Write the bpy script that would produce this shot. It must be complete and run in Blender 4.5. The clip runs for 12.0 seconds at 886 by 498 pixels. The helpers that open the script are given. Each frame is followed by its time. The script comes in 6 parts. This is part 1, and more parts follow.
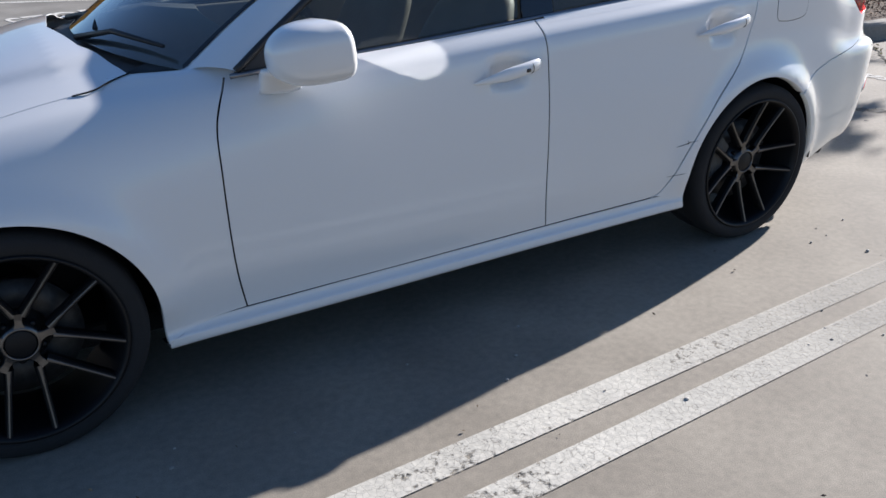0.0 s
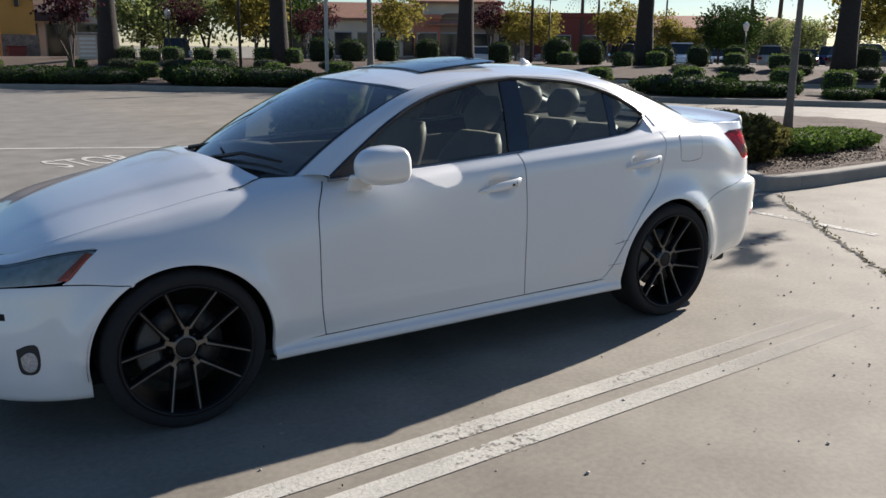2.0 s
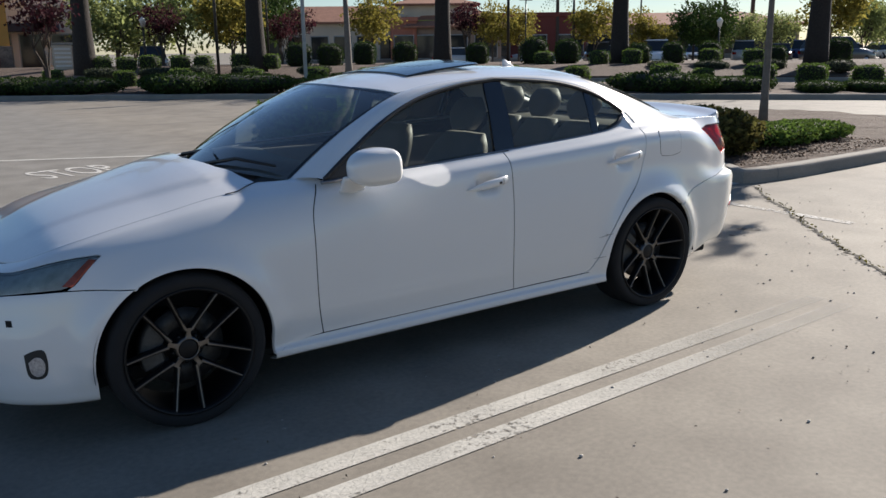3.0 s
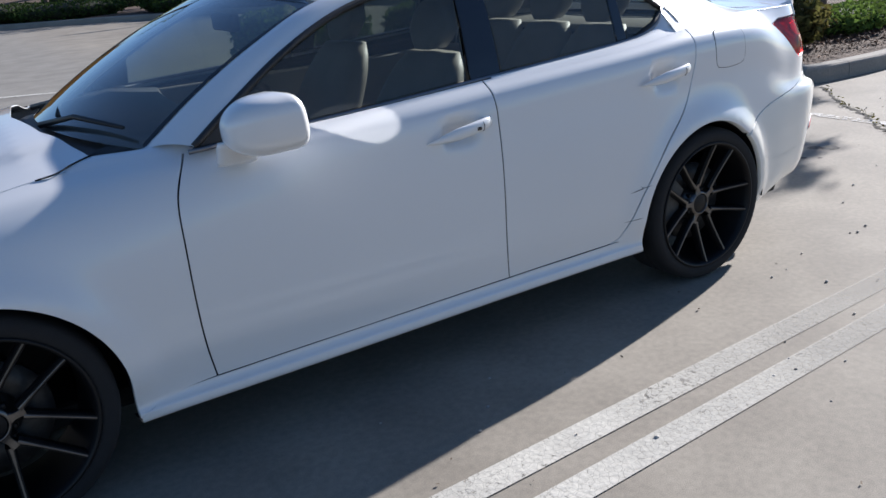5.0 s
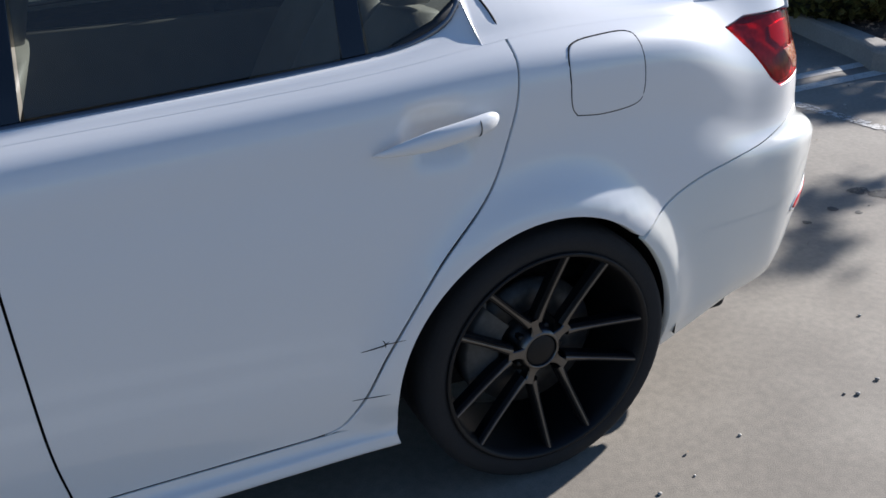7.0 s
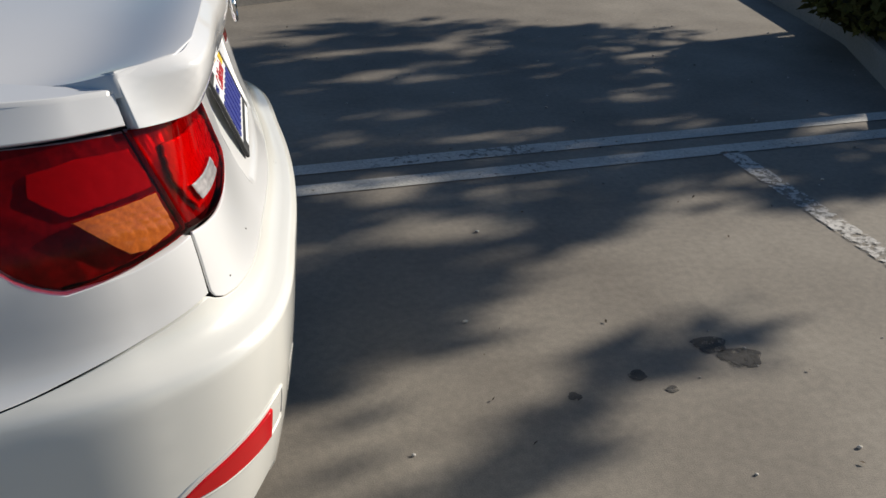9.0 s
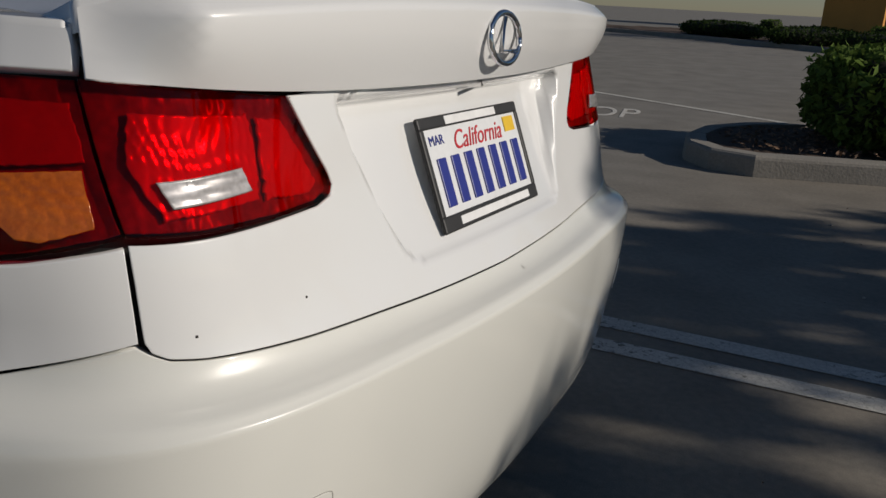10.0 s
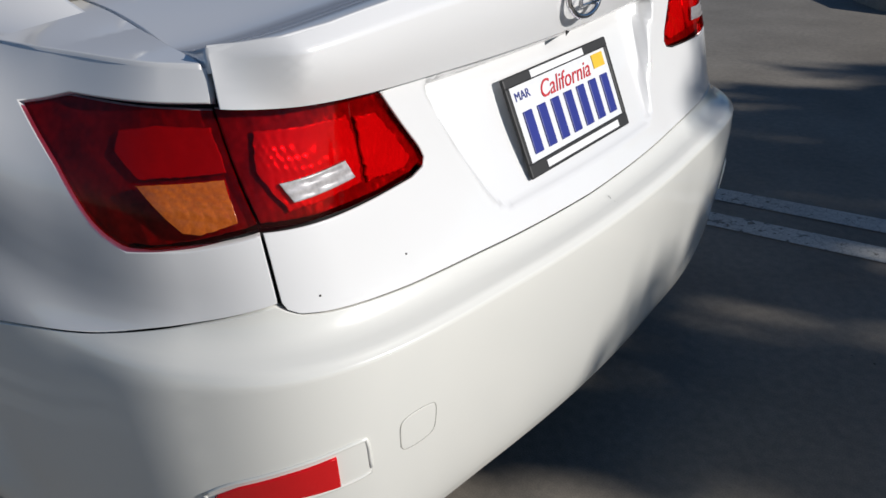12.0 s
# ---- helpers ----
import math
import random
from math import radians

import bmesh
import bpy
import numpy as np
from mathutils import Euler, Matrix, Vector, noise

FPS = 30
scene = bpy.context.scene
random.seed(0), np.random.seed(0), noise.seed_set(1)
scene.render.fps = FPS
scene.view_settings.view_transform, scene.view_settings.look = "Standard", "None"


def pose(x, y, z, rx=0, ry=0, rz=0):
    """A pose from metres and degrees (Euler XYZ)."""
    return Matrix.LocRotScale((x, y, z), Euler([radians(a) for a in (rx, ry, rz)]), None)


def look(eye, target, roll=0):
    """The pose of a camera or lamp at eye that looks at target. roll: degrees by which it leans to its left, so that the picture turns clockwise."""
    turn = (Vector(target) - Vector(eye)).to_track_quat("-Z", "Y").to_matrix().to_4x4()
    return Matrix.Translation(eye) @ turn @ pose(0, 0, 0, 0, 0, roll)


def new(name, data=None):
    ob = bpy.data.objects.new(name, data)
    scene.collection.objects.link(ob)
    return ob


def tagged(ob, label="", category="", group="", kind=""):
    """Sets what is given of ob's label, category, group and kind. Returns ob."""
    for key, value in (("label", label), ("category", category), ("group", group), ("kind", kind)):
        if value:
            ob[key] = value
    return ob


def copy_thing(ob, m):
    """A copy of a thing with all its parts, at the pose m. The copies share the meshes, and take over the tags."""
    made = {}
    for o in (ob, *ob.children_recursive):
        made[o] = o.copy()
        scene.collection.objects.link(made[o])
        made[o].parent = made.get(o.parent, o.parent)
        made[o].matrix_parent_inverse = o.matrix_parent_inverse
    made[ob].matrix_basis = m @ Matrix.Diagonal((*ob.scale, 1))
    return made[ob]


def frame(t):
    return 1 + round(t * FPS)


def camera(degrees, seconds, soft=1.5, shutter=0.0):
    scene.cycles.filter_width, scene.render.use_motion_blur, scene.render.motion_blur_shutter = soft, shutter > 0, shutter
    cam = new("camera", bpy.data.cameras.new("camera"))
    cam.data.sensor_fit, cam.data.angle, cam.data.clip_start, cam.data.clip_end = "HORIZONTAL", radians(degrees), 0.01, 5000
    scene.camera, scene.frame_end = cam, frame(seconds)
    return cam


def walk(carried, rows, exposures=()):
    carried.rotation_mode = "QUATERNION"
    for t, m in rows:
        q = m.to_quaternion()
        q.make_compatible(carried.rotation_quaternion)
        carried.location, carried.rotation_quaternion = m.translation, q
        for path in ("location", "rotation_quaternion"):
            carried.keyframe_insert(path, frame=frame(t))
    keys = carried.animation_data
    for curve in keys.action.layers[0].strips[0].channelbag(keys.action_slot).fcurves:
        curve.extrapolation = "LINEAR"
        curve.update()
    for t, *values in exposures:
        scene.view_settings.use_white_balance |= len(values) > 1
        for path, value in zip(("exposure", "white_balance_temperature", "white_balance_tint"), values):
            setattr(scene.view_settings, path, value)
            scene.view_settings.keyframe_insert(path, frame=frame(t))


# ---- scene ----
cam = camera(55.8, 12.0)
PATH = [
    (0, (-1.363, -3.035, 1.433), (-0.448, -1.459, 0.61), -1.0),
    (0.5, (-1.608, -3.305, 1.414), (-0.518, -1.848, 0.583), 0.7),
    (1, (-1.83, -3.539, 1.442), (-0.705, -2.088, 0.648), 1.2),
    (1.5, (-2.017, -3.828, 1.474), (-0.933, -2.265, 0.857), 1.1),
    (2, (-2.229, -4.013, 1.497), (-1.167, -2.385, 1.024), 0.6),
    (2.5, (-2.335, -4.079, 1.51), (-1.258, -2.452, 1.068), 0.0),
    (3, (-2.331, -4.091, 1.506), (-1.233, -2.486, 1.037), -0.7),
    (3.2, (-2.301, -4.069, 1.489), (-1.208, -2.47, 0.995), -1.1),
    (4.8, (-1.503, -3.235, 1.423), (-0.512, -1.647, 0.717), -4.5),
    (5, (-1.341, -3.128, 1.425), (-0.358, -1.524, 0.746), -4.4),
    (5.5, (-0.946, -2.894, 1.381), (-0.035, -1.247, 0.705), -3.4),
    (6, (-0.493, -2.672, 1.393), (0.392, -1.039, 0.652), -4.4),
    (6.5, (0.014, -2.493, 1.41), (0.818, -0.842, 0.618), -3.3),
    (7, (0.464, -2.275, 1.366), (1.21, -0.616, 0.534), -1.7),
    (7.5, (0.967, -2.164, 1.355), (1.71, -0.534, 0.466), -3.2),
    (7.7, (1.147, -2.155, 1.359), (1.924, -0.526, 0.498), -4.3),
    (9.3, (2.543, -1.491, 1.373), (2.659, 0.269, 0.431), 4.3),
    (9.5, (2.631, -1.36, 1.342), (2.47, 0.415, 0.435), 5.6),
    (9.9, (2.812, -1.148, 1.155), (2.006, 0.586, 0.551), 3.6),
    (10, (2.866, -1.128, 1.099), (1.94, 0.547, 0.518), 3.0),
    (10.5, (3.073, -1.101, 0.928), (1.937, 0.412, 0.28), -0.1),
    (11, (3.102, -1.116, 0.9), (1.935, 0.332, 0.165), 0.7),
    (11.5, (3.095, -1.137, 0.992), (1.932, 0.273, 0.178), -0.4),
    (12, (3.022, -1.175, 1.302), (1.857, 0.165, 0.382), -3.5),
]
walk(cam, [(t, look(eye, target, roll)) for t, eye, target, roll in PATH], [(0, 1.1, 5750, 13), (1.0, 0.9, 6000, 12), (1.6, 0.95, 6150, 12), (3.0, 0.85, 6150, 12), (5.0, 1.05, 5650, 13), (6.0, 1.0, 5600, 13), (7.5, 0.95, 5700, 12), (9.3, 0.0, 6300, 10), (10.0, -0.65, 6250, 11), (10.6, -0.75, 6050, 11), (11.0, -0.40, 5950, 11), (12.0, -0.15, 5800, 11)])


# ---- world, sun, exposure ----
SUN = Vector((2.1, 0.5, 1.0)).normalized()
sun_el = math.asin(SUN.z)
sun_az = math.atan2(SUN.x, SUN.y)
world = bpy.data.worlds.new("sky")
scene.world = world
world.use_nodes = True
wn = world.node_tree.nodes
sky = wn.new("ShaderNodeTexSky")
sky.sky_type = "NISHITA"
sky.sun_disc = False
sky.sun_elevation = sun_el
sky.sun_rotation = sun_az
sky.dust_density = 0.1
sky.ozone_density = 3.5
sky.air_density = 1.0
wn["Background"].inputs[1].default_value = 0.054
world.node_tree.links.new(sky.outputs[0], wn["Background"].inputs[0])
sun_data = bpy.data.lights.new("sun", "SUN")
sun_data.energy = 5.0
sun_data.angle = radians(0.55)
sun_data.color = (1.0, 0.90, 0.76)
sun_lamp = new("sun", sun_data)
sun_lamp.matrix_world = look(SUN * 60, (0, 0, 0))
scene.view_settings.exposure = 0.0

# ---- materials ----
MATS = {}


def mat(name, color, rough=0.6, metal=0.0, var=0.12, scale=8.0, fine=60.0, bump=0.0, coat=0.0, spec=0.5, per_object=0.0, per_island=0.0, trans=0.0, two=None):
    """A node material with grain at two scales and fine relief."""
    if name in MATS:
        return MATS[name]
    m = bpy.data.materials.new(name)
    m.use_nodes = True
    nt = m.node_tree
    b = nt.nodes["Principled BSDF"]
    b.inputs["Roughness"].default_value = rough
    b.inputs["Metallic"].default_value = metal
    b.inputs["Coat Weight"].default_value = coat
    b.inputs["Coat Roughness"].default_value = 0.04
    b.inputs["Specular IOR Level"].default_value = spec
    b.inputs["Transmission Weight"].default_value = trans
    tc = nt.nodes.new("ShaderNodeTexCoord")
    n1 = nt.nodes.new("ShaderNodeTexNoise")
    n1.inputs["Scale"].default_value = scale
    n1.inputs["Detail"].default_value = 6
    n2 = nt.nodes.new("ShaderNodeTexNoise")
    n2.inputs["Scale"].default_value = fine
    n2.inputs["Detail"].default_value = 3
    for n in (n1, n2):
        nt.links.new(tc.outputs["Object"], n.inputs["Vector"])
    add = nt.nodes.new("ShaderNodeMath")
    add.operation = "ADD"
    nt.links.new(n1.outputs[0], add.inputs[0])
    nt.links.new(n2.outputs[0], add.inputs[1])
    ramp = nt.nodes.new("ShaderNodeMapRange")
    ramp.inputs["From Min"].default_value, ramp.inputs["From Max"].default_value = 0.6, 1.4
    nt.links.new(add.outputs[0], ramp.inputs["Value"])
    mix = nt.nodes.new("ShaderNodeMix")
    mix.data_type = "RGBA"
    c2 = two or color
    mix.inputs["A"].default_value = (*[c * (1 - var) for c in color], 1)
    mix.inputs["B"].default_value = (*[min(1, c * (1 + var)) for c in c2], 1)
    nt.links.new(ramp.outputs[0], mix.inputs["Factor"])
    out = mix.outputs["Result"]
    if per_object or per_island:
        info = nt.nodes.new("ShaderNodeObjectInfo") if per_object else nt.nodes.new("ShaderNodeNewGeometry")
        hsv = nt.nodes.new("ShaderNodeHueSaturation")
        mr = nt.nodes.new("ShaderNodeMapRange")
        amt = per_object or per_island
        mr.inputs["To Min"].default_value, mr.inputs["To Max"].default_value = 1 - amt, 1 + amt
        nt.links.new(info.outputs["Random" if per_object else "Random Per Island"], mr.inputs["Value"])
        nt.links.new(mr.outputs[0], hsv.inputs["Value"])
        nt.links.new(out, hsv.inputs["Color"])
        out = hsv.outputs[0]
    nt.links.new(out, b.inputs["Base Color"])
    if bump:
        bp = nt.nodes.new("ShaderNodeBump")
        bp.inputs["Strength"].default_value = min(1.0, bump)
        bp.inputs["Distance"].default_value = 0.01
        nt.links.new(add.outputs[0], bp.inputs["Height"])
        nt.links.new(bp.outputs[0], b.inputs["Normal"])
    MATS[name] = m
    return m


def glass(name, tint, gloss=1.0, rough=0.0, veil=0.0):
    """A thin pane: tinted see-through with a Fresnel reflection and a grey veil coloured in for reflected sky."""
    if name in MATS:
        return MATS[name]
    m = bpy.data.materials.new(name)
    m.use_nodes = True
    nt = m.node_tree
    nt.nodes.remove(nt.nodes["Principled BSDF"])
    tr = nt.nodes.new("ShaderNodeBsdfTransparent")
    tr.inputs[0].default_value = (*tint, 1)
    gl = nt.nodes.new("ShaderNodeBsdfGlossy")
    gl.inputs["Roughness"].default_value = rough
    fr = nt.nodes.new("ShaderNodeFresnel")
    fr.inputs[0].default_value = 1.5
    mul = nt.nodes.new("ShaderNodeMath")
    mul.operation = "MULTIPLY"
    mul.inputs[1].default_value = gloss
    mx = nt.nodes.new("ShaderNodeMixShader")
    # grey diffuse share imitates the pale reflection lying over the glass
    veil_bsdf = nt.nodes.new("ShaderNodeBsdfDiffuse")
    veil_bsdf.inputs[0].default_value = (0.50, 0.52, 0.50, 1)
    base = nt.nodes.new("ShaderNodeMixShader")
    base.inputs[0].default_value = veil
    nt.links.new(tr.outputs[0], base.inputs[1])
    nt.links.new(veil_bsdf.outputs[0], base.inputs[2])
    nt.links.new(fr.outputs[0], mul.inputs[0])
    nt.links.new(mul.outputs[0], mx.inputs[0])
    nt.links.new(base.outputs[0], mx.inputs[1])
    nt.links.new(gl.outputs[0], mx.inputs[2])
    nt.links.new(mx.outputs[0], nt.nodes["Material Output"].inputs[0])
    MATS[name] = m
    return m


PAINT = mat("pearl_white_paint", (0.73, 0.73, 0.725), 0.30, var=0.012, scale=3, fine=900, coat=1.0)
BUMPERPAINT = mat("aged_bumper_paint", (0.72, 0.715, 0.665), 0.32, var=0.015, scale=3, fine=900, coat=1.0)
PLASTIC = mat("black_plastic", (0.016, 0.016, 0.017), 0.55, var=0.25, scale=20, fine=300, bump=0.05)
RUBBER = mat("tyre_rubber", (0.009, 0.009, 0.010), 0.85, var=0.3, scale=14, fine=200, bump=0.1)
DARK = mat("dark_void", (0.008, 0.008, 0.008), 0.9, var=0.2)
GLOSSBLACK = mat("gloss_black", (0.008, 0.008, 0.009), 0.15, var=0.1, coat=0.5)
CHROME = mat("chrome", (0.75, 0.75, 0.76), 0.10, 1.0, var=0.05)
STEEL = mat("brushed_steel", (0.38, 0.38, 0.39), 0.35, 1.0, var=0.2, scale=30, fine=300)
TRIM = mat("satin_trim", (0.20, 0.20, 0.21), 0.34, 1.0, var=0.12, scale=20, fine=300)
MACHINED = mat("machined_alloy", (0.15, 0.145, 0.14), 0.34, 1.0, var=0.15, scale=20, fine=400)
ALLOYBLACK = mat("black_alloy", (0.005, 0.005, 0.006), 0.5, var=0.25, scale=12, fine=200, spec=0.3)
GLASS = glass("tinted_glass", (0.42, 0.47, 0.44), veil=0.07)
WSGLASS = glass("windshield_glass", (0.72, 0.82, 0.80), 2.4, veil=0.11)
CLEARLENS = glass("clear_lens", (0.75, 0.78, 0.76), 1.0, 0.04)
REDLENS = glass("red_lens", (0.76, 0.009, 0.016), 0.45, 0.03)
BOWL = mat("faceted_bowl", (0.26, 0.23, 0.23), 0.32, 0.0, var=0.5, scale=16, fine=90)
REDLENS2 = mat("brake_reflector", (0.85, 0.42, 0.40), 0.22, 0.25, var=0.10, scale=30, fine=200, coat=0.6)
AMBERLENS = mat("amber_lens", (0.34, 0.062, 0.003), 0.22, var=0.12, scale=30, fine=200, coat=1.0, spec=0.2, two=(0.48, 0.11, 0.006))
CLEARFACET = mat("clear_facets", (0.40, 0.38, 0.38), 0.30, 0.15, var=0.35, scale=70, fine=160, coat=1.0)
MARKER = mat("orange_marker", (0.72, 0.12, 0.03), 0.2, var=0.2, scale=60, coat=1.0)
CREAM = mat("cream_leather", (0.22, 0.205, 0.175), 0.55, var=0.15, scale=12, fine=250, bump=0.1)


def worn_paint(name, color, wear, fade=None):
    """Road paint, worn through in flecks so that the asphalt shows."""
    m = mat(name, color, 0.85, var=0.22, scale=4, fine=60, bump=0.2)
    nt = m.node_tree
    tc = nt.nodes.new("ShaderNodeTexCoord")
    n1 = nt.nodes.new("ShaderNodeTexNoise")
    n1.inputs["Scale"].default_value, n1.inputs["Detail"].default_value, n1.inputs["Roughness"].default_value = 26, 8, 0.75
    n2 = nt.nodes.new("ShaderNodeTexNoise")
    n2.inputs["Scale"].default_value, n2.inputs["Detail"].default_value = 1.3, 3
    vo = nt.nodes.new("ShaderNodeTexVoronoi")
    vo.feature = "DISTANCE_TO_EDGE"
    vo.inputs["Scale"].default_value = 42
    for n in (n1, n2, vo):
        nt.links.new(tc.outputs["Object"], n.inputs["Vector"])
    ad = nt.nodes.new("ShaderNodeMath")
    ad.operation = "MULTIPLY_ADD"
    ad.inputs[1].default_value = 0.55
    nt.links.new(n2.outputs[0], ad.inputs[0])
    nt.links.new(n1.outputs[0], ad.inputs[2])
    r = nt.nodes.new("ShaderNodeMapRange")
    r.inputs["From Min"].default_value, r.inputs["From Max"].default_value = wear, wear + 0.10
    nt.links.new(ad.outputs[0], r.inputs["Value"])
    cr = nt.nodes.new("ShaderNodeMapRange")
    cr.inputs["From Min"].default_value, cr.inputs["From Max"].default_value = 0.012, 0.03
    cr.inputs["To Min"].default_value = 0.62
    nt.links.new(vo.outputs["Distance"], cr.inputs["Value"])
    mul = nt.nodes.new("ShaderNodeMath")
    mul.operation = "MULTIPLY"
    nt.links.new(r.outputs[0], mul.inputs[0])
    nt.links.new(cr.outputs[0], mul.inputs[1])
    out = mul.outputs[0]
    if fade:
        sep = nt.nodes.new("ShaderNodeSeparateXYZ")
        nt.links.new(tc.outputs["Object"], sep.inputs[0])
        fr = nt.nodes.new("ShaderNodeMapRange")
        fr.inputs["From Min"].default_value, fr.inputs["From Max"].default_value = fade
        fr.inputs["To Min"].default_value, fr.inputs["To Max"].default_value = 1.0, 0.12
        nt.links.new(sep.outputs[0], fr.inputs["Value"])
        m2 = nt.nodes.new("ShaderNodeMath")
        m2.operation = "MULTIPLY"
        nt.links.new(out, m2.inputs[0])
        nt.links.new(fr.outputs[0], m2.inputs[1])
        out = m2.outputs[0]
    tr = nt.nodes.new("ShaderNodeBsdfTransparent")
    mx = nt.nodes.new("ShaderNodeMixShader")
    nt.links.new(out, mx.inputs[0])
    nt.links.new(tr.outputs[0], mx.inputs[1])
    nt.links.new(nt.nodes["Principled BSDF"].outputs[0], mx.inputs[2])
    nt.links.new(mx.outputs[0], nt.nodes["Material Output"].inputs[0])
    return m


WHITEPAINT = worn_paint("road_paint", (0.50, 0.485, 0.44), 0.60)
SCUFFEDPAINT = worn_paint("scuffed_road_paint", (0.47, 0.45, 0.40), 0.575, (0.2, 2.3))
FADEDPAINT = worn_paint("faded_road_paint", (0.52, 0.50, 0.46), 0.70)
CONCRETE = mat("kerb_concrete", (0.25, 0.23, 0.20), 0.9, var=0.22, scale=3, fine=60, bump=0.25)
MULCH = mat("bark_mulch", (0.085, 0.055, 0.038), 0.95, var=0.5, scale=18, fine=120, bump=0.8)


# ---- mesh helpers ----
def part(name, bm, material, parent=None, label="", smooth=True):
    me = bpy.data.meshes.new(name)
    bm.to_mesh(me)
    bm.free()
    if material:
        me.materials.append(material)
    if smooth:
        me.shade_smooth()
    ob = new(name, me)
    if parent is not None:
        ob.parent = parent
    if label:
        tagged(ob, label)
    return ob


def thing(name, label, category, group="", kind="", at=(0, 0, 0), rz=0.0):
    ob = new(name)
    ob.empty_display_size = 0.1
    ob.matrix_world = pose(*at, 0, 0, rz)
    return tagged(ob, label, category, group, kind)


def box_bm(x0, y0, z0, x1, y1, z1, bevel=0.0, segs=2):
    bm = bmesh.new()
    bmesh.ops.create_cube(bm, size=1.0)
    for v in bm.verts:
        v.co = Vector((x0 + (v.co.x + 0.5) * (x1 - x0), y0 + (v.co.y + 0.5) * (y1 - y0), z0 + (v.co.z + 0.5) * (z1 - z0)))
    if bevel:
        bmesh.ops.bevel(bm, geom=bm.edges[:], offset=bevel, segments=segs, profile=0.5, affect="EDGES", clamp_overlap=True)
    return bm


def loft_bm(rings, close=True, caps=True):
    """Rings of equal numbers of points, joined one to the next."""
    bm = bmesh.new()
    vs = [[bm.verts.new(p) for p in r] for r in rings]
    n = len(rings[0])
    for a, b in zip(vs, vs[1:]):
        for i in range(n if close else n - 1):
            j = (i + 1) % n
            bm.faces.new((a[i], a[j], b[j], b[i]))
    if caps and close:
        bm.faces.new(vs[0][::-1])
        bm.faces.new(vs[-1])
    bmesh.ops.recalc_face_normals(bm, faces=bm.faces)
    return bm


def tube_bm(pts, radii, n=10, squash=1.0):
    """A round bar along pts."""
    rings = []
    pts = [Vector(p) for p in pts]
    for i, p in enumerate(pts):
        d = (pts[min(i + 1, len(pts) - 1)] - pts[max(i - 1, 0)]).normalized()
        up = Vector((0, 0, 1)) if abs(d.z) < 0.9 else Vector((1, 0, 0))
        a = d.cross(up).normalized()
        b = a.cross(d).normalized()
        r = radii[i] if isinstance(radii, (list, tuple)) else radii
        rings.append([p + a * math.cos(t * 2 * math.pi / n) * r + b * math.sin(t * 2 * math.pi / n) * r * squash for t in range(n)])
    return loft_bm(rings)


def lathe_bm(profile, n=64, axis="y"):
    """Profile rows of (radius, offset along the axis), turned about the axis."""
    bm = bmesh.new()
    rows = []
    for r, o in profile:
        row = []
        for i in range(n):
            t = 2 * math.pi * i / n
            c, s = r * math.cos(t), r * math.sin(t)
            row.append(bm.verts.new((c, o, s) if axis == "y" else (c, s, o)))
        rows.append(row)
    for a, b in zip(rows, rows[1:]):
        for i in range(n):
            j = (i + 1) % n
            bm.faces.new((a[i], a[j], b[j], b[i]))
    bmesh.ops.recalc_face_normals(bm, faces=bm.faces)
    return bm


def catmull(P, t):
    """Catmull-Rom through rows of P (n, ...) at float indices t."""
    P = np.asarray(P, float)
    t = np.asarray(t, float)
    n = len(P)
    i = np.clip(np.floor(t).astype(int), 0, n - 2)
    f = (t - i).reshape(t.shape + (1,) * (P.ndim - 1))
    p1, p2 = P[i], P[i + 1]
    p0 = np.where((i > 0).reshape(f.shape), P[np.maximum(i - 1, 0)], 2 * p1 - p2)
    p3 = np.where((i + 2 < n).reshape(f.shape), P[np.minimum(i + 2, n - 1)], 2 * p2 - p1)
    return 0.5 * (2 * p1 + (p2 - p0) * f + (2 * p0 - 5 * p1 + 4 * p2 - p3) * f**2 + (3 * p1 - p0 - 3 * p2 + p3) * f**3)


def smooth_line(pts, per=8):
    pts = np.asarray(pts, float)
    return catmull(pts, np.linspace(0, len(pts) - 1, (len(pts) - 1) * per + 1))


def resample(pts, step, closed=True):
    pts = np.asarray(pts, float)
    if closed:
        pts = np.vstack([pts, pts[:1]])
    d = np.r_[0, np.cumsum(np.linalg.norm(np.diff(pts, axis=0), axis=1))]
    n = max(8, int(d[-1] / step))
    s = np.linspace(0, d[-1], n, endpoint=not closed)
    # keep sharp corners
    seg = np.diff(pts, axis=0)
    ang = np.arctan2(seg[:, 1], seg[:, 0])
    turn = np.abs((np.diff(ang) + np.pi) % (2 * np.pi) - np.pi)
    keep = d[1:-1][turn > 0.5]
    s = np.unique(np.r_[[v for v in s if len(keep) == 0 or np.abs(keep - v).min() > step * 0.4], keep])
    return np.stack([np.interp(s, d, pts[:, k]) for k in range(pts.shape[1])], 1)


def area2(p):
    return 0.5 * np.sum(p[:, 0] * np.roll(p[:, 1], -1) - np.roll(p[:, 0], -1) * p[:, 1])


def inset(p, dist):
    """Moves a closed counter-clockwise outline inwards."""
    e1 = p - np.roll(p, 1, 0)
    e2 = np.roll(p, -1, 0) - p
    n1 = np.stack([-e1[:, 1], e1[:, 0]], 1) / (np.linalg.norm(e1, axis=1)[:, None] + 1e-9)
    n2 = np.stack([-e2[:, 1], e2[:, 0]], 1) / (np.linalg.norm(e2, axis=1)[:, None] + 1e-9)
    m = n1 + n2
    m /= np.maximum(0.35, (m * m).sum(1))[:, None]
    return p + 2 * m * dist * 0.5 * 2 / 2


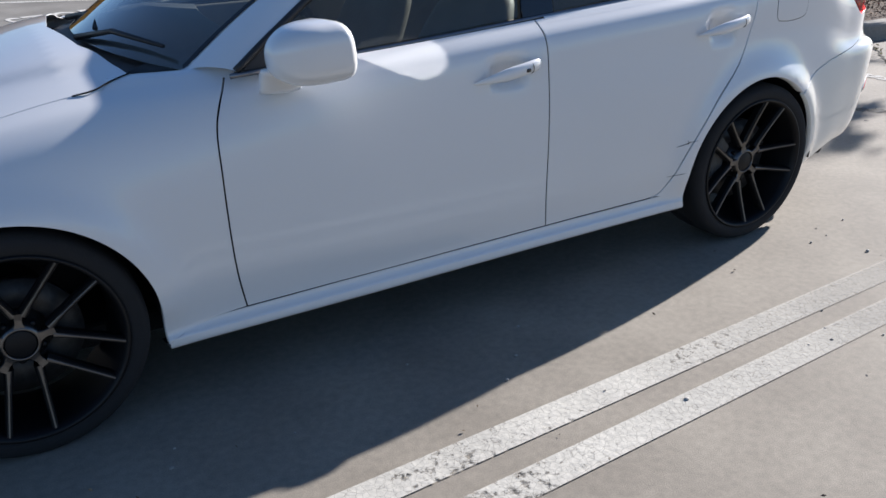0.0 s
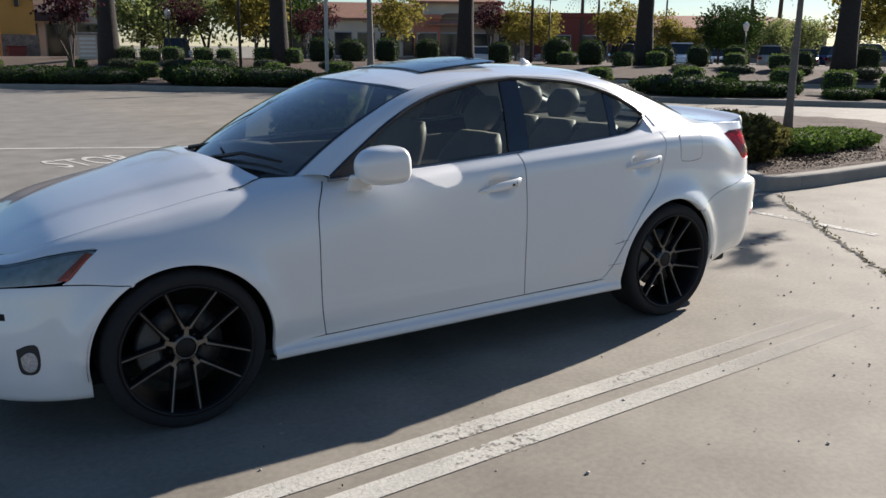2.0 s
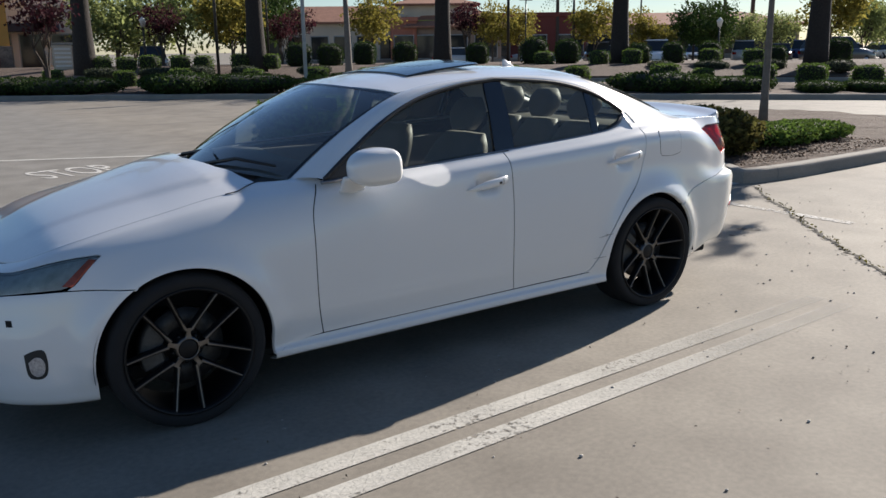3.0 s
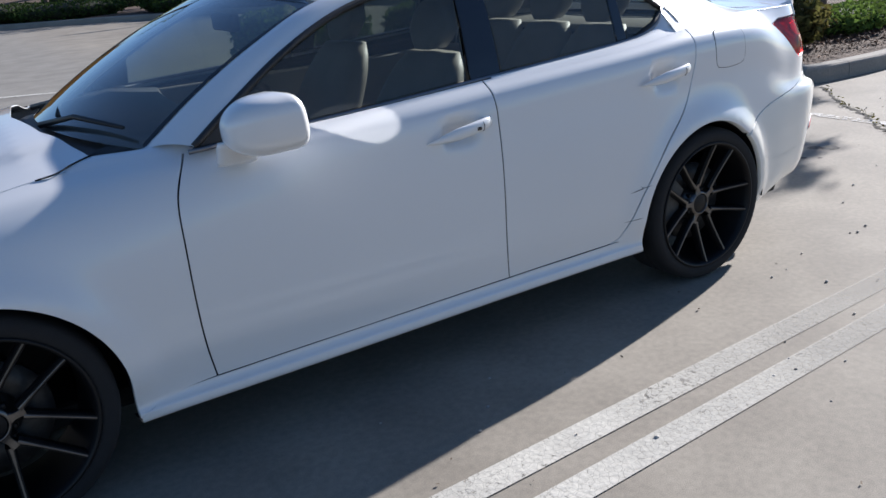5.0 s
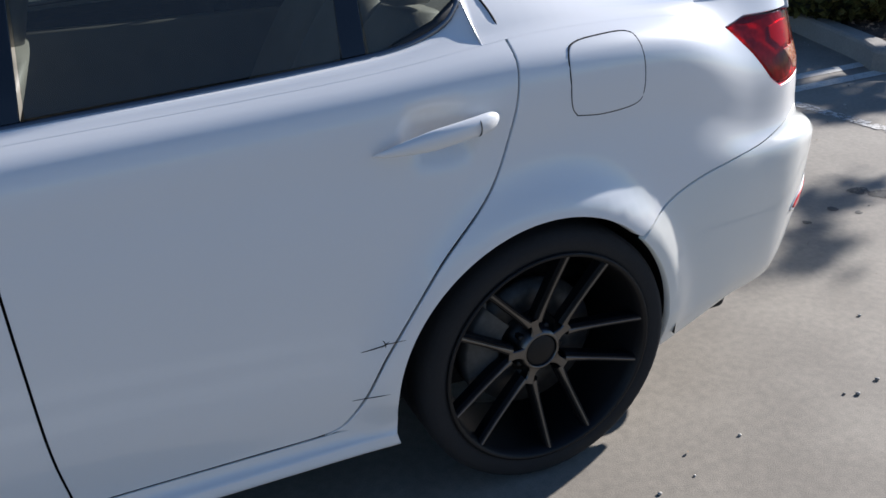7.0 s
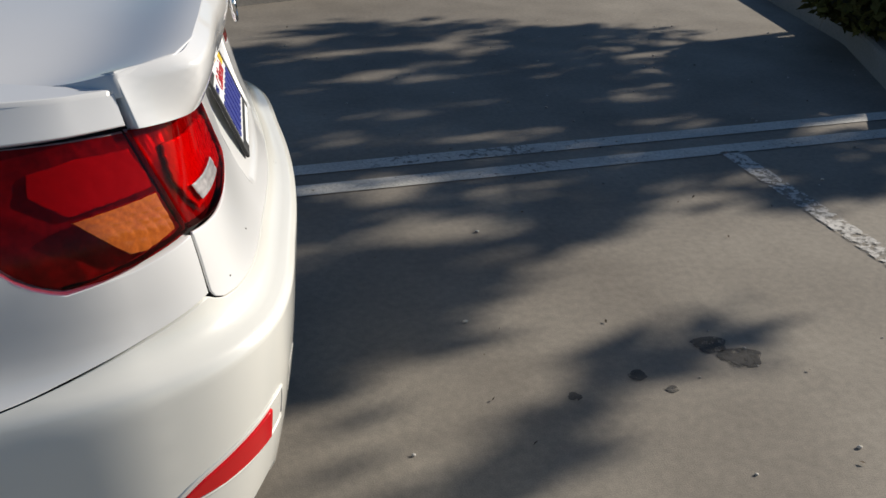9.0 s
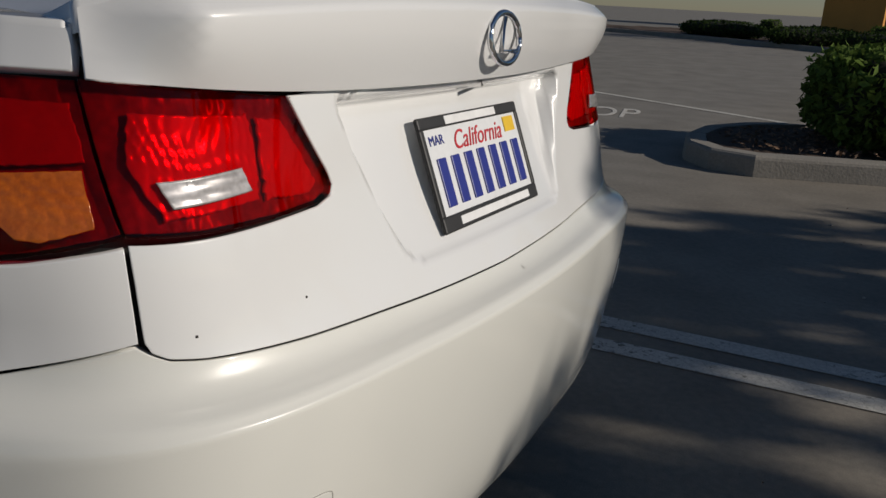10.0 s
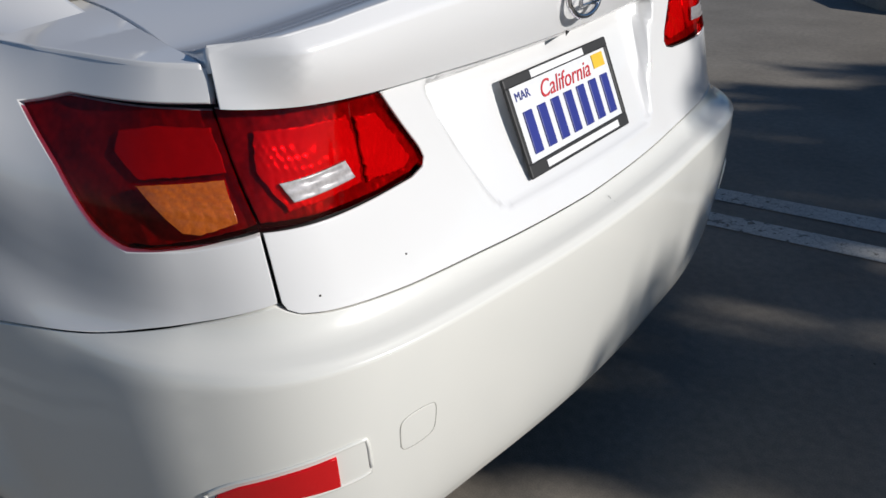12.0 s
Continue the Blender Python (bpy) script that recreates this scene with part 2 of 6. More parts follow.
def inside(q, p):
    x, y = q[:, 0][:, None], q[:, 1][:, None]
    x1, y1 = p[:, 0][None], p[:, 1][None]
    x2, y2 = np.roll(p[:, 0], -1)[None], np.roll(p[:, 1], -1)[None]
    c = ((y1 > y) != (y2 > y)) & (x < (x2 - x1) * (y - y1) / (y2 - y1 + 1e-12) + x1)
    return c.sum(1) % 2 == 1


def skin(name, outline, F, material, parent, step=0.03, gap=0.0050, flange=0.0045, label="", flip=False, lift=0.0, solid=False):
    """A panel of pressed sheet: outline in the surface's own coordinates, F maps them to space. Rounded edges turn inwards."""
    from mathutils.geometry import delaunay_2d_cdt
    o = resample(outline, step * 0.6)
    if area2(o) < 0:
        o = o[::-1]
    o = inset(o, gap)
    core = inset(o, 0.0025)
    lo, hi = core.min(0), core.max(0)
    gx, gy = np.meshgrid(np.arange(lo[0], hi[0], step), np.arange(lo[1], hi[1], step * 0.866))
    gx = gx + (np.arange(gx.shape[0]) % 2)[:, None] * step * 0.5
    q = np.stack([gx.ravel(), gy.ravel()], 1)
    q = q[inside(q, core)]
    if len(q):
        keep = np.concatenate([np.sqrt(((part_[:, None] - core[None]) ** 2).sum(2).min(1)) for part_ in np.array_split(q, max(1, len(q) // 500))]) > step * 0.42
        q = q[keep]
    vin = [Vector(p) for p in np.vstack([core, q])]
    n = len(core)
    res = delaunay_2d_cdt(vin, [], [list(range(n))], 1, 1e-6)
    v2, faces = np.array([tuple(v) for v in res[0]]), [tuple(f) for f in res[2]]

    def sp(p):
        e = 1e-3
        a = np.array(F(p[:, 0], p[:, 1]))
        du = np.array(F(p[:, 0] + e, p[:, 1])) - np.array(F(p[:, 0] - e, p[:, 1]))
        dv = np.array(F(p[:, 0], p[:, 1] + e)) - np.array(F(p[:, 0], p[:, 1] - e))
        nn = np.cross(du.T, dv.T)
        nn /= np.linalg.norm(nn, axis=1)[:, None] + 1e-12
        return a.T, (-nn if flip else nn)

    P0, N0 = sp(v2)
    Pe, Ne = sp(o)
    P0 = P0 + N0 * lift
    Pe = Pe + Ne * lift
    m = len(v2)
    idx = {}
    for k, c in enumerate(core):
        idx[k] = int(np.argmin(((v2 - c) ** 2).sum(1)))
    Pc, Nc = P0[[idx[k] for k in range(n)]], N0[[idx[k] for k in range(n)]]
    out = Pe - Pc
    out /= np.linalg.norm(out, axis=1)[:, None] + 1e-9
    verts = np.vstack([P0, Pe - Ne * 0.0014, Pe - Ne * flange])
    nors = np.vstack([N0, Ne * 0.6 + out * 0.8, out])
    if flip:
        faces = [f[::-1] for f in faces]
    for k in range(n):
        j = (k + 1) % n
        a, b, c, d, e, f = idx[k], idx[j], m + k, m + j, m + n + k, m + n + j
        if a != b:
            faces.append((b, a, c, d)[::1] if not flip else (a, b, d, c))
        faces.append((d, c, e, f) if not flip else (c, d, f, e))
    me = bpy.data.meshes.new(name)
    me.from_pydata(verts.tolist(), [], faces)
    me.materials.append(material)
    me.shade_smooth()
    nors /= np.linalg.norm(nors, axis=1)[:, None] + 1e-9
    me.normals_split_custom_set_from_vertices(nors.tolist())
    ob = new(name, me)
    ob.parent = parent
    if label:
        tagged(ob, label)
    return ob


# ---- the car: body surface ----
# Plan line of the body from the front centre round the left side to the rear centre (x, half width).
PLAN = [(-2.185, 0), (-2.165, 0.34), (-2.10, 0.57), (-1.97, 0.725), (-1.75, 0.82), (-1.40, 0.866), (-1.0, 0.873), (-0.4, 0.878),
        (0.33, 0.878), (0.95, 0.880), (1.37, 0.878), (1.735, 0.845), (1.985, 0.785), (2.184, 0.712), (2.308, 0.575), (2.347, 0.29), (2.362, 0)]
# Sections (offset from the plan line, height), from the underside up to the hood, belt or boot line.
LOW = [(-0.12, 0.185), (-0.022, 0.214), (-0.010, 0.248), (-0.027, 0.284)]
NOSE = [(-0.16, 0.18), (-0.03, 0.20), (0.0, 0.26), (0.0, 0.34)]
TAIL = [(-0.10, 0.276), (-0.020, 0.294), (0.004, 0.322), (0.028, 0.41)]
SECT = [
    NOSE + [(-0.005, 0.45), (-0.02, 0.54), (-0.045, 0.61), (-0.08, 0.65), (-0.12, 0.675), (-0.185, 0.695)],
    NOSE + [(-0.005, 0.45), (-0.02, 0.545), (-0.045, 0.615), (-0.08, 0.655), (-0.125, 0.682), (-0.19, 0.703)],
    NOSE + [(-0.005, 0.45), (-0.025, 0.55), (-0.045, 0.62), (-0.085, 0.665), (-0.135, 0.698), (-0.20, 0.722)],
    NOSE + [(-0.008, 0.45), (-0.03, 0.56), (-0.05, 0.64), (-0.09, 0.692), (-0.14, 0.728), (-0.20, 0.75)],
    [(-0.14, 0.17), (-0.02, 0.20), (0, 0.26), (0, 0.34), (-0.002, 0.45), (-0.012, 0.56), (-0.03, 0.66), (-0.07, 0.735), (-0.13, 0.782), (-0.19, 0.803)],
    [(-0.12, 0.17), (-0.02, 0.21), (-0.012, 0.25), (-0.018, 0.32), (-0.004, 0.45), (0.002, 0.58), (-0.012, 0.69), (-0.06, 0.79), (-0.135, 0.848), (-0.21, 0.872)],
    LOW + [(-0.010, 0.42), (0.0, 0.58), (-0.008, 0.72), (-0.042, 0.83), (-0.11, 0.90), (-0.205, 0.935)],
    LOW + [(-0.010, 0.42), (0.0, 0.57), (0.002, 0.70), (-0.005, 0.81), (-0.026, 0.905), (-0.080, 0.966)],
    LOW + [(-0.010, 0.42), (0.0, 0.57), (0.003, 0.71), (-0.003, 0.83), (-0.018, 0.946), (-0.078, 1.002)],
    [(-0.12, 0.185), (-0.018, 0.214), (-0.010, 0.248), (-0.02, 0.284), (-0.004, 0.42), (0.004, 0.57), (0.002, 0.71), (-0.008, 0.84), (-0.021, 0.974), (-0.082, 1.036)],
    [(-0.12, 0.17), (-0.02, 0.21), (-0.012, 0.25), (-0.012, 0.32), (0.002, 0.45), (0.006, 0.58), (-0.006, 0.71), (-0.026, 0.84), (-0.038, 1.000), (-0.125, 1.075)],
    [(-0.12, 0.205), (-0.03, 0.238), (-0.01, 0.29), (-0.004, 0.365), (0.002, 0.47), (0.0, 0.58), (-0.014, 0.70), (-0.032, 0.83), (-0.046, 0.992), (-0.145, 1.066)],
    [(-0.10, 0.25), (-0.025, 0.278), (0.0, 0.325), (0.012, 0.39), (0.018, 0.48), (0.019, 0.600), (0.009, 0.685), (-0.018, 0.752), (-0.034, 0.905), (-0.115, 1.060)],
    [(-0.10, 0.255), (-0.024, 0.276), (0.004, 0.316), (0.022, 0.395), (0.036, 0.52), (0.041, 0.638), (0.034, 0.690), (-0.008, 0.738), (-0.018, 0.88), (-0.085, 1.055)],
    TAIL + [(0.050, 0.54), (0.060, 0.664), (0.053, 0.692), (0.008, 0.727), (-0.020, 0.86), (-0.066, 1.050)],
    TAIL + [(0.050, 0.54), (0.062, 0.658), (0.055, 0.686), (0.010, 0.717), (-0.042, 0.86), (-0.072, 1.045)],
    TAIL + [(0.050, 0.54), (0.062, 0.658), (0.055, 0.686), (0.010, 0.717), (-0.045, 0.86), (-0.072, 1.045)],
]
NS, NK = len(PLAN), len(SECT[0])
mirror_plan = [(x, -y) for x, y in PLAN[1:3]][::-1] + PLAN + [(x, -y) for x, y in PLAN[-3:-1]][::-1]
mirror_sect = SECT[1:3][::-1] + SECT + SECT[-3:-1][::-1]
tt = np.linspace(0, NS - 1, 1601)
fine_plan = catmull(mirror_plan, tt + 2)
arc = np.r_[0, np.cumsum(np.linalg.norm(np.diff(fine_plan, axis=0), axis=1))]
LEN = arc[-1]
HGT = 1.0
WHEELS = ((-1.365, 0.325), (1.362, 0.325))
ARCH = 0.360
ARCHES = ((-1.368, 0.325), (1.338, 0.325))
HANDLES = ((0.15, 0.862), (1.105, 0.905))


def body(s, h):
    """A point of the outer skin: s metres round from the front centre, h from 0 at the underside to 1 at the top line."""
    s, h = np.broadcast_arrays(np.asarray(s, float), np.asarray(h, float))
    sign = np.where((s < 0) | (s > LEN), 1.0, -1.0)
    sa = np.abs(s)
    sa = np.where(sa > LEN, 2 * LEN - sa, sa)
    t = np.interp(sa, arc, tt)
    B = catmull(mirror_plan, t + 2)
    B2, B1 = catmull(mirror_plan, t + 2.01), catmull(mirror_plan, t + 1.99)
    T = B2 - B1
    N = np.stack([-T[..., 1], T[..., 0]], -1) / (np.linalg.norm(T, axis=-1)[..., None] + 1e-12)
    C = catmull(mirror_sect, t + 2)
    w = np.clip(h / HGT, -0.02, 1.02) * (NK - 1)
    i = np.clip(np.floor(w).astype(int), 0, NK - 2)
    f = (w - i)[..., None]

    def pick(k):
        k = np.broadcast_to(k[..., None, None], C.shape[:-2] + (1, 2))
        return np.take_along_axis(C, k, -2)[..., 0, :]

    p1, p2 = pick(i), pick(i + 1)
    p0 = np.where((i > 0)[..., None], pick(np.maximum(i - 1, 0)), 2 * p1 - p2)
    p3 = np.where((i + 2 < NK)[..., None], pick(np.minimum(i + 2, NK - 1)), 2 * p2 - p1)
    D = 0.5 * (2 * p1 + (p2 - p0) * f + (2 * p0 - 5 * p1 + 4 * p2 - p3) * f**2 + (3 * p1 - p0 - 3 * p2 + p3) * f**3)
    d, z = D[..., 0], D[..., 1]
    x, y = B[..., 0], B[..., 1]
    for wx, wz in ARCHES:
        r = np.hypot(x - wx, z - wz)
        d = d + 0.027 * np.exp(-((np.maximum(r - ARCH - 0.012, 0) / 0.062) ** 2)) * np.clip((z - 0.2) / 0.15, 0, 1)
    for hx, hz in HANDLES:
        d = d - 0.040 * np.exp(-(((x - hx) / 0.062) ** 4) - ((z - hz + 0.004) / 0.040) ** 4)
    x, y = x - N[..., 0] * -d, y + N[..., 1] * d
    return x, y * sign, z


# outward normal check: the offset must push the door outwards
if abs(body(LEN * 0.55, 0.6)[1]) < 0.8:
    raise ValueError("body inside out")


def solve_h(s, z):
    lo, hi = np.zeros_like(s), np.ones_like(s) * HGT
    for _ in range(26):
        mid = (lo + hi) / 2
        up = body(s, mid)[2] < z
        lo, hi = np.where(up, mid, lo), np.where(up, hi, mid)
    return (lo + hi) / 2


def on_side(pts):
    """(x, z) points of the side view, left side, as (s, h)."""
    p = np.asarray(pts, float)
    lo, hi = np.full(len(p), 0.25), np.full(len(p), LEN - 0.25)
    for _ in range(26):
        mid = (lo + hi) / 2
        up = body(mid, solve_h(mid, p[:, 1]))[0] < p[:, 0]
        lo, hi = np.where(up, mid, lo), np.where(up, hi, mid)
    s = (lo + hi) / 2
    return np.stack([s, solve_h(s, p[:, 1])], 1)


def on_rear(pts):
    """(y, z) points of the rear view as (s, h)."""
    p = np.asarray(pts, float)
    lo, hi = np.full(len(p), LEN - 0.9), np.full(len(p), LEN + 0.9)
    for _ in range(26):
        mid = (lo + hi) / 2
        up = body(mid, solve_h(mid, p[:, 1]))[1] < p[:, 0]
        lo, hi = np.where(up, mid, lo), np.where(up, hi, mid)
    s = (lo + hi) / 2
    return np.stack([s, solve_h(s, p[:, 1])], 1)


def mirrored(o):
    """The same outline on the right side of the car."""
    return np.stack([2 * LEN - o[:, 0], o[:, 1]], 1)[::-1]


def arch_pts(k, a0, a1, r=ARCH, n=24):
    wx, wz = ARCHES[k]
    return [(wx + r * math.cos(radians(a)), wz + r * math.sin(radians(a))) for a in np.linspace(a0, a1, n)]


car = thing("car", "pearl white four-door sedan with black wheels, parked on asphalt", "car")

# lines shared by neighbouring panels, side view
DOOR_FRONT = smooth_line([(-0.763, 0.283), (-0.782, 0.407), (-0.790, 0.56), (-0.789, 0.716), (-0.782, 0.82), (-0.755, 0.890), (-0.712, 0.950)])
B_GAP = smooth_line([(0.331, 0.287), (0.316, 0.43), (0.311, 0.62), (0.306, 0.86), (0.301, 0.96), (0.297, 1.01)])
DOOR_REAR = smooth_line([(0.80, 0.289), (0.858, 0.301), (0.905, 0.360), (0.965, 0.479), (1.078, 0.640), (1.212, 0.773), (1.270, 0.895), (1.288, 0.985), (1.290, 1.065)])
BUMPER_GAP = smooth_line([(1.587, 0.590), (1.70, 0.646), (1.80, 0.677), (1.92, 0.696), (2.04, 0.710), (2.15, 0.731)])
NOSE_GAP = smooth_line([(-1.555, 0.632), (-1.66, 0.642), (-1.80, 0.647), (-1.93, 0.640)])
top = 1.0 * HGT


def top_line(x0, x1, n=20):
    """The top edge of the side, by x."""
    ss = np.linspace(0.05, LEN - 0.05, 500)
    xs = body(ss, np.full(500, top))[0]
    s = np.interp(np.linspace(x0, x1, n), xs, ss)
    return np.stack([s, np.full(n, top)], 1)


S = on_side
Q = 0.0008
JY = lambda z: -0.628 + 0.02 * (z - 0.763)
front_door = np.vstack([S(DOOR_FRONT[::-1]), S(np.array([(-0.3, 0.285), (0.0, 0.286)])), S(B_GAP), top_line(0.285, -0.70)])
rear_door = np.vstack([S(B_GAP[::-1]), S(np.array([(0.5, 0.288), (0.7, 0.289)])), S(DOOR_REAR), top_line(1.28, 0.31)])
fender = np.vstack([S(DOOR_FRONT), top_line(-0.73, -1.93, 40), np.array([(0.50, 0.995), (0.392, 0.995), (0.392, 0.935), (0.55, 0.895), (0.70, 0.862)]), S(np.array([(-1.82, 0.743), (-1.73, 0.760), (-1.66, 0.766), (-1.648, 0.762), (-1.70, 0.722), (-1.755, 0.668), (-1.79, 0.648)])),
                    S(NOSE_GAP[14::-1]), S(np.array(arch_pts(0, 118, 4, n=40))), S(np.array([(-1.005, 0.238), (-0.95, 0.262), (-0.86, 0.277)]))])
quarter = np.vstack([S(DOOR_REAR[::-1][:-8]), S(np.array([(0.815, 0.2895), (0.845, 0.289), (0.868, 0.285), (0.905, 0.272), (0.974, 0.246)])), S(np.array(arch_pts(1, 186, 48, n=44))), S(BUMPER_GAP),
                     on_rear([(JY(0.761) - Q, 0.761), (JY(0.79) - Q, 0.79), (JY(0.858) - Q, 0.858), (-0.69, 0.844), (-0.728, 0.838)]),
                     S(np.array([(2.088, 0.851), (2.065, 0.868), (2.005, 0.930), (1.925, 0.996), (2.0, 1.010)])), on_rear([(JY(1.006) - Q, 1.006)]), [(on_rear([(JY(1.006) - Q, 1.006)])[0, 0], top)], top_line(2.12, 1.30, 30)])
sill = np.vstack([S(np.array([(-1.003, 0.240), (-0.95, 0.264), (-0.86, 0.279), (-0.765, 0.281), (0.33, 0.285), (0.80, 0.287), (0.90, 0.287), (0.972, 0.262)])),
                  S(np.array([(0.985, 0.215)])), np.array([(S(np.array([(0.985, 0.215)]))[0, 0], 0.03), (S(np.array([(-1.0, 0.22)]))[0, 0], 0.03)]), S(np.array([(-1.0, 0.22)]))])


for side in (0, 1):
    f = (lambda o: o) if side == 0 else mirrored
    fd = skin("front_door", f(front_door), body, PAINT, car)
    rd = skin("rear_door", f(rear_door), body, PAINT, car, label="white rear door with fine scratches at its edge")
    skin("front_fender", f(fender), body, PAINT, car, flange=0.03)
    skin("quarter_panel", f(quarter), body, PAINT, car, flange=0.03)
    skin("side_sill", f(sill), body, PAINT, car, lift=-0.0015, gap=0.0035)

# rear bumper, one piece round the tail
half = np.vstack([S(np.array(arch_pts(1, -8, 46, n=16))), S(BUMPER_GAP)[1:]])
J = -0.627
LID_LOW = [(J, 0.763), (J + 0.004, 0.752), (J + 0.016, 0.744), (J + 0.045, 0.739), (-0.45, 0.728), (-0.22, 0.718), (-0.03, 0.7152)]
edge_r = on_rear(LID_LOW[1:])
bottom_s = half[0, 0]
half = np.vstack([half[:-1], on_rear([(J - 0.006, 0.761), (J - 0.001, 0.757)]), edge_r])
yy = np.linspace(0.71, -0.71, 91)
notch = np.array([0.292 + 0.103 * (0.5 + 0.5 * math.cos(math.pi * min(1.0, abs(abs(v) - 0.594) / 0.110))) ** 0.48 for v in yy])
under = on_rear(np.stack([yy, notch], 1))
under = np.vstack([[(s, 0.09) for s in np.linspace(2 * LEN - bottom_s, under[0, 0], 14)[:-1]], under, [(s, 0.09) for s in np.linspace(under[-1, 0], bottom_s, 14)[1:]]])
bumper_r = np.vstack([half, mirrored(half)[1:], under])
rear_bumper = skin("rear_bumper", bumper_r, body, BUMPERPAINT, car, flange=0.02, gap=0.0035, label="slightly yellowed white rear bumper")

# boot lid: rear face below the spoiler lip, with the plate recess pressed into it
def rear_face(s, h):
    x, y, z = body(s, h)
    ya = np.abs(y)
    edge = 0.247 + (z - 0.752) * 0.44 - 0.03 * np.clip((0.775 - z) / 0.025, 0, 1) ** 2
    k = np.clip((edge - ya) / 0.018, 0, 1) * np.clip((z - 0.750) / 0.012, 0, 1) * np.clip((0.968 - z) / 0.008, 0, 1)
    k = k * k * (3 - 2 * k)
    return x - k * (0.007 + 0.030 * np.clip((z - 0.755) / 0.18, 0, 1)), y, z


LAMP_IN = [(JY(1.006), 1.006), (-0.53, 0.995), (-0.422, 0.982), (-0.395, 0.935), (-0.370, 0.893), (-0.365, 0.877), (-0.371, 0.866), (-0.395, 0.859), (-0.46, 0.856), (JY(0.862), 0.862)]
lid = on_rear([(JY(0.858), 0.858), (JY(0.82), 0.82)] + LID_LOW)
lamp_bottom = on_rear([(-0.420, 0.982)] + LAMP_IN[3:])
left = np.vstack([lamp_bottom[:1], lamp_bottom[1:-1], lid])
boot_face = np.vstack([left, mirrored(left)[1:], on_rear([(0.2, 0.988), (0, 0.990), (-0.2, 0.988)])])
skin("boot_lid", boot_face, rear_face, PAINT, car, step=0.0075, gap=0.002)


# spoiler lip and deck as one lid skin; a rolls from the lip's underside to the deck
EDGE_X, EDGE_Y, EDGE_Z = body(*top_line(1.70, 2.19, 40).T)
EDGE_Y = np.abs(EDGE_Y)
LIP_END = 0.614
ls_ = np.linspace(LEN - 0.9, LEN, 120)
lid_x, lid_y, _ = body(ls_, solve_h(ls_, np.full(120, 0.995)))
LIPX = lambda y: np.interp(np.abs(y), np.abs(lid_y[::-1]), lid_x[::-1]) + 0.024
# the joint between lid and quarter panel
SIDE_X, SIDE_Y = smooth_line([(1.745, 0.512), (1.85, 0.527), (1.96, 0.552), (2.05, 0.578), (2.12, 0.596), (2.165, 0.607)], 4).T


def deck_top(x, y):
    r = np.abs(y) / 0.70
    zc = 1.100 - 0.030 * ((x - 1.72) / 0.6)
    lip = 0.034 * np.exp(-(((x - LIPX(np.minimum(np.abs(y), LIP_END + 0.01)) + 0.01) / 0.10) ** 2))
    return zc + lip - 0.045 * r**2.6


def shelf(x, y):
    """The top of the quarter panel, from its shoulder up to the lid's joint."""
    ye, yj = np.interp(x, EDGE_X, EDGE_Y), np.interp(x, SIDE_X, SIDE_Y)
    t = np.clip((ye - np.abs(y)) / np.maximum(ye - yj, 0.012), -0.1, 1.05)
    z0 = np.interp(x, EDGE_X, EDGE_Z)
    z1 = np.maximum(deck_top(x, yj) - 0.004 - 0.012 * np.clip((x - 2.05) / 0.10, 0, 1), z0)
    return x, y, z0 + 0.0012 + (z1 - z0) * (1 - (1 - t) * np.abs(1 - t) ** 0.7)


def lip_face(a, b):
    """a across in metres, b from 0 (lower edge) to 0.13 (lip)."""
    k = b / 0.13
    xl = LIPX(a)
    zt = deck_top(xl, a)
    zb = 0.976 + 0.028 * (np.abs(a) / 0.62) ** 3
    z = zb + (zt - zb) * k
    w = np.clip((LIP_END - np.abs(a)) / 0.07, 0, 1)
    w = w * w * (3 - 2 * w)
    x = xl - 0.012 + 0.022 * np.sin(np.clip(k, 0, 1.05) * 2.2) - 0.018 * np.clip(k - 0.8, 0, 1) / 0.2
    return x * w + (xl - 0.016 - 0.46 * (z - 0.995)) * (1 - w), a, z


skin("spoiler_face", np.array([(-LIP_END - 0.009, 0), (LIP_END + 0.009, 0), (LIP_END - 0.002, 0.13), (-LIP_END + 0.002, 0.13)]), lip_face, PAINT, car, step=0.014, gap=0.001, flange=0.03)
DECK_EDGE = list(zip(EDGE_X.tolist(), EDGE_Y.tolist()))
DECK_SIDE = [(float(a), -float(b)) for a, b in zip(SIDE_X, SIDE_Y)]
lip_y = np.array([-LIP_END, -0.59, -0.56, -0.5, -0.4, -0.3, -0.15, 0.0])
lipl = list(zip((lip_face(lip_y, np.full(8, 0.13))[0] + 0.004).tolist(), lip_y.tolist()))
deck_l = np.array([(1.70, 0.0), (1.712, -0.3)] + DECK_SIDE + lipl)
deck_outline = np.vstack([deck_l, (deck_l * (1, -1))[::-1][1:-1]])
for side in (1, -1):
    wrap = np.array([(x, y + 0.003) for x, y in DECK_EDGE] + [(x, -y) for x, y in DECK_SIDE[::-1]]) * (1, -side)
    skin("quarter_top", wrap, shelf, PAINT, car, step=0.014, gap=0.0012, flange=0.02)
skin("boot_deck", deck_outline, lambda x, y: (x, y, deck_top(x, y)), PAINT, car, step=0.014, gap=0.003, flange=0.03)

# tail lamps


def facets(s, h):
    """The lamp's reflector: the body surface set back, in a grid of small cushions."""
    x, y, z = body(s, h)
    d = 0.013 + 0.0022 * np.abs(np.sin(y * math.pi / 0.013)) * np.abs(np.sin(z * math.pi / 0.011 + 0.8 * np.sin(y * 40)))
    return x - 0.8 * d, y - np.sign(y) * 0.5 * d, z


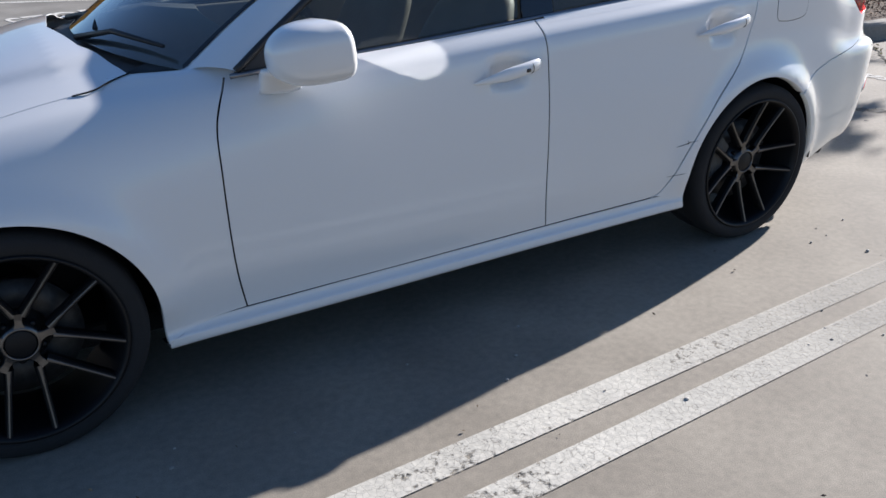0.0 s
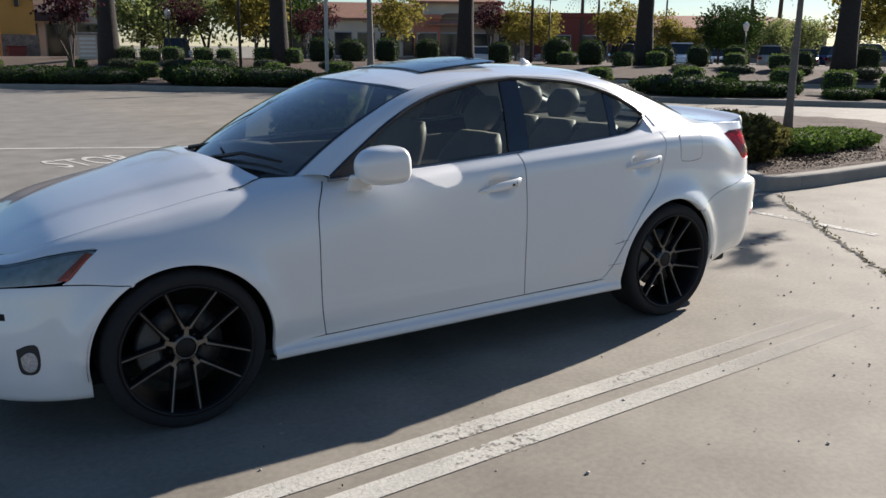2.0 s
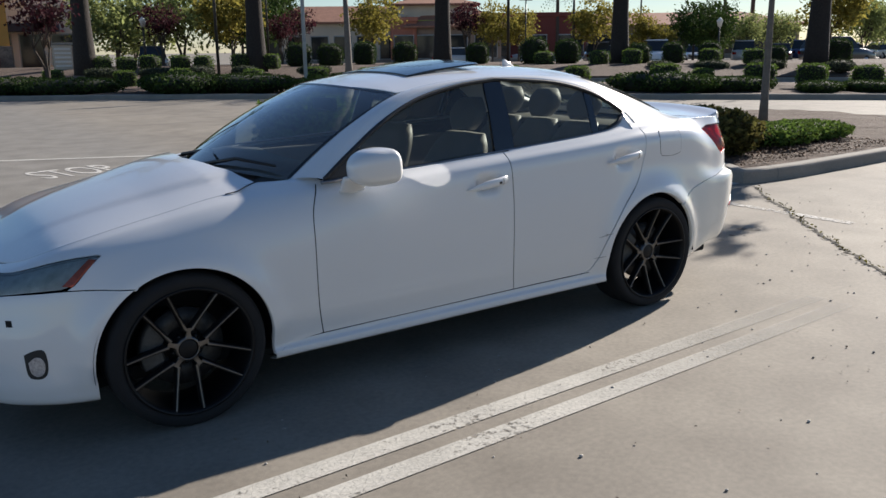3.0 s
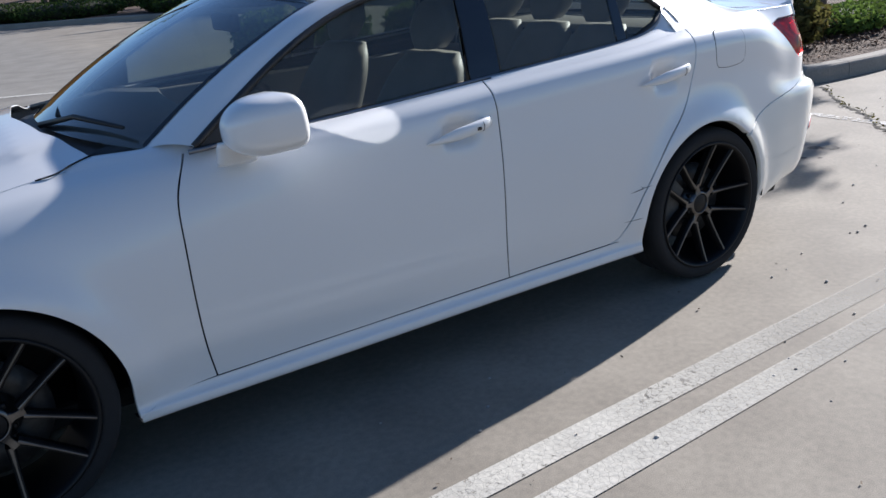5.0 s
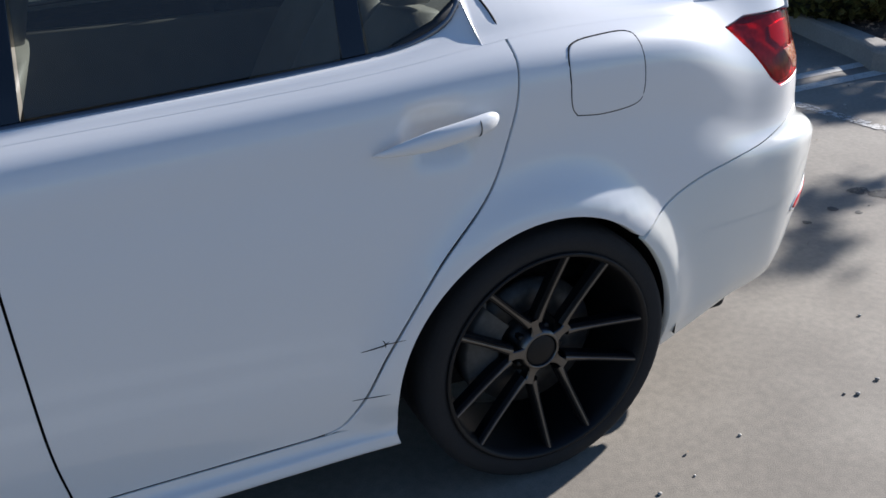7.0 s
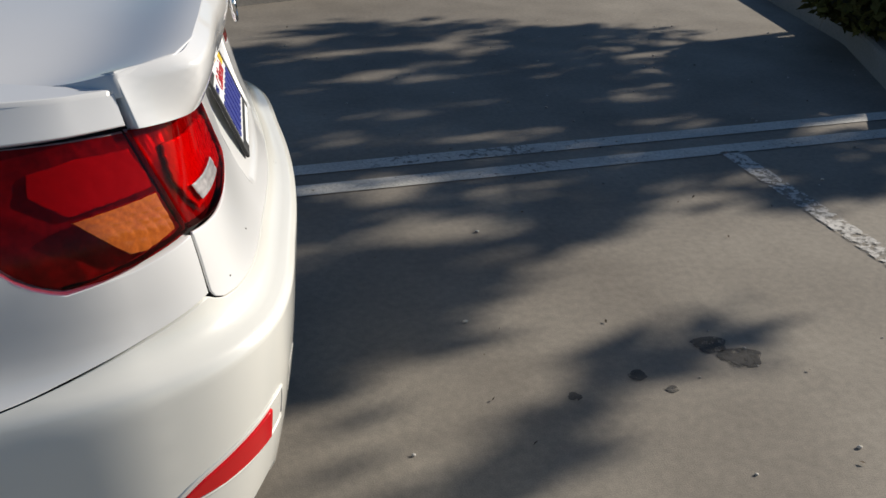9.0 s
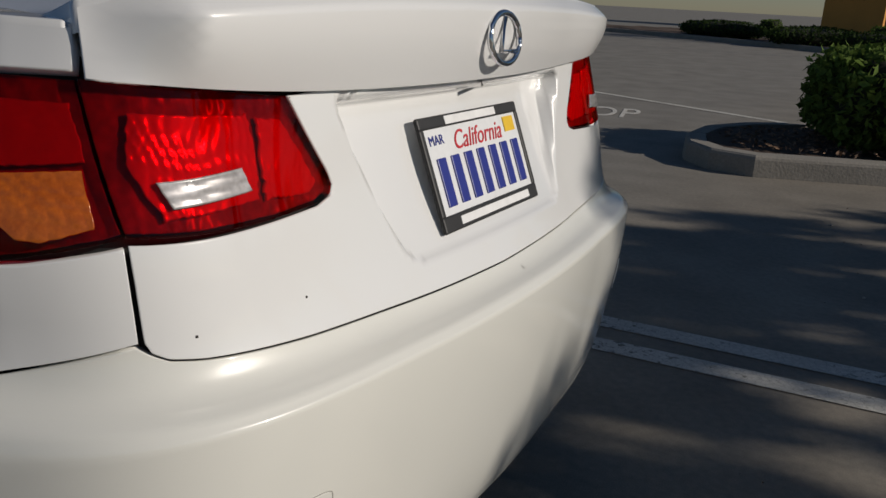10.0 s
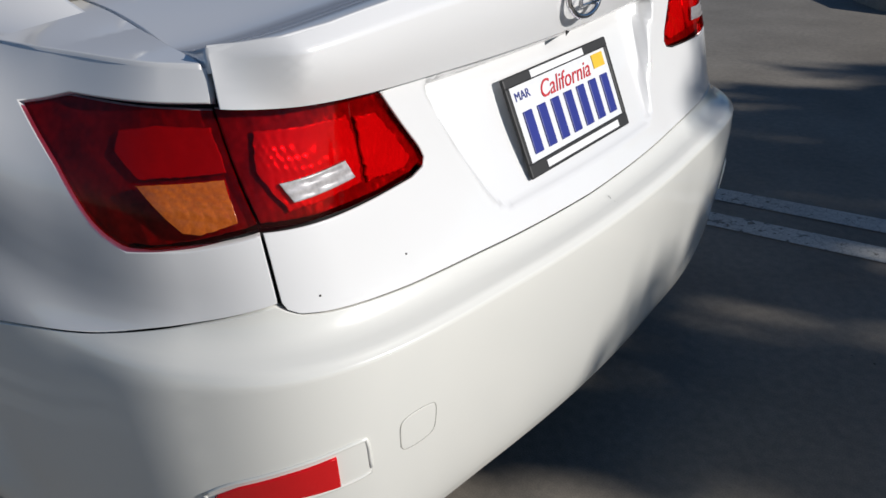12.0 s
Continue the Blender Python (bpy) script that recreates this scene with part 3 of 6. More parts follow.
def cushions(s, h):
    """A lens or reflector pressed in small uneven cushions."""
    x, y, z = body(s, h)
    wob = 0.005 * np.sin(y * 61 + z * 25) + 0.004 * np.cos(z * 83 + y * 40)
    return x + 0.0012 * np.abs(np.sin((y + wob) * math.pi / 0.012)) * np.abs(np.sin((z + 1.7 * wob) * math.pi / 0.019)) + 0.0006 * np.sin(z * 90 + y * 33), y, z


def ribs(s, h):
    x, y, z = body(s, h)
    return x + 0.0022 + 0.0010 * np.abs(np.sin((z - 0.10 * y) * math.pi / 0.0125)), y, z


for side in (0, 1):
    f = (lambda o: o) if side == 0 else mirrored
    inner = skin("tail_lamp_inner", f(on_rear(LAMP_IN)), body, REDLENS, car, step=0.02, gap=0.002, lift=0.0008, flange=0.012, label="dark red tail lamp lens")
    skin("lamp_bowl", f(on_rear(LAMP_IN)), facets, BOWL, inner, step=0.008, gap=0.003, flange=0.002)
    skin("reversing_lens", f(on_rear([(-0.594, 0.912), (-0.502, 0.915), (-0.494, 0.891), (-0.584, 0.886)])), ribs, CLEARFACET, inner, step=0.003, gap=0, flange=0.006)
    out_o = np.vstack([on_rear([(JY(0.862) - Q, 0.862), (JY(1.004) - Q, 1.004)]), S(np.array([(2.0, 1.012), (1.925, 0.998), (2.005, 0.932), (2.065, 0.870), (2.088, 0.853)])), on_rear([(-0.728, 0.840), (-0.71, 0.840), (-0.69, 0.846)])])
    outer = skin("tail_lamp_outer", f(out_o), body, REDLENS, car, step=0.02, gap=0.002, lift=0.0008, flange=0.012, label="red and amber tail lamp lens")
    skin("lamp_bowl", f(out_o), facets, BOWL, outer, step=0.008, gap=0.003, flange=0.002)
    skin("amber_lens", f(on_rear([(-0.640, 0.926), (-0.645, 0.873), (-0.678, 0.861), (-0.690, 0.864), (-0.704, 0.920)])), cushions, AMBERLENS, outer, step=0.003, lift=0.0012, gap=0, flange=0.005)
    skin("brake_lens", f(on_rear([(-0.638, 0.932), (-0.634, 0.984), (-0.668, 0.987), (-0.690, 0.980), (-0.702, 0.955), (-0.702, 0.926)])), cushions, REDLENS2, outer, step=0.003, lift=-0.0048, gap=0, flange=0.005, label="bright red faceted brake lens")
    skin("brake_lens", f(on_rear([(-0.600, 0.976), (-0.480, 0.966), (-0.474, 0.925), (-0.482, 0.880), (-0.590, 0.876), (-0.612, 0.930)])), cushions, REDLENS2, inner, step=0.003, lift=-0.0048, gap=0, flange=0.005, label="bright red faceted brake lens")
    skin("brake_lens", f(on_rear([(-0.466, 0.962), (-0.432, 0.958), (-0.410, 0.925), (-0.386, 0.884), (-0.400, 0.874), (-0.470, 0.878)])), cushions, REDLENS2, inner, step=0.003, lift=-0.0048, gap=0, flange=0.005, label="bright red faceted brake lens")

# hood
tl = top_line(-1.985, -0.97, 40)
hx, hy, hz = body(tl[:, 0], tl[:, 1])
hy = np.abs(hy)


def hood_z(x, y):
    ya = np.abs(y)
    e = np.interp(x, hx, hz)
    w = np.interp(x, hx, hy)
    r = np.clip(ya / np.maximum(w, 0.05), 0, 1.05)
    k = np.clip((x + 2.0) / 0.9, 0, 1)
    crease = 0.016 * k / (1 + np.exp((ya - (0.24 + 0.24 * k)) / 0.018))
    return e + (0.012 + 0.056 * k) * (1 - r**2.4) + crease


hood_l = np.vstack([[(-1.994, 0.0)], np.stack([hx, -hy], 1)[:-1], [(-0.93, -0.64), (-0.95, -0.56), (-1.02, -0.35), (-1.06, 0.0)]])
hood_outline = np.vstack([hood_l, (hood_l * (1, -1))[::-1][1:-1]])
skin("hood", hood_outline, lambda x, y: (x, y, hood_z(x, y)), PAINT, car, step=0.035)
cowl = np.array([(-1.055, 0.0), (-1.015, -0.35), (-0.945, -0.56), (-0.90, -0.610), (-0.80, -0.62), (-0.83, -0.5), (-0.90, -0.25), (-0.92, 0.0)])
cowl = np.vstack([cowl, (cowl * (1, -1))[::-1][1:-1]])
skin("cowl_panel", cowl, lambda x, y: (x, y, 0.900 + 0.10 * (x + 1.05) + 0.060 * (1 - (y / 0.7) ** 2)), PLASTIC, car, step=0.03)

# front bumper
nose_half = np.vstack([S(NOSE_GAP[::-1])[1:], S(np.array(arch_pts(0, 120, 190, n=20)))])
fx = np.linspace(0, nose_half[0, 0], 16)[:-1]
nose_top = np.stack([fx, np.interp(fx, [0, 0.385, 0.40, nose_half[0, 0]], [0.985, 0.985, 0.69, nose_half[0, 1]])], 1)
nh = np.vstack([nose_top, nose_half])
nose = np.vstack([nh, [(s, 0.08) for s in np.linspace(nh[-1, 0], -nh[-1, 0], 60)], (nh * (-1, 1))[::-1][:-1]])
front_bumper = skin("front_bumper", nose, body, PAINT, car, flange=0.03)
for side in (1, -1):
    hl = np.vstack([S(np.array([(-1.645, 0.762), (-1.70, 0.726), (-1.757, 0.671), (-1.80, 0.654), (-1.93, 0.646)])), [(0.405, 0.70)], [(0.396, 0.80)], [(0.396, 0.93)], [(0.55, 0.89)], [(0.70, 0.857)],
                    S(np.array([(-1.82, 0.741), (-1.73, 0.758), (-1.66, 0.764)]))]) * (side, 1)
    lampo = skin("headlamp", hl, body, CLEARLENS, car, step=0.025, lift=0.003, flange=0.01, label="hazy headlamp with an orange marker")
    skin("lamp_bowl", hl, body, mat("lamp_reflector", (0.74, 0.76, 0.72), 0.45, 0.0, var=0.35, scale=9, fine=30), lampo, step=0.04, lift=-0.014, flange=0.004, gap=0.006)
    mk = S(np.array([(-1.665, 0.752), (-1.69, 0.756), (-1.80, 0.665), (-1.765, 0.662), (-1.715, 0.710)])) * (side, 1)
    skin("marker_lens", mk, body, MARKER, lampo, step=0.02, lift=-0.004, gap=0, flange=0.004)


# ---- greenhouse ----
def side_y(z):
    z = np.asarray(z, float)
    return np.interp(z, [0.90, 0.957, 1.055, 1.18, 1.27, 1.345, 1.42], [0.806, 0.79, 0.755, 0.70, 0.652, 0.610, 0.55])


WIN = np.array([(-0.695, 0.962), (-0.55, 1.058), (-0.336, 1.183), (-0.11, 1.274), (0.14, 1.325), (0.337, 1.344), (0.43, 1.346), (0.775, 1.318), (1.0, 1.263),
                (1.137, 1.195), (1.215, 1.140), (1.205, 1.118), (1.155, 1.085), (1.06, 1.05)])
WINTOP = smooth_line(WIN[:11], 6)
OUTER = smooth_line([(-0.80, 0.650, 0.953), (-0.612, 0.624, 1.083), (-0.405, 0.600, 1.200), (-0.17, 0.578, 1.302), (0.1, 0.567, 1.346), (0.5, 0.56, 1.364),
                     (0.85, 0.555, 1.352), (1.06, 0.555, 1.328), (1.30, 0.566, 1.254), (1.56, 0.563, 1.164), (1.82, 0.550, 1.071)], 6)


def side_frame(mirror):
    """A pillar, roof rail and C pillar in one pressing."""
    inner = [np.array((x, float(side_y(z)) + 0.006 - 0.004 * min(1.0, max(0.0, (x - 1.08) / 0.12)), z)) for x, z in WINTOP]
    n = len(OUTER)
    outer = OUTER
    tl_ = top_line(1.232, 1.84, 19)
    low = body(*tl_.T)
    lowp = np.stack([low[0], np.abs(low[1]) + 0.0025, low[2] + 0.001], 1)
    laps = [np.stack([b_[0], np.abs(b_[1]) + 0.0006, b_[2]], 1) for b_ in (body(tl_[:, 0], np.full(19, h_)) for h_ in (0.965, 0.985))]
    inner = np.vstack([np.array(inner)[: n - 18], np.array(inner)[n - 18 :: 2], [inner[-1]]])
    src = np.vstack([inner, lowp])
    laps = [np.vstack([inner, l_]) for l_ in laps]
    k = np.linspace(0, 1, n)
    dist = np.r_[0, np.cumsum(np.linalg.norm(np.diff(src, axis=0), axis=1))]
    dist /= dist[-1]
    do = np.r_[0, np.cumsum(np.linalg.norm(np.diff(OUTER, axis=0), axis=1))]
    do /= do[-1]
    tip = dist[len(inner) - 1]
    par = np.unique(np.r_[do, tip - 1e-4, tip, dist[len(inner)], np.linspace(tip - 0.12, 1, 110)])
    outer = np.stack([np.interp(par, do, OUTER[:, c]) for c in range(3)], 1)
    do = par
    src = np.stack([np.interp(do, dist, src[:, c]) for c in range(3)], 1)
    laps = [np.stack([np.interp(do, dist, l_[:, c]) for c in range(3)], 1) for l_ in laps]
    fade = np.clip((1.75 - outer[:, :1]) / 0.6, 0.15, 1)
    ease = np.clip((par - tip + 0.05) / 0.05, 0, 1)[:, None]
    ease = ease * ease * (3 - 2 * ease)
    full = np.clip((par - tip) / (dist[len(inner)] - tip), 0, 1)[:, None] * np.clip((1.70 - src[:, :1]) / 0.46, 0, 1) ** 1.5
    rows = []
    for a in np.linspace(0, 1, 22):
        bulge = 0.018 * ((1 - ease) * 4 * a * (1 - a) + ease * 0.8 * a * a * (1 - a))
        p = src * (1 - a) + outer * a
        p = p + np.array([[0, 0.75, 0.65]]) * bulge * fade + np.array([[0, 1, 0.15]]) * 0.006 * 6.75 * a * (1 - a) ** 2 * full
        rows.append(p)
    rows = laps + rows
    rows.append(outer - (0, 0.01, 0.03))
    bm = loft_bm([[Vector((p[0], -p[1] * mirror, p[2])) for p in r] for r in rows], close=False)
    fine_rows = np.vstack([r0 * (1 - k) + r1 * k for r0, r1 in zip(rows[2:17], rows[3:18]) for k in np.linspace(0, 1, 3)[:-1]])
    line = []
    for x, z in smooth_line([(1.289, 1.028), (1.286, 1.066), (1.274, 1.105), (1.256, 1.138)], 6):
        near = fine_rows[np.argmin((fine_rows[:, 0] - x) ** 2 + (fine_rows[:, 2] - z) ** 2)]
        line.append((x, near[1], z))
    line = np.array(line)
    line[:, 1] = np.convolve(np.r_[[line[0, 1]] * 3, line[:, 1], [line[-1, 1]] * 3], np.ones(7) / 7, "valid") + 0.0004
    return bm, [Vector((p[0], -p[1] * mirror, p[2])) for p in line]


for m in (1, -1):
    tb = top_line(-1.02, -0.690, 24)
    fb = body(*tb.T)
    frow = np.stack([fb[0], np.abs(fb[1]) + 0.002, fb[2] - 0.0005], 1)
    crow = smooth_line([(-1.0, 0.612, 0.949), (-0.93, 0.612, 0.953), (-0.86, 0.630, 0.953), (-0.80, 0.648, 0.956), (-0.765, 0.646, 0.978)], 6)
    crow = np.stack([np.interp(np.linspace(0, 1, 24), np.linspace(0, 1, 25), crow[:, c]) for c in range(3)], 1)
    rows = [frow * (1 - k) + crow * k + np.array((0, 0, 0.006)) * 4 * k * (1 - k) for k in np.linspace(0, 1, 8)]
    rows.insert(0, np.stack([fb[0], np.abs(body(tb[:, 0], np.full(24, 0.97))[1]) - 0.002, body(tb[:, 0], np.full(24, 0.97))[2]], 1))
    part("fender_corner", loft_bm([[Vector((p[0], -m * p[1], p[2])) for p in r] for r in rows], close=False), PAINT, car)
    hj = smooth_line([(-1.10, float(np.interp(-1.10, hx, hy)) + 0.002, float(np.interp(-1.10, hx, hz)) + 0.001), (-1.045, 0.668, 0.9345), (-1.000, 0.650, 0.9475), (-0.965, 0.632, 0.9535), (-0.940, 0.618, 0.957)], 5)
    part("hood_joint", tube_bm([Vector((p[0], -m * p[1], p[2])) for p in hj], 0.0024, 6), DARK, car)
    frame_bm, joint = side_frame(m)
    part("side_frame", frame_bm, PAINT, car)
    part("door_joint", tube_bm(joint, 0.0024, 6), DARK, car)


def ws(a, b):
    x0, x1 = -0.985 + 0.185 * np.abs(a) ** 2.2, -0.315 + 0.14 * a**2
    z0, z1 = 0.978 - 0.026 * a**2, 1.338 - 0.038 * a**2
    y = a * (0.648 * (1 - b) + 0.572 * b)
    bul = 0.02 * 4 * b * (1 - b)
    return x0 + (x1 - x0) * b - bul, y, z0 + (z1 - z0) * b + bul


def rw(a, b):
    x0, x1 = 1.02 + 0.04 * a**2, 1.70 + 0.070 * np.abs(a) ** 2.2
    z0, z1 = 1.386 - 0.052 * a**2, 1.100 - 0.018 * a**2
    y = a * (0.552 + 0.03 * b * (1 - b))
    bul = 0.015 * 4 * b * (1 - b)
    return x0 + (x1 - x0) * b + bul, y, z0 + (z1 - z0) * b + bul


SQ = np.array([(-1, 0), (1, 0), (1, 1), (-1, 1)], float)
ws_glass = skin("windshield", SQ, ws, WSGLASS, car, step=0.07, gap=0.0, flange=0.004, flip=True)
band = np.vstack([SQ * (1, 1)])
rw_glass = skin("rear_window", SQ, rw, GLASS, car, step=0.07, gap=0.0, flange=0.004, flip=False)
for g in (ws_glass, rw_glass):
    g.visible_shadow = False


def strip(name, F, a_pts, wid, material, parent, lift=0.003):
    """A flat band along a line of a surface's own coordinates, inward by wid."""
    rows = []
    for off in (0, 1):
        p = np.array([(a * (1 - wid[0] * off), b + wid[1] * off * (0.5 - b) * 2) for a, b in a_pts])
        x, y, z = F(p[:, 0], p[:, 1])
        rows.append([Vector((x[i], y[i], z[i] + lift)) for i in range(len(p))])
    return part(name, loft_bm(rows, close=False), material, parent)


ring = [(-1, b) for b in np.linspace(0, 1, 16)] + [(a, 1) for a in np.linspace(-1, 1, 24)] + [(1, b) for b in np.linspace(1, 0, 16)]
strip("glass_border", ws, ring, (0.020, 0.022), GLOSSBLACK, ws_glass, 0.0015)
strip("glass_border", rw, ring, (0.045, 0.03), GLOSSBLACK, rw_glass)


def roof_z(x, y):
    xc = np.array([-0.36, -0.17, 0.1, 0.3, 0.5, 0.85, 1.08])
    zc = np.array([1.325, 1.358, 1.393, 1.406, 1.410, 1.400, 1.382])
    t = np.interp(x, xc, np.arange(7.0))
    c = catmull(zc[:, None], t)[..., 0]
    return c - 0.050 * (np.abs(y) / 0.565) ** 2.4


rl = np.array([(-0.315, 0.0), (-0.28, -0.28), (-0.175, -0.572), (0.1, -0.563), (0.5, -0.558), (0.85, -0.553), (1.06, -0.552), (1.03, -0.3), (1.02, 0.0)])
rl = np.vstack([rl, (rl * (1, -1))[::-1][1:-1]])
skin("roof", rl, lambda x, y: (x, y, roof_z(x, y)), PAINT, car, step=0.04, gap=0.001)
sun_o = np.array([(0.02, -0.36), (0.02, 0.36), (0.48, 0.36), (0.48, -0.36)])
skin("sunroof", sun_o, lambda x, y: (x, y, roof_z(x, y) + 0.008 + 0.024 * np.clip((x - 0.02) / 0.46, 0, 1.02)), GLOSSBLACK, car, step=0.05, flange=0.01, label="dark glass sunroof tilted open")
fin = loft_bm([[Vector((0.93 + 0.0 * k + (0.10 - 0.08 * k) * u, v * 0.018 * (1 - k) * (1 - u * 0.2), roof_z(np.array(0.98), np.array(0.0)).item() - 0.006 + 0.05 * k)) for u, v in ((0, 0), (0.5, 1), (1, 0.6), (1, -0.6), (0.5, -1))] for k in (0, 0.6, 0.95)])
part("antenna_fin", fin, PAINT, car)

# side glass, pillars, trim
for m in (1, -1):
    nd = 70
    td = top_line(0.335, 1.234, nd)
    b1 = body(*td.T)
    up = smooth_line([(0.335, 1.003), (0.70, 1.022), (0.95, 1.039), (1.08, 1.054), (1.17, 1.086), (1.2155, 1.140)], 8)
    ud = np.r_[0, np.cumsum(np.linalg.norm(np.diff(up, axis=0), axis=1))]
    up = np.stack([np.interp(np.linspace(0, ud[-1], nd), ud, up[:, c]) for c in (0, 1)], 1)
    low1 = np.stack([b1[0], -m * (np.abs(b1[1]) + 0.0012), b1[2]], 1)
    upr = np.stack([up[:, 0], -m * (side_y(up[:, 1]) + np.interp(up[:, 0], [1.1, 1.21], [0.003, 0.0018])), up[:, 1]], 1)
    lap = [np.stack([b_[0], -m * (np.abs(b_[1]) + 0.0005), b_[2]], 1) for b_ in (body(td[:, 0], np.full(nd, h_)) for h_ in (0.965, 0.985))]
    rows = lap + [low1 * (1 - k) + upr * k + np.array((0, -m, 0.4)) * 0.004 * 4 * k * (1 - k) * np.clip((1.20 - low1[:, :1]) / 0.1, 0, 1) for k in np.linspace(0, 1, 9)]
    rows = [[Vector(p) for p in r] for r in rows]
    part("door_top", loft_bm(rows, close=False), PAINT, car)
    def G(x, z, m=m):
        return x, -m * (side_y(z) - 0.002), z
    belt = [(-0.70, 0.955), (-0.35, 0.972), (-0.03, 0.987), (0.27, 1.002)]
    fw = np.vstack([WINTOP[: 6 * 5 + 1], [(0.315, 1.343)], [(0.255, 1.003)], belt[::-1][1:]])
    rwn = np.vstack([[(0.43, 1.345)], WINTOP[6 * 6 + 1 : 6 * 8 + 1], [(0.985, 1.05), (0.95, 1.040), (0.40, 1.011)]])
    qw = np.vstack([[(1.01, 1.262)], WINTOP[6 * 8 + 1 :], WIN[11:], [(1.01, 1.045)]])
    for nm, o in (("front_side_window", fw), ("rear_side_window", rwn), ("quarter_window", qw)):
        g = skin(nm, o, G, GLASS, car, step=0.06, gap=0.004, flange=0.004, flip=(m < 0))
        g.visible_shadow = False
    def G2(x, z, m=m):
        return x, -m * (side_y(z) + 0.003), z
    skin("pillar_cover", np.array([(0.268, 1.003), (0.315, 1.345), (0.43, 1.347), (0.395, 1.010)]), G2, GLOSSBLACK, car, step=0.05, gap=0.001, flange=0.012, flip=(m < 0))
    skin("window_divider", np.array([(0.955, 1.044), (0.975, 1.268), (1.015, 1.258), (1.005, 1.048)]), G2, GLOSSBLACK, car, step=0.05, gap=0.001, flange=0.01, flip=(m < 0))
    skin("mirror_patch", np.array([(-0.70, 0.957), (-0.50, 1.092), (-0.50, 0.967)]), G2, PLASTIC, car, step=0.04, gap=0.001, flange=0.01, flip=(m < 0))
    # weather strip round the glass and the bright belt moulding
    wl = np.vstack([WINTOP, WIN[11:]])
    p3 = [Vector((x, -m * (float(side_y(z)) + 0.006), z)) for x, z in wl]
    part("weather_strip", tube_bm(p3, 0.011, 6), PLASTIC, car)
    bl = smooth_line([(-0.715, 0.955), (-0.35, 0.972), (-0.03, 0.986), (0.33, 1.006), (0.70, 1.026), (0.95, 1.042), (1.08, 1.058), (1.17, 1.09), (1.215, 1.135)], 5)
    p3 = [Vector((x, -m * (float(side_y(z)) + 0.012), z - 0.004)) for x, z in bl]
    part("belt_moulding", tube_bm(p3, 0.0075, 8), TRIM, car, "slim bright belt moulding")

# dark inner shell that shows in the gaps, wheel housings, floor pan
ss, hh = np.meshgrid(np.linspace(-LEN + 0.0, LEN, 241), np.linspace(0.02, 0.985, 31))
bx, by, bz = body(ss, hh)
e = 2e-3
du = np.array(body(ss + e, hh)) - np.array(body(ss - e, hh))
dv = np.array(body(ss, np.minimum(hh + e, 1))) - np.array(body(ss, hh - e))
nn = np.cross(du.transpose(1, 2, 0), dv.transpose(1, 2, 0))
nn /= np.linalg.norm(nn, axis=2)[..., None] + 1e-12
q = np.stack([bx, by, bz], 2) - nn * 0.020
verts = q.reshape(-1, 3)
faces = []
nu = ss.shape[1]
for r in range(hh.shape[0] - 1):
    for c in range(nu - 1):
        x, y, z = q[r : r + 2, c : c + 2].reshape(-1, 3).mean(0)
        if any(math.hypot(x - wx, z - wz) < ARCH + 0.035 for wx, wz in ARCHES):
            continue
        if x < -1.62 and z > 0.60 and abs(y) > 0.3:
            continue
        if x > 2.12 and abs(y) < 0.40 and 0.71 < z < 0.97:
            continue
        if x > 2.0 and abs(abs(y) - 0.575) < 0.14 and z < 0.46:
            continue
        faces.append((r * nu + c, r * nu + c + 1, (r + 1) * nu + c + 1, (r + 1) * nu + c))
me = bpy.data.meshes.new("inner_shell")
me.from_pydata(verts.tolist(), [], faces)
me.materials.append(DARK)
shell = new("inner_shell", me)
shell.parent = car
part("floor_pan", box_bm(-1.95, -0.70, 0.20, 2.05, 0.70, 0.27, 0.02), DARK, car, smooth=False)
part("bulkhead", box_bm(-1.9, -0.45, 0.27, -0.98, 0.45, 0.64, 0.03), DARK, car, smooth=False)
part("boot_box", box_bm(1.50, -0.45, 0.27, 2.16, 0.45, 0.98, 0.03), DARK, car, smooth=False)
for wx, wz in WHEELS:
    for m in (1, -1):
        rows = [[Vector((wx + 0.375 * math.cos(a), -m * y, wz + 0.375 * math.sin(a))) for a in np.linspace(-0.12, math.pi + 0.12, 28)] for y in (0.855, 0.50, 0.46)]
        rows.append([Vector((wx + 0.1 * math.cos(a), -m * 0.46, wz + 0.1 * math.sin(a))) for a in np.linspace(-0.35, math.pi + 0.35, 28)])
        part("wheel_housing", loft_bm(rows, close=False), PLASTIC, car)


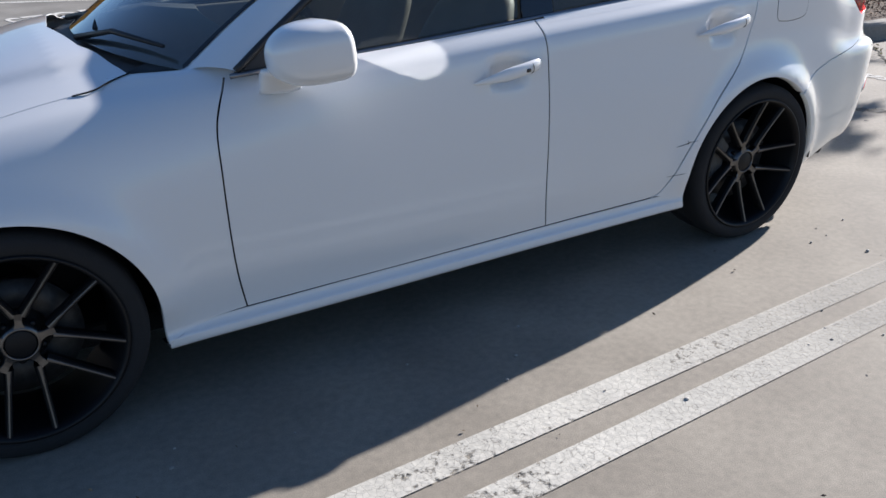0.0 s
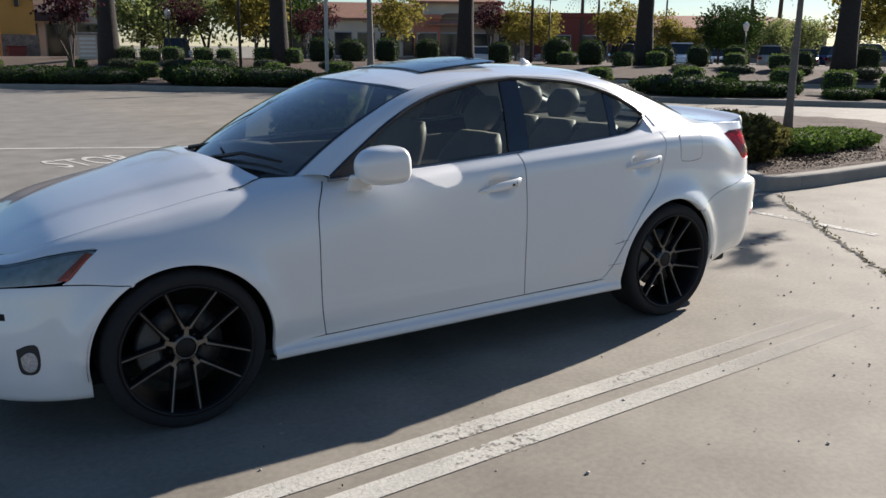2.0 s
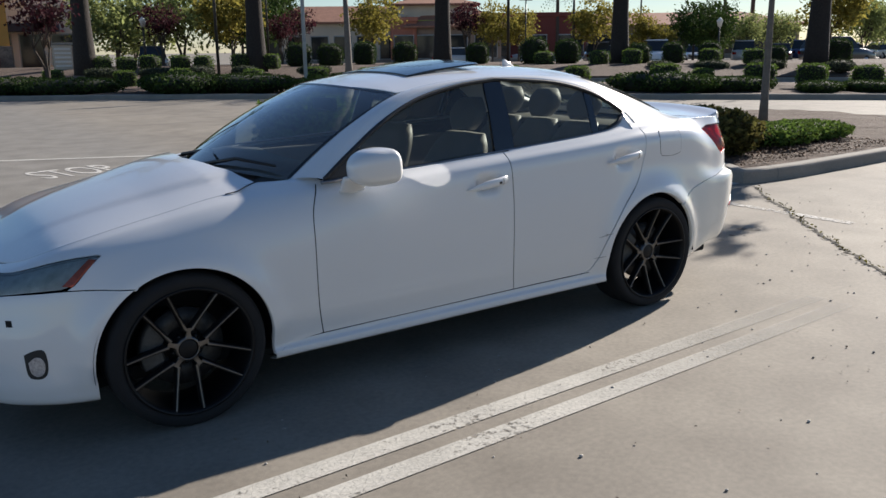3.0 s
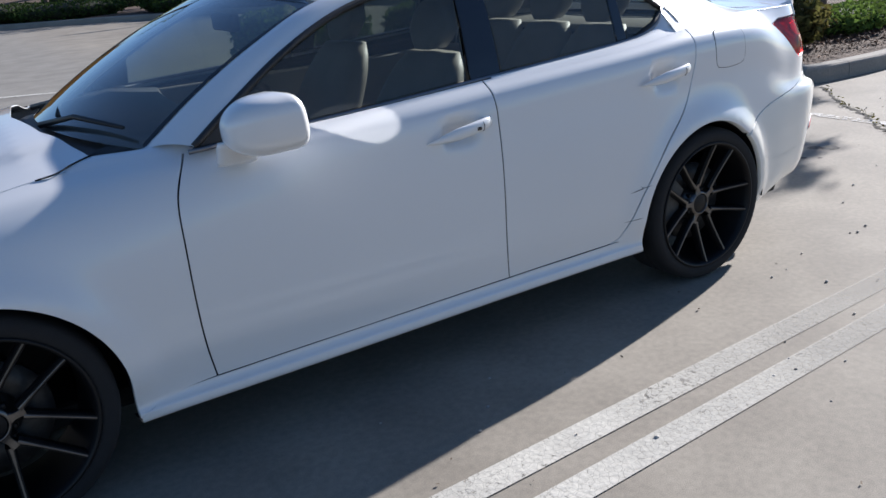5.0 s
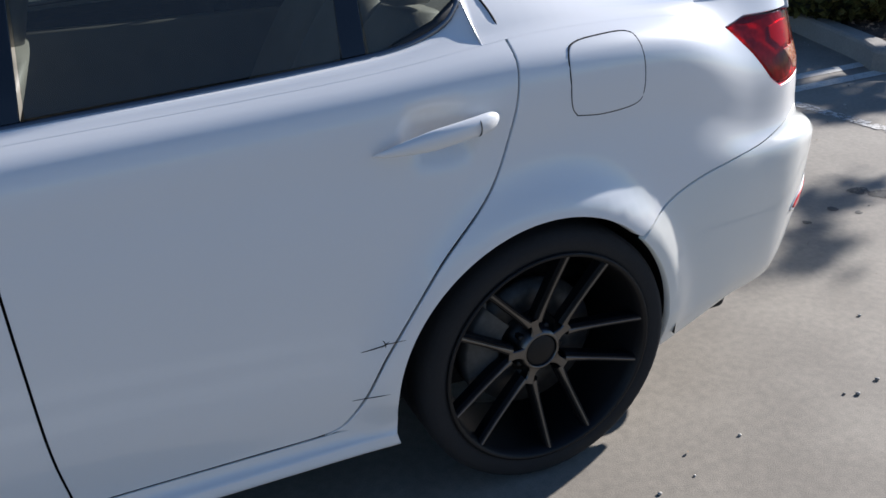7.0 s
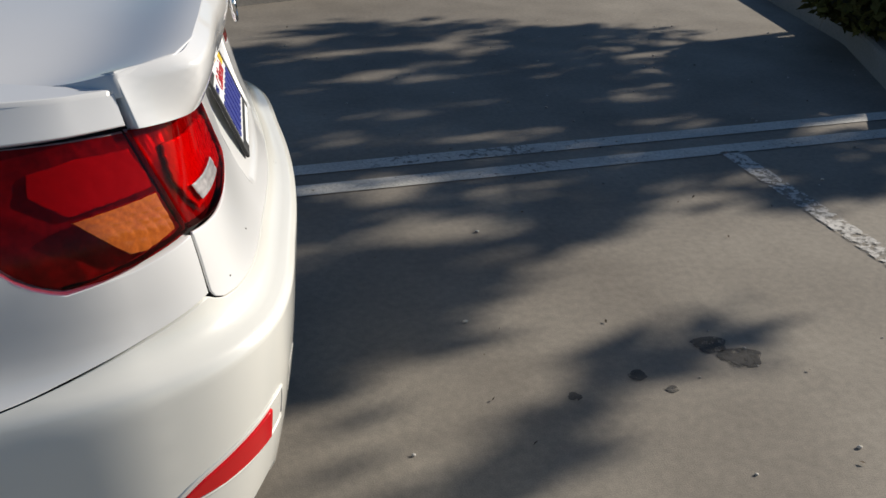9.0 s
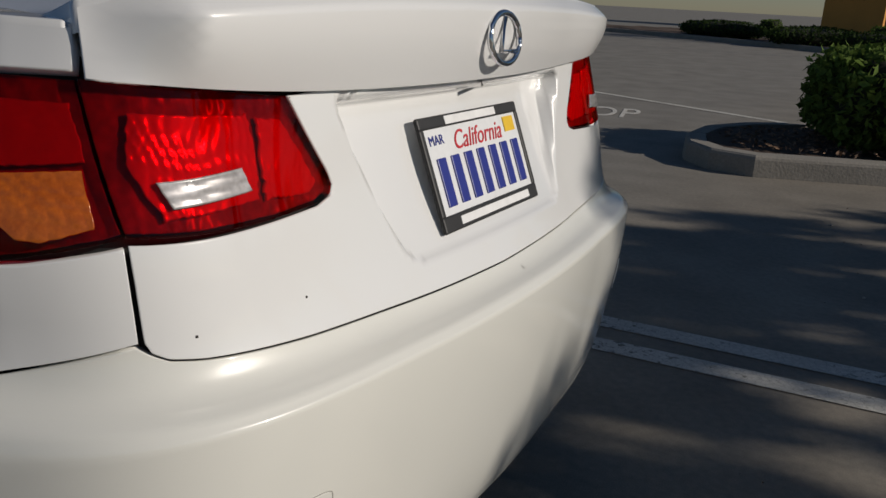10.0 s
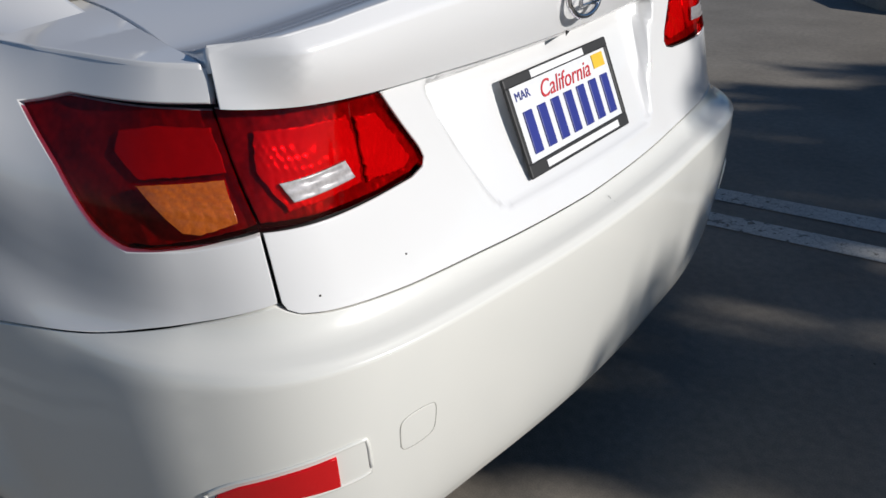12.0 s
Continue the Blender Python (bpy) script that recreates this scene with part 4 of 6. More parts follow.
# ---- wheels ----
def wheel_parts(parent, turn=0.0):
    tyre_prof = [(0.262, 0.105), (0.275, 0.112), (0.300, 0.116), (0.314, 0.108), (0.3225, 0.092), (0.325, 0.06), (0.325, 0.02), (0.322, 0.018), (0.322, 0.012), (0.325, 0.010),
                 (0.325, -0.06), (0.3225, -0.092), (0.314, -0.108), (0.275, -0.112), (0.262, -0.105)]
    tyre = part("tyre", lathe_bm([(r, -o) for r, o in tyre_prof], 72), RUBBER, parent)
    rim_prof = [(0.266, 0.108), (0.268, 0.114), (0.262, 0.116), (0.256, 0.110), (0.250, 0.085), (0.245, 0.02), (0.235, -0.04), (0.240, -0.105)]
    part("rim", lathe_bm([(r, -o) for r, o in rim_prof], 72), ALLOYBLACK, parent)
    hub = [(0.0405, 0.058), (0.041, 0.0655), (0.043, 0.067), (0.048, 0.0655), (0.053, 0.060), (0.058, 0.046), (0.066, 0.03), (0.078, 0.015), (0.08, -0.03)]
    part("hub", lathe_bm([(r, -o) for r, o in hub], 40), MACHINED, parent)
    part("centre_cap", lathe_bm([(1e-4, -0.0640), (0.036, -0.0635), (0.0405, -0.061), (0.0405, -0.05)], 32), ALLOYBLACK, parent)
    for k in range(5):
        mid = radians(turn + 72 * k)
        ahead, across = Vector((math.cos(mid), 0, math.sin(mid))), Vector((-math.sin(mid), 0, math.cos(mid)))
        # the arm's foot on the hub, then two straight blades that part in a V
        foot = []
        for r, w, o in ((0.046, 0.0165, 0.0655), (0.058, 0.0115, 0.0640), (0.070, 0.0105, 0.0640), (0.080, 0.0130, 0.0652), (0.088, 0.0160, 0.0662)):
            c = ahead * r
            foot.append([c + across * q * w - Vector((0, o - d, 0)) for q, d in ((-1, 0.003), (-0.8, 0.0), (0.8, 0.0), (1, 0.003), (0.9, 0.03), (-0.9, 0.03))])
        part("spoke_foot", loft_bm(foot), MACHINED, parent, smooth=False)
        for sgn in (1, -1):
            a0, a1 = mid + sgn * 0.150, mid + sgn * 0.405
            p0, p1 = Vector((math.cos(a0), 0, math.sin(a0))) * 0.080, Vector((math.cos(a1), 0, math.sin(a1))) * 0.2585
            path = [p0.lerp(p1, q) - Vector((0, 0.0650 + 0.040 * q ** 1.3, 0)) for q in (0.0, 0.15, 0.35, 0.6, 0.85, 1.0)]
            for nm, mt, w0, w1, dz, th in (("spoke", ALLOYBLACK, 0.0135, 0.0100, 0.0, 0.036), ("spoke_face", MACHINED, 0.0056, 0.0026, -0.0016, 0.004)):
                rings = []
                for i, p in enumerate(path):
                    d = (path[min(i + 1, 5)] - path[max(i - 1, 0)]).normalized()
                    side_v = d.cross(Vector((0, 1, 0))).normalized()
                    w = w0 + (w1 - w0) * min(1.0, i / 2.0)
                    y = Vector((0, dz, 0))
                    rings.append([p + y - side_v * w * 0.6, p + y + side_v * w * 0.6, p + y + side_v * w + Vector((0, th * 0.25, 0)), p + y + side_v * w * 0.8 + Vector((0, th, 0)),
                                  p + y - side_v * w * 0.8 + Vector((0, th, 0)), p + y - side_v * w + Vector((0, th * 0.25, 0))])
                part(nm, loft_bm(rings), mt, parent, smooth=False)
        a = mid + radians(36)
        nut = lathe_bm([(1e-4, -0.050), (0.007, -0.050), (0.009, -0.046), (0.009, -0.02)], 8)
        bmesh.ops.translate(nut, verts=nut.verts, vec=(0.058 * math.cos(a), 0.0, 0.058 * math.sin(a)))
        part("wheel_nut", nut, ALLOYBLACK, parent)
    part("brake_disc", lathe_bm([(0.08, -0.005), (0.09, -0.012), (0.165, -0.012), (0.165, 0.012), (0.08, 0.012)], 48), mat("worn_disc", (0.05, 0.05, 0.05), 0.5, 0.6, var=0.3, scale=30), parent)
    cal = lathe_bm([(0.10, -0.035), (0.178, -0.035), (0.185, -0.03), (0.185, 0.03), (0.10, 0.03), (0.10, -0.035)], 48)
    kill = [fc for fc in cal.faces if not (2.35 < math.atan2(fc.calc_center_median().z, fc.calc_center_median().x) % (2 * math.pi) < 3.5)]
    bmesh.ops.delete(cal, geom=kill, context="FACES")
    part("brake_caliper", cal, mat("cast_caliper", (0.08, 0.08, 0.078), 0.6, 0.3, var=0.3), parent)


for i, (wx, turn) in enumerate(((-1.365, 84), (1.362, 104))):
    for m in (1, -1):
        w = new("wheel")
        w.parent = car
        w.matrix_world = pose(wx, -m * 0.765, 0.325 + (0.012 if wx < 0 else 0), 0, 0, 0 if m == 1 else 180)
        wheel_parts(w, turn)

# ---- handles, mirrors, small outside parts ----
for m in (1, -1):
    for (hx_, hz_), x0, x1, z0, z1 in ((HANDLES[0], 0.015, 0.272, 0.843, 0.878), (HANDLES[1], 0.962, 1.226, 0.885, 0.920)):
        rings = []
        for k in np.r_[np.linspace(0, 0.86, 15), 0.90, 0.94, 0.97, 0.99, 1.0]:
            x, z = x0 + (x1 - x0) * k, z0 + (z1 - z0) * k + 0.004 * math.sin(k * math.pi)
            wv = 0.0205 * max(0.06, min(1.0, (k / 0.42) ** 0.65, math.sqrt(max(0.0, 1 - max(0.0, (k - 0.86) / 0.145) ** 2))))
            yb = 0.868 + 0.034 * math.sin(math.pi * (0.04 + 0.92 * k)) ** 0.6
            rings.append([Vector((x, -m * (yb + 0.012 * math.cos(t) * (wv / 0.0205)), z + wv * math.sin(t))) for t in np.linspace(0, 2 * math.pi, 12, endpoint=False)])
        hd = part("door_handle", loft_bm(rings), PAINT, car)
        xg = x0 + (x1 - x0) * 0.80
        zg = z0 + (z1 - z0) * 0.80
        part("handle_split", tube_bm([Vector((xg, -m * (0.893 + 0.0165 * math.cos(t)), zg + 0.0175 * math.sin(t))) for t in np.linspace(-1.3, 1.3, 9)], 0.0012, 5), DARK, hd)
        if hx_ < 0.5 and m == 1:
            part("key_button", box_bm(xg - 0.030, -0.9125, zg - 0.010, xg - 0.012, -0.905, zg + 0.002, 0.003), GLOSSBLACK, hd)
    if m == -1:
        break
    # door mirror
    rings = []
    for k in np.r_[0, 0.015, 0.04, 0.08, np.linspace(0.13, 1, 13)]:
        x = -0.662 + 0.172 * k
        grow = 0.10 + 0.90 * math.sqrt(1 - (1 - min(1.0, k / 0.72)) ** 2.2) if k < 0.999 else 0.97
        yc, zc, ry, rz = 0.965 + 0.012 * k, 1.014 + 0.012 * k, 0.090 * grow, 0.080 * grow
        rings.append([Vector((x - k**2 * (0.38 * ry * -math.copysign(abs(math.cos(t)) ** 0.62, math.cos(t)) + 0.11 * rz * math.copysign(abs(math.sin(t)) ** 0.72, math.sin(t))), -m * (yc + ry * math.copysign(abs(math.cos(t)) ** 0.62, math.cos(t)) * (1.0 + 0.12 * math.sin(t))), zc + rz * math.copysign(abs(math.sin(t)) ** 0.72, math.sin(t)))) for t in np.linspace(0, 2 * math.pi, 28, endpoint=False)])
    mirror = part("door_mirror", loft_bm(rings), PAINT, car)
    rim = rings[-1]
    cx = sum((Vector(p) for p in rim), Vector()) / len(rim)
    gl = loft_bm([[cx + (p - cx) * s + Vector((dx, 0, 0)) for p in rim] for s, dx in ((0.93, 0.0015), (0.90, 0.003))])
    part("mirror_glass", gl, mat("mirror_silver", (0.90, 0.91, 0.92), 0.01, 1.0, var=0.0), mirror)
    # added lamp imitates low sun thrown by the mirror glass on to the door
    throw = bpy.data.lights.new("mirror_throw_lamp", "AREA")
    throw.shape, throw.size, throw.size_y, throw.spread = "ELLIPSE", 0.195, 0.140, radians(2.0)
    throw.energy, throw.color = 0.044, sun_data.color
    glint = new("mirror_throw_lamp", throw)
    glint.matrix_world = look(cx + Vector((0.006, 0.012, -0.008)), cx + Vector((0.861, 0.455, -0.285)))
    stalk = loft_bm([[Vector((-0.60 + 0.060 * math.cos(t) + lean, -m * (yy + 0.032 * math.sin(t)), zz)) for t in np.linspace(0, 2 * math.pi, 16, endpoint=False)] for yy, zz, lean in ((0.862, 0.908, 0.0), (0.885, 0.925, -0.005), (0.91, 0.965, -0.01), (0.93, 0.985, -0.01))])
    part("mirror_stalk", stalk, PAINT, mirror)

# wipers
for y0, y1, x1 in ((-0.10, -0.58, -0.82), (0.36, -0.14, -0.93)):
    x0 = -0.985 + 0.15 * abs(y0)
    part("wiper", tube_bm([(x0 - 0.02, y0, 0.985), (x0 + 0.05, (y0 + y1) / 2, 1.030), (x1 - 0.01, y1, 1.012)], [0.012, 0.009, 0.006], 6), PLASTIC, car)

# rear details
plate_m = Matrix.Translation((2.304, 0, 0.850)) @ Euler((0, radians(-20.5), 0)).to_matrix().to_4x4()


def on_plate(bm, name, material, parent, **k):
    bmesh.ops.transform(bm, matrix=plate_m, verts=bm.verts)
    return part(name, bm, material, parent, **k)


plate = on_plate(box_bm(0.0, -0.152, -0.076, 0.006, 0.152, 0.076, 0.002), "number_plate", mat("plate_white", (0.72, 0.73, 0.74), 0.35, var=0.06), car, label="white number plate with blue characters", smooth=False)
fr = on_plate(box_bm(0.001, -0.157, -0.082, 0.0085, 0.157, -0.058, 0.003), "plate_frame", PLASTIC, plate, smooth=False)
on_plate(box_bm(0.001, -0.157, 0.064, 0.0085, 0.157, 0.082, 0.003), "plate_frame", PLASTIC, plate, smooth=False)
for sgn in (-1, 1):
    on_plate(box_bm(0.001, sgn * 0.151 - 0.006, -0.06, 0.0085, sgn * 0.151 + 0.006, 0.066, 0.003), "plate_frame", PLASTIC, plate, smooth=False)
BLUE = mat("plate_blue", (0.02, 0.03, 0.22), 0.4, var=0.1)
for k in range(7):
    y = -0.118 + k * 0.0395
    on_plate(box_bm(0.0055, y - 0.012, -0.048, 0.0085, y + 0.012, 0.022, 0.002), "plate_bar", BLUE, plate, smooth=False)
WHITEINK = mat("white_ink", (0.75, 0.75, 0.75), 0.5, var=0.1)
on_plate(box_bm(0.0080, -0.110, -0.076, 0.0095, 0.120, -0.064), "frame_bar", WHITEINK, plate, smooth=False)
on_plate(box_bm(0.0080, -0.085, 0.067, 0.0095, 0.075, 0.079), "frame_bar", WHITEINK, plate, smooth=False)
on_plate(box_bm(0.0055, 0.098, 0.036, 0.0075, 0.134, 0.060), "sticker", mat("yellow_sticker", (0.75, 0.48, 0.02), 0.5, var=0.1), plate, smooth=False)


def text_on(name, body_text, size, m, material, parent, shear=0.0):
    cu = bpy.data.curves.new(name, "FONT")
    cu.body = body_text
    cu.size = size
    cu.extrude = 0.0006
    cu.align_x, cu.align_y = "CENTER", "CENTER"
    cu.shear = shear
    tmp = bpy.data.objects.new(name, cu)
    scene.collection.objects.link(tmp)
    dg = bpy.context.evaluated_depsgraph_get()
    me = bpy.data.meshes.new_from_object(tmp.evaluated_get(dg))
    bpy.data.objects.remove(tmp)
    me.transform(m)
    me.materials.clear()
    me.materials.append(material)
    ob = new(name, me)
    ob.parent = parent
    return ob


face = Matrix(((0, 0, 1, 0), (1, 0, 0, 0), (0, 1, 0, 0), (0, 0, 0, 1)))
text_on("state_name", "California", 0.040, plate_m @ Matrix.Translation((0.0065, 0.005, 0.041)) @ face, mat("plate_red", (0.5, 0.02, 0.03), 0.4, var=0.1), plate, 0.35)
text_on("month_sticker", "MAR", 0.020, plate_m @ Matrix.Translation((0.0065, -0.117, 0.047)) @ face, BLUE, plate)
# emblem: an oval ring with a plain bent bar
em = Matrix.Translation((2.330, 0, 1.036)) @ Euler((0, radians(-6), 0)).to_matrix().to_4x4()
ringp = [em @ Vector((0.004, 0.048 * math.cos(t), 0.036 * math.sin(t))) for t in np.linspace(0, 2 * math.pi, 41)]
emb = part("emblem", tube_bm(ringp, 0.0048, 8), CHROME, car, "chrome oval emblem")
part("emblem_bar", tube_bm([em @ Vector(p) for p in ((0.004, 0.002, 0.030), (0.005, -0.016, -0.018), (0.005, 0.034, -0.019))], 0.0042, 6), CHROME, emb)

# fog reflectors, tow cap, exhaust tips
for side in (0, 1):
    f = (lambda o: o) if side == 0 else mirrored
    ro = on_rear(smooth_line([(-0.745, 0.49), (-0.725, 0.515), (-0.68, 0.541), (-0.63, 0.555), (-0.596, 0.56), (-0.587, 0.556), (-0.583, 0.525), (-0.581, 0.499), (-0.588, 0.493), (-0.63, 0.486), (-0.7, 0.475), (-0.738, 0.479), (-0.745, 0.49)], 3)[:-1])
    sock = skin("reflector_socket", f(ro), body, BUMPERPAINT, car, step=0.015, lift=0.0008, gap=0.0, flange=0.004)
    r3 = np.stack(body(*f(resample(ro, 0.01)).T), 1)
    part("socket_rim", tube_bm([Vector(p) for p in np.vstack([r3, r3[:1]])], 0.0032, 8), BUMPERPAINT, sock)
    ri = on_rear([(-0.737, 0.491), (-0.72, 0.511), (-0.68, 0.533), (-0.627, 0.548), (-0.622, 0.492), (-0.7, 0.482), (-0.732, 0.483)])
    skin("reflector", f(ri), body, mat("red_reflector", (0.56, 0.006, 0.008), 0.25, var=0.08, scale=20, fine=500, coat=0.8, spec=0.1), sock, step=0.012, lift=0.006, gap=0.0, flange=0.006)
    sgn = -1 if side == 0 else 1
    tipx = 2.272
    prof = [(0.051, 1.95), (0.052, tipx - 0.006), (0.054, tipx - 0.001), (0.053, tipx + 0.001), (0.048, tipx), (0.047, tipx - 0.02)]
    bore = [(0.0468, tipx - 0.019), (0.044, 2.12), (0.001, 2.12)]
    ovals = lambda rows: loft_bm([[Vector((x + 0.016 * math.sin(t) * (1 if x > 2.15 else 0), sgn * 0.592 + 1.15 * r * math.cos(t), 0.310 + r * 0.94 * math.sin(t))) for t in np.linspace(0, 2 * math.pi, 36, endpoint=False)] for r, x in rows], caps=False)
    tip = part("exhaust_tip", ovals(prof), mat("smoked_chrome", (0.30, 0.30, 0.31), 0.22, 1.0, var=0.2, scale=15), car, "dark chrome oval exhaust tip")
    part("bore", ovals(bore), DARK, tip, "sooty inside of the exhaust")
cap_l = smooth_line([(-0.534, 0.513), (-0.536, 0.549), (-0.528, 0.562), (-0.505, 0.566), (-0.48, 0.563), (-0.472, 0.553), (-0.472, 0.518), (-0.48, 0.506), (-0.505, 0.502), (-0.526, 0.504), (-0.534, 0.513)], 4)[:-1]
cap_o = on_rear(cap_l)
c3 = np.stack(body(cap_o[:, 0], cap_o[:, 1]), 1)
part("tow_cap_joint", tube_bm([Vector(p) for p in np.vstack([c3, c3[:1]])], 0.0007, 5), mat("joint_grey", (0.35, 0.34, 0.31), 0.8), car)
skin("tow_cap", cap_o, body, BUMPERPAINT, car, step=0.015, lift=0.0008, gap=0.001, flange=0.006)

# fuel flap
ff = S(smooth_line([(1.430, 0.885), (1.50, 0.878), (1.585, 0.884), (1.610, 0.905), (1.612, 0.96), (1.602, 1.015), (1.58, 1.035), (1.50, 1.036), (1.435, 1.030), (1.412, 1.01), (1.412, 0.95), (1.416, 0.905), (1.430, 0.885)], 4)[:-1])
ring3 = np.stack(body(ff[:, 0], ff[:, 1]), 1) + (0, 0.0014, 0)
part("fuel_flap_joint", tube_bm([Vector(p) for p in np.vstack([ring3, ring3[:1]])], 0.0021, 6), DARK, car)
skin("fuel_flap", ff, body, PAINT, car, step=0.02, lift=0.0015, gap=0.002, flange=0.006)

# fog lamp in the front bumper
for m in (1, -1):
    fo = np.vstack([S(smooth_line([(-1.955, 0.415), (-1.92, 0.432), (-1.888, 0.428), (-1.882, 0.37), (-1.893, 0.328), (-1.925, 0.318), (-1.950, 0.335), (-1.955, 0.415)], 3)[:-1])]) * (m, 1)
    fg = skin("fog_lamp", fo, body, PLASTIC, car, step=0.02, lift=0.002, gap=0.0, flange=0.01)
    fo2 = np.vstack([S(smooth_line([(-1.943, 0.385), (-1.92, 0.405), (-1.898, 0.398), (-1.891, 0.368), (-1.900, 0.338), (-1.92, 0.330), (-1.938, 0.345), (-1.943, 0.385)], 3)[:-1])]) * (m, 1)
    skin("fog_lens", fo2, body, CLEARFACET, fg, step=0.012, lift=0.005, gap=0.0, flange=0.006)
    so = S(np.array([(-1.995, 0.545), (-1.975, 0.545), (-1.975, 0.520), (-1.995, 0.520)])) * (m, 1)
    skin("sensor_hole", so, body, DARK, car, step=0.01, lift=0.001, gap=0, flange=0.003)
# grille
go = np.array([(-0.30, 0.30), (0.30, 0.30), (0.36, 0.62), (-0.36, 0.62)])
skin("grille", go, body, DARK, car, step=0.04, lift=0.002, flange=0.01)

# ---- cabin ----
def seat(x, y, wid, parent):
    sq = lambda cx, hw, hd, cz, lean=0.0: [Vector((cx + hd * math.copysign(abs(math.cos(t)) ** 0.5, math.cos(t)) + lean, y + hw * math.copysign(abs(math.sin(t)) ** 0.5, math.sin(t)), cz)) for t in np.linspace(0, 2 * math.pi, 20, endpoint=False)]
    part("seat_back", loft_bm([sq(x + 0.20 + 0.28 * k, wid * math.sqrt(1.02 - (0.93 * k) ** 5), 0.075 - 0.03 * k**3, 0.50 + 0.56 * k) for k in np.linspace(0, 1, 12)]), CREAM, parent)
    part("headrest", loft_bm([sq(x + 0.47 + 0.05 * k, 0.125 * (math.sin(0.5 + 2.2 * k)), 0.05, 1.075 + 0.17 * k) for k in np.linspace(0, 1, 7)]), CREAM, parent)
    part("seat_cushion", loft_bm([sq(x, wid, 0.26, 0.36), sq(x, wid, 0.27, 0.48), sq(x, wid * 0.9, 0.25, 0.53)]), CREAM, parent)


for y in (-0.37, 0.37):
    st = new("front_seat")
    st.parent = car
    seat(-0.10, y, 0.26, st)
st = new("rear_seat")
st.parent = car
for y in (-0.36, 0.0, 0.36):
    seat(0.78, y, 0.20, st)
part("parcel_shelf", box_bm(1.28, -0.62, 1.02, 1.72, 0.62, 1.05, 0.01), CREAM, car)
dash = [[Vector((x + 0.10 * (abs(y) / 0.7) ** 2, y, z)) for x, z in ((-0.98, 0.94), (-0.70, 0.985), (-0.50, 0.96), (-0.45, 0.86), (-0.48, 0.60), (-0.98, 0.60))] for y in np.linspace(-0.58, 0.58, 9)]
part("dashboard", loft_bm(dash), mat("dash_vinyl", (0.03, 0.032, 0.035), 0.6, var=0.2, scale=40, fine=300, bump=0.1), car)
stw = [Vector((-0.36 + 0.10 * math.sin(t) * 0.4, -0.37 + 0.185 * math.cos(t), 0.86 + 0.175 * math.sin(t))) for t in np.linspace(0, 2 * math.pi, 33)]
part("steering_wheel", tube_bm(stw, 0.016, 8), PLASTIC, car)
part("cabin_mirror", box_bm(-0.30, -0.13, 1.20, -0.27, 0.11, 1.265, 0.01), PLASTIC, car)
for m in (1, -1):
    part("door_trim", box_bm(-0.66, -m * 0.76 - 0.02, 0.40, 1.25, -m * 0.76 + 0.02, 0.93, 0.015), CREAM, car)
part("headliner", loft_bm([[Vector((x, y, roof_z(np.array(x), np.array(y)).item() - 0.035)) for y in np.linspace(-0.52, 0.52, 9)] for x in np.linspace(-0.2, 0.98, 8)], close=False), CREAM, car)

# scratches by the rear door edge and paint chips on the boot lid
def hairline(pts, w, parent, material):
    o = S(np.array(pts))
    p = np.stack(body(o[:, 0], o[:, 1]), 1)
    return part("scratch", tube_bm([Vector(q_) for q_ in p], [w * 0.4] + [w] * (len(p) - 2) + [w * 0.3], 5), material, parent)


SCUFF = mat("bare_scuff", (0.05, 0.045, 0.04), 0.8, var=0.3)
hairline([(0.905, 0.482), (0.93, 0.486), (0.952, 0.492), (0.962, 0.500)], 0.0016, car, SCUFF)
hairline([(0.945, 0.486), (0.955, 0.494), (0.975, 0.497), (0.995, 0.499)], 0.0011, car, SCUFF)
hairline([(0.950, 0.503), (0.955, 0.494), (0.953, 0.486)], 0.0018, car, SCUFF)
hairline([(0.880, 0.366), (0.905, 0.368), (0.935, 0.371), (0.957, 0.373)], 0.0011, car, SCUFF)
for y, z in ((-0.446, 0.768), (-0.584, 0.762)):
    o = on_rear([(y, z)])
    p = Vector(np.stack(body(o[:, 0], o[:, 1]), 1)[0])
    chip = bmesh.new()
    bmesh.ops.create_icosphere(chip, subdivisions=1, radius=0.0018, matrix=Matrix.Translation(p))
    part("paint_chip", chip, SCUFF, car)

# the car stands a little nose-down
car.matrix_world = Matrix.Translation((1.36, 0, 0)) @ Euler((0, radians(-0.40), 0)).to_matrix().to_4x4() @ Matrix.Translation((-1.36, 0, 0))


# ---- ground ----
DIRX = Vector((1.0, 0.0, 0))
DIRY = Vector((0.0, 1.0, 0))


def stripe_pt(a, b):
    """a metres along the stall lines, b across them, from the middle of the car."""
    return DIRX * a + DIRY * b


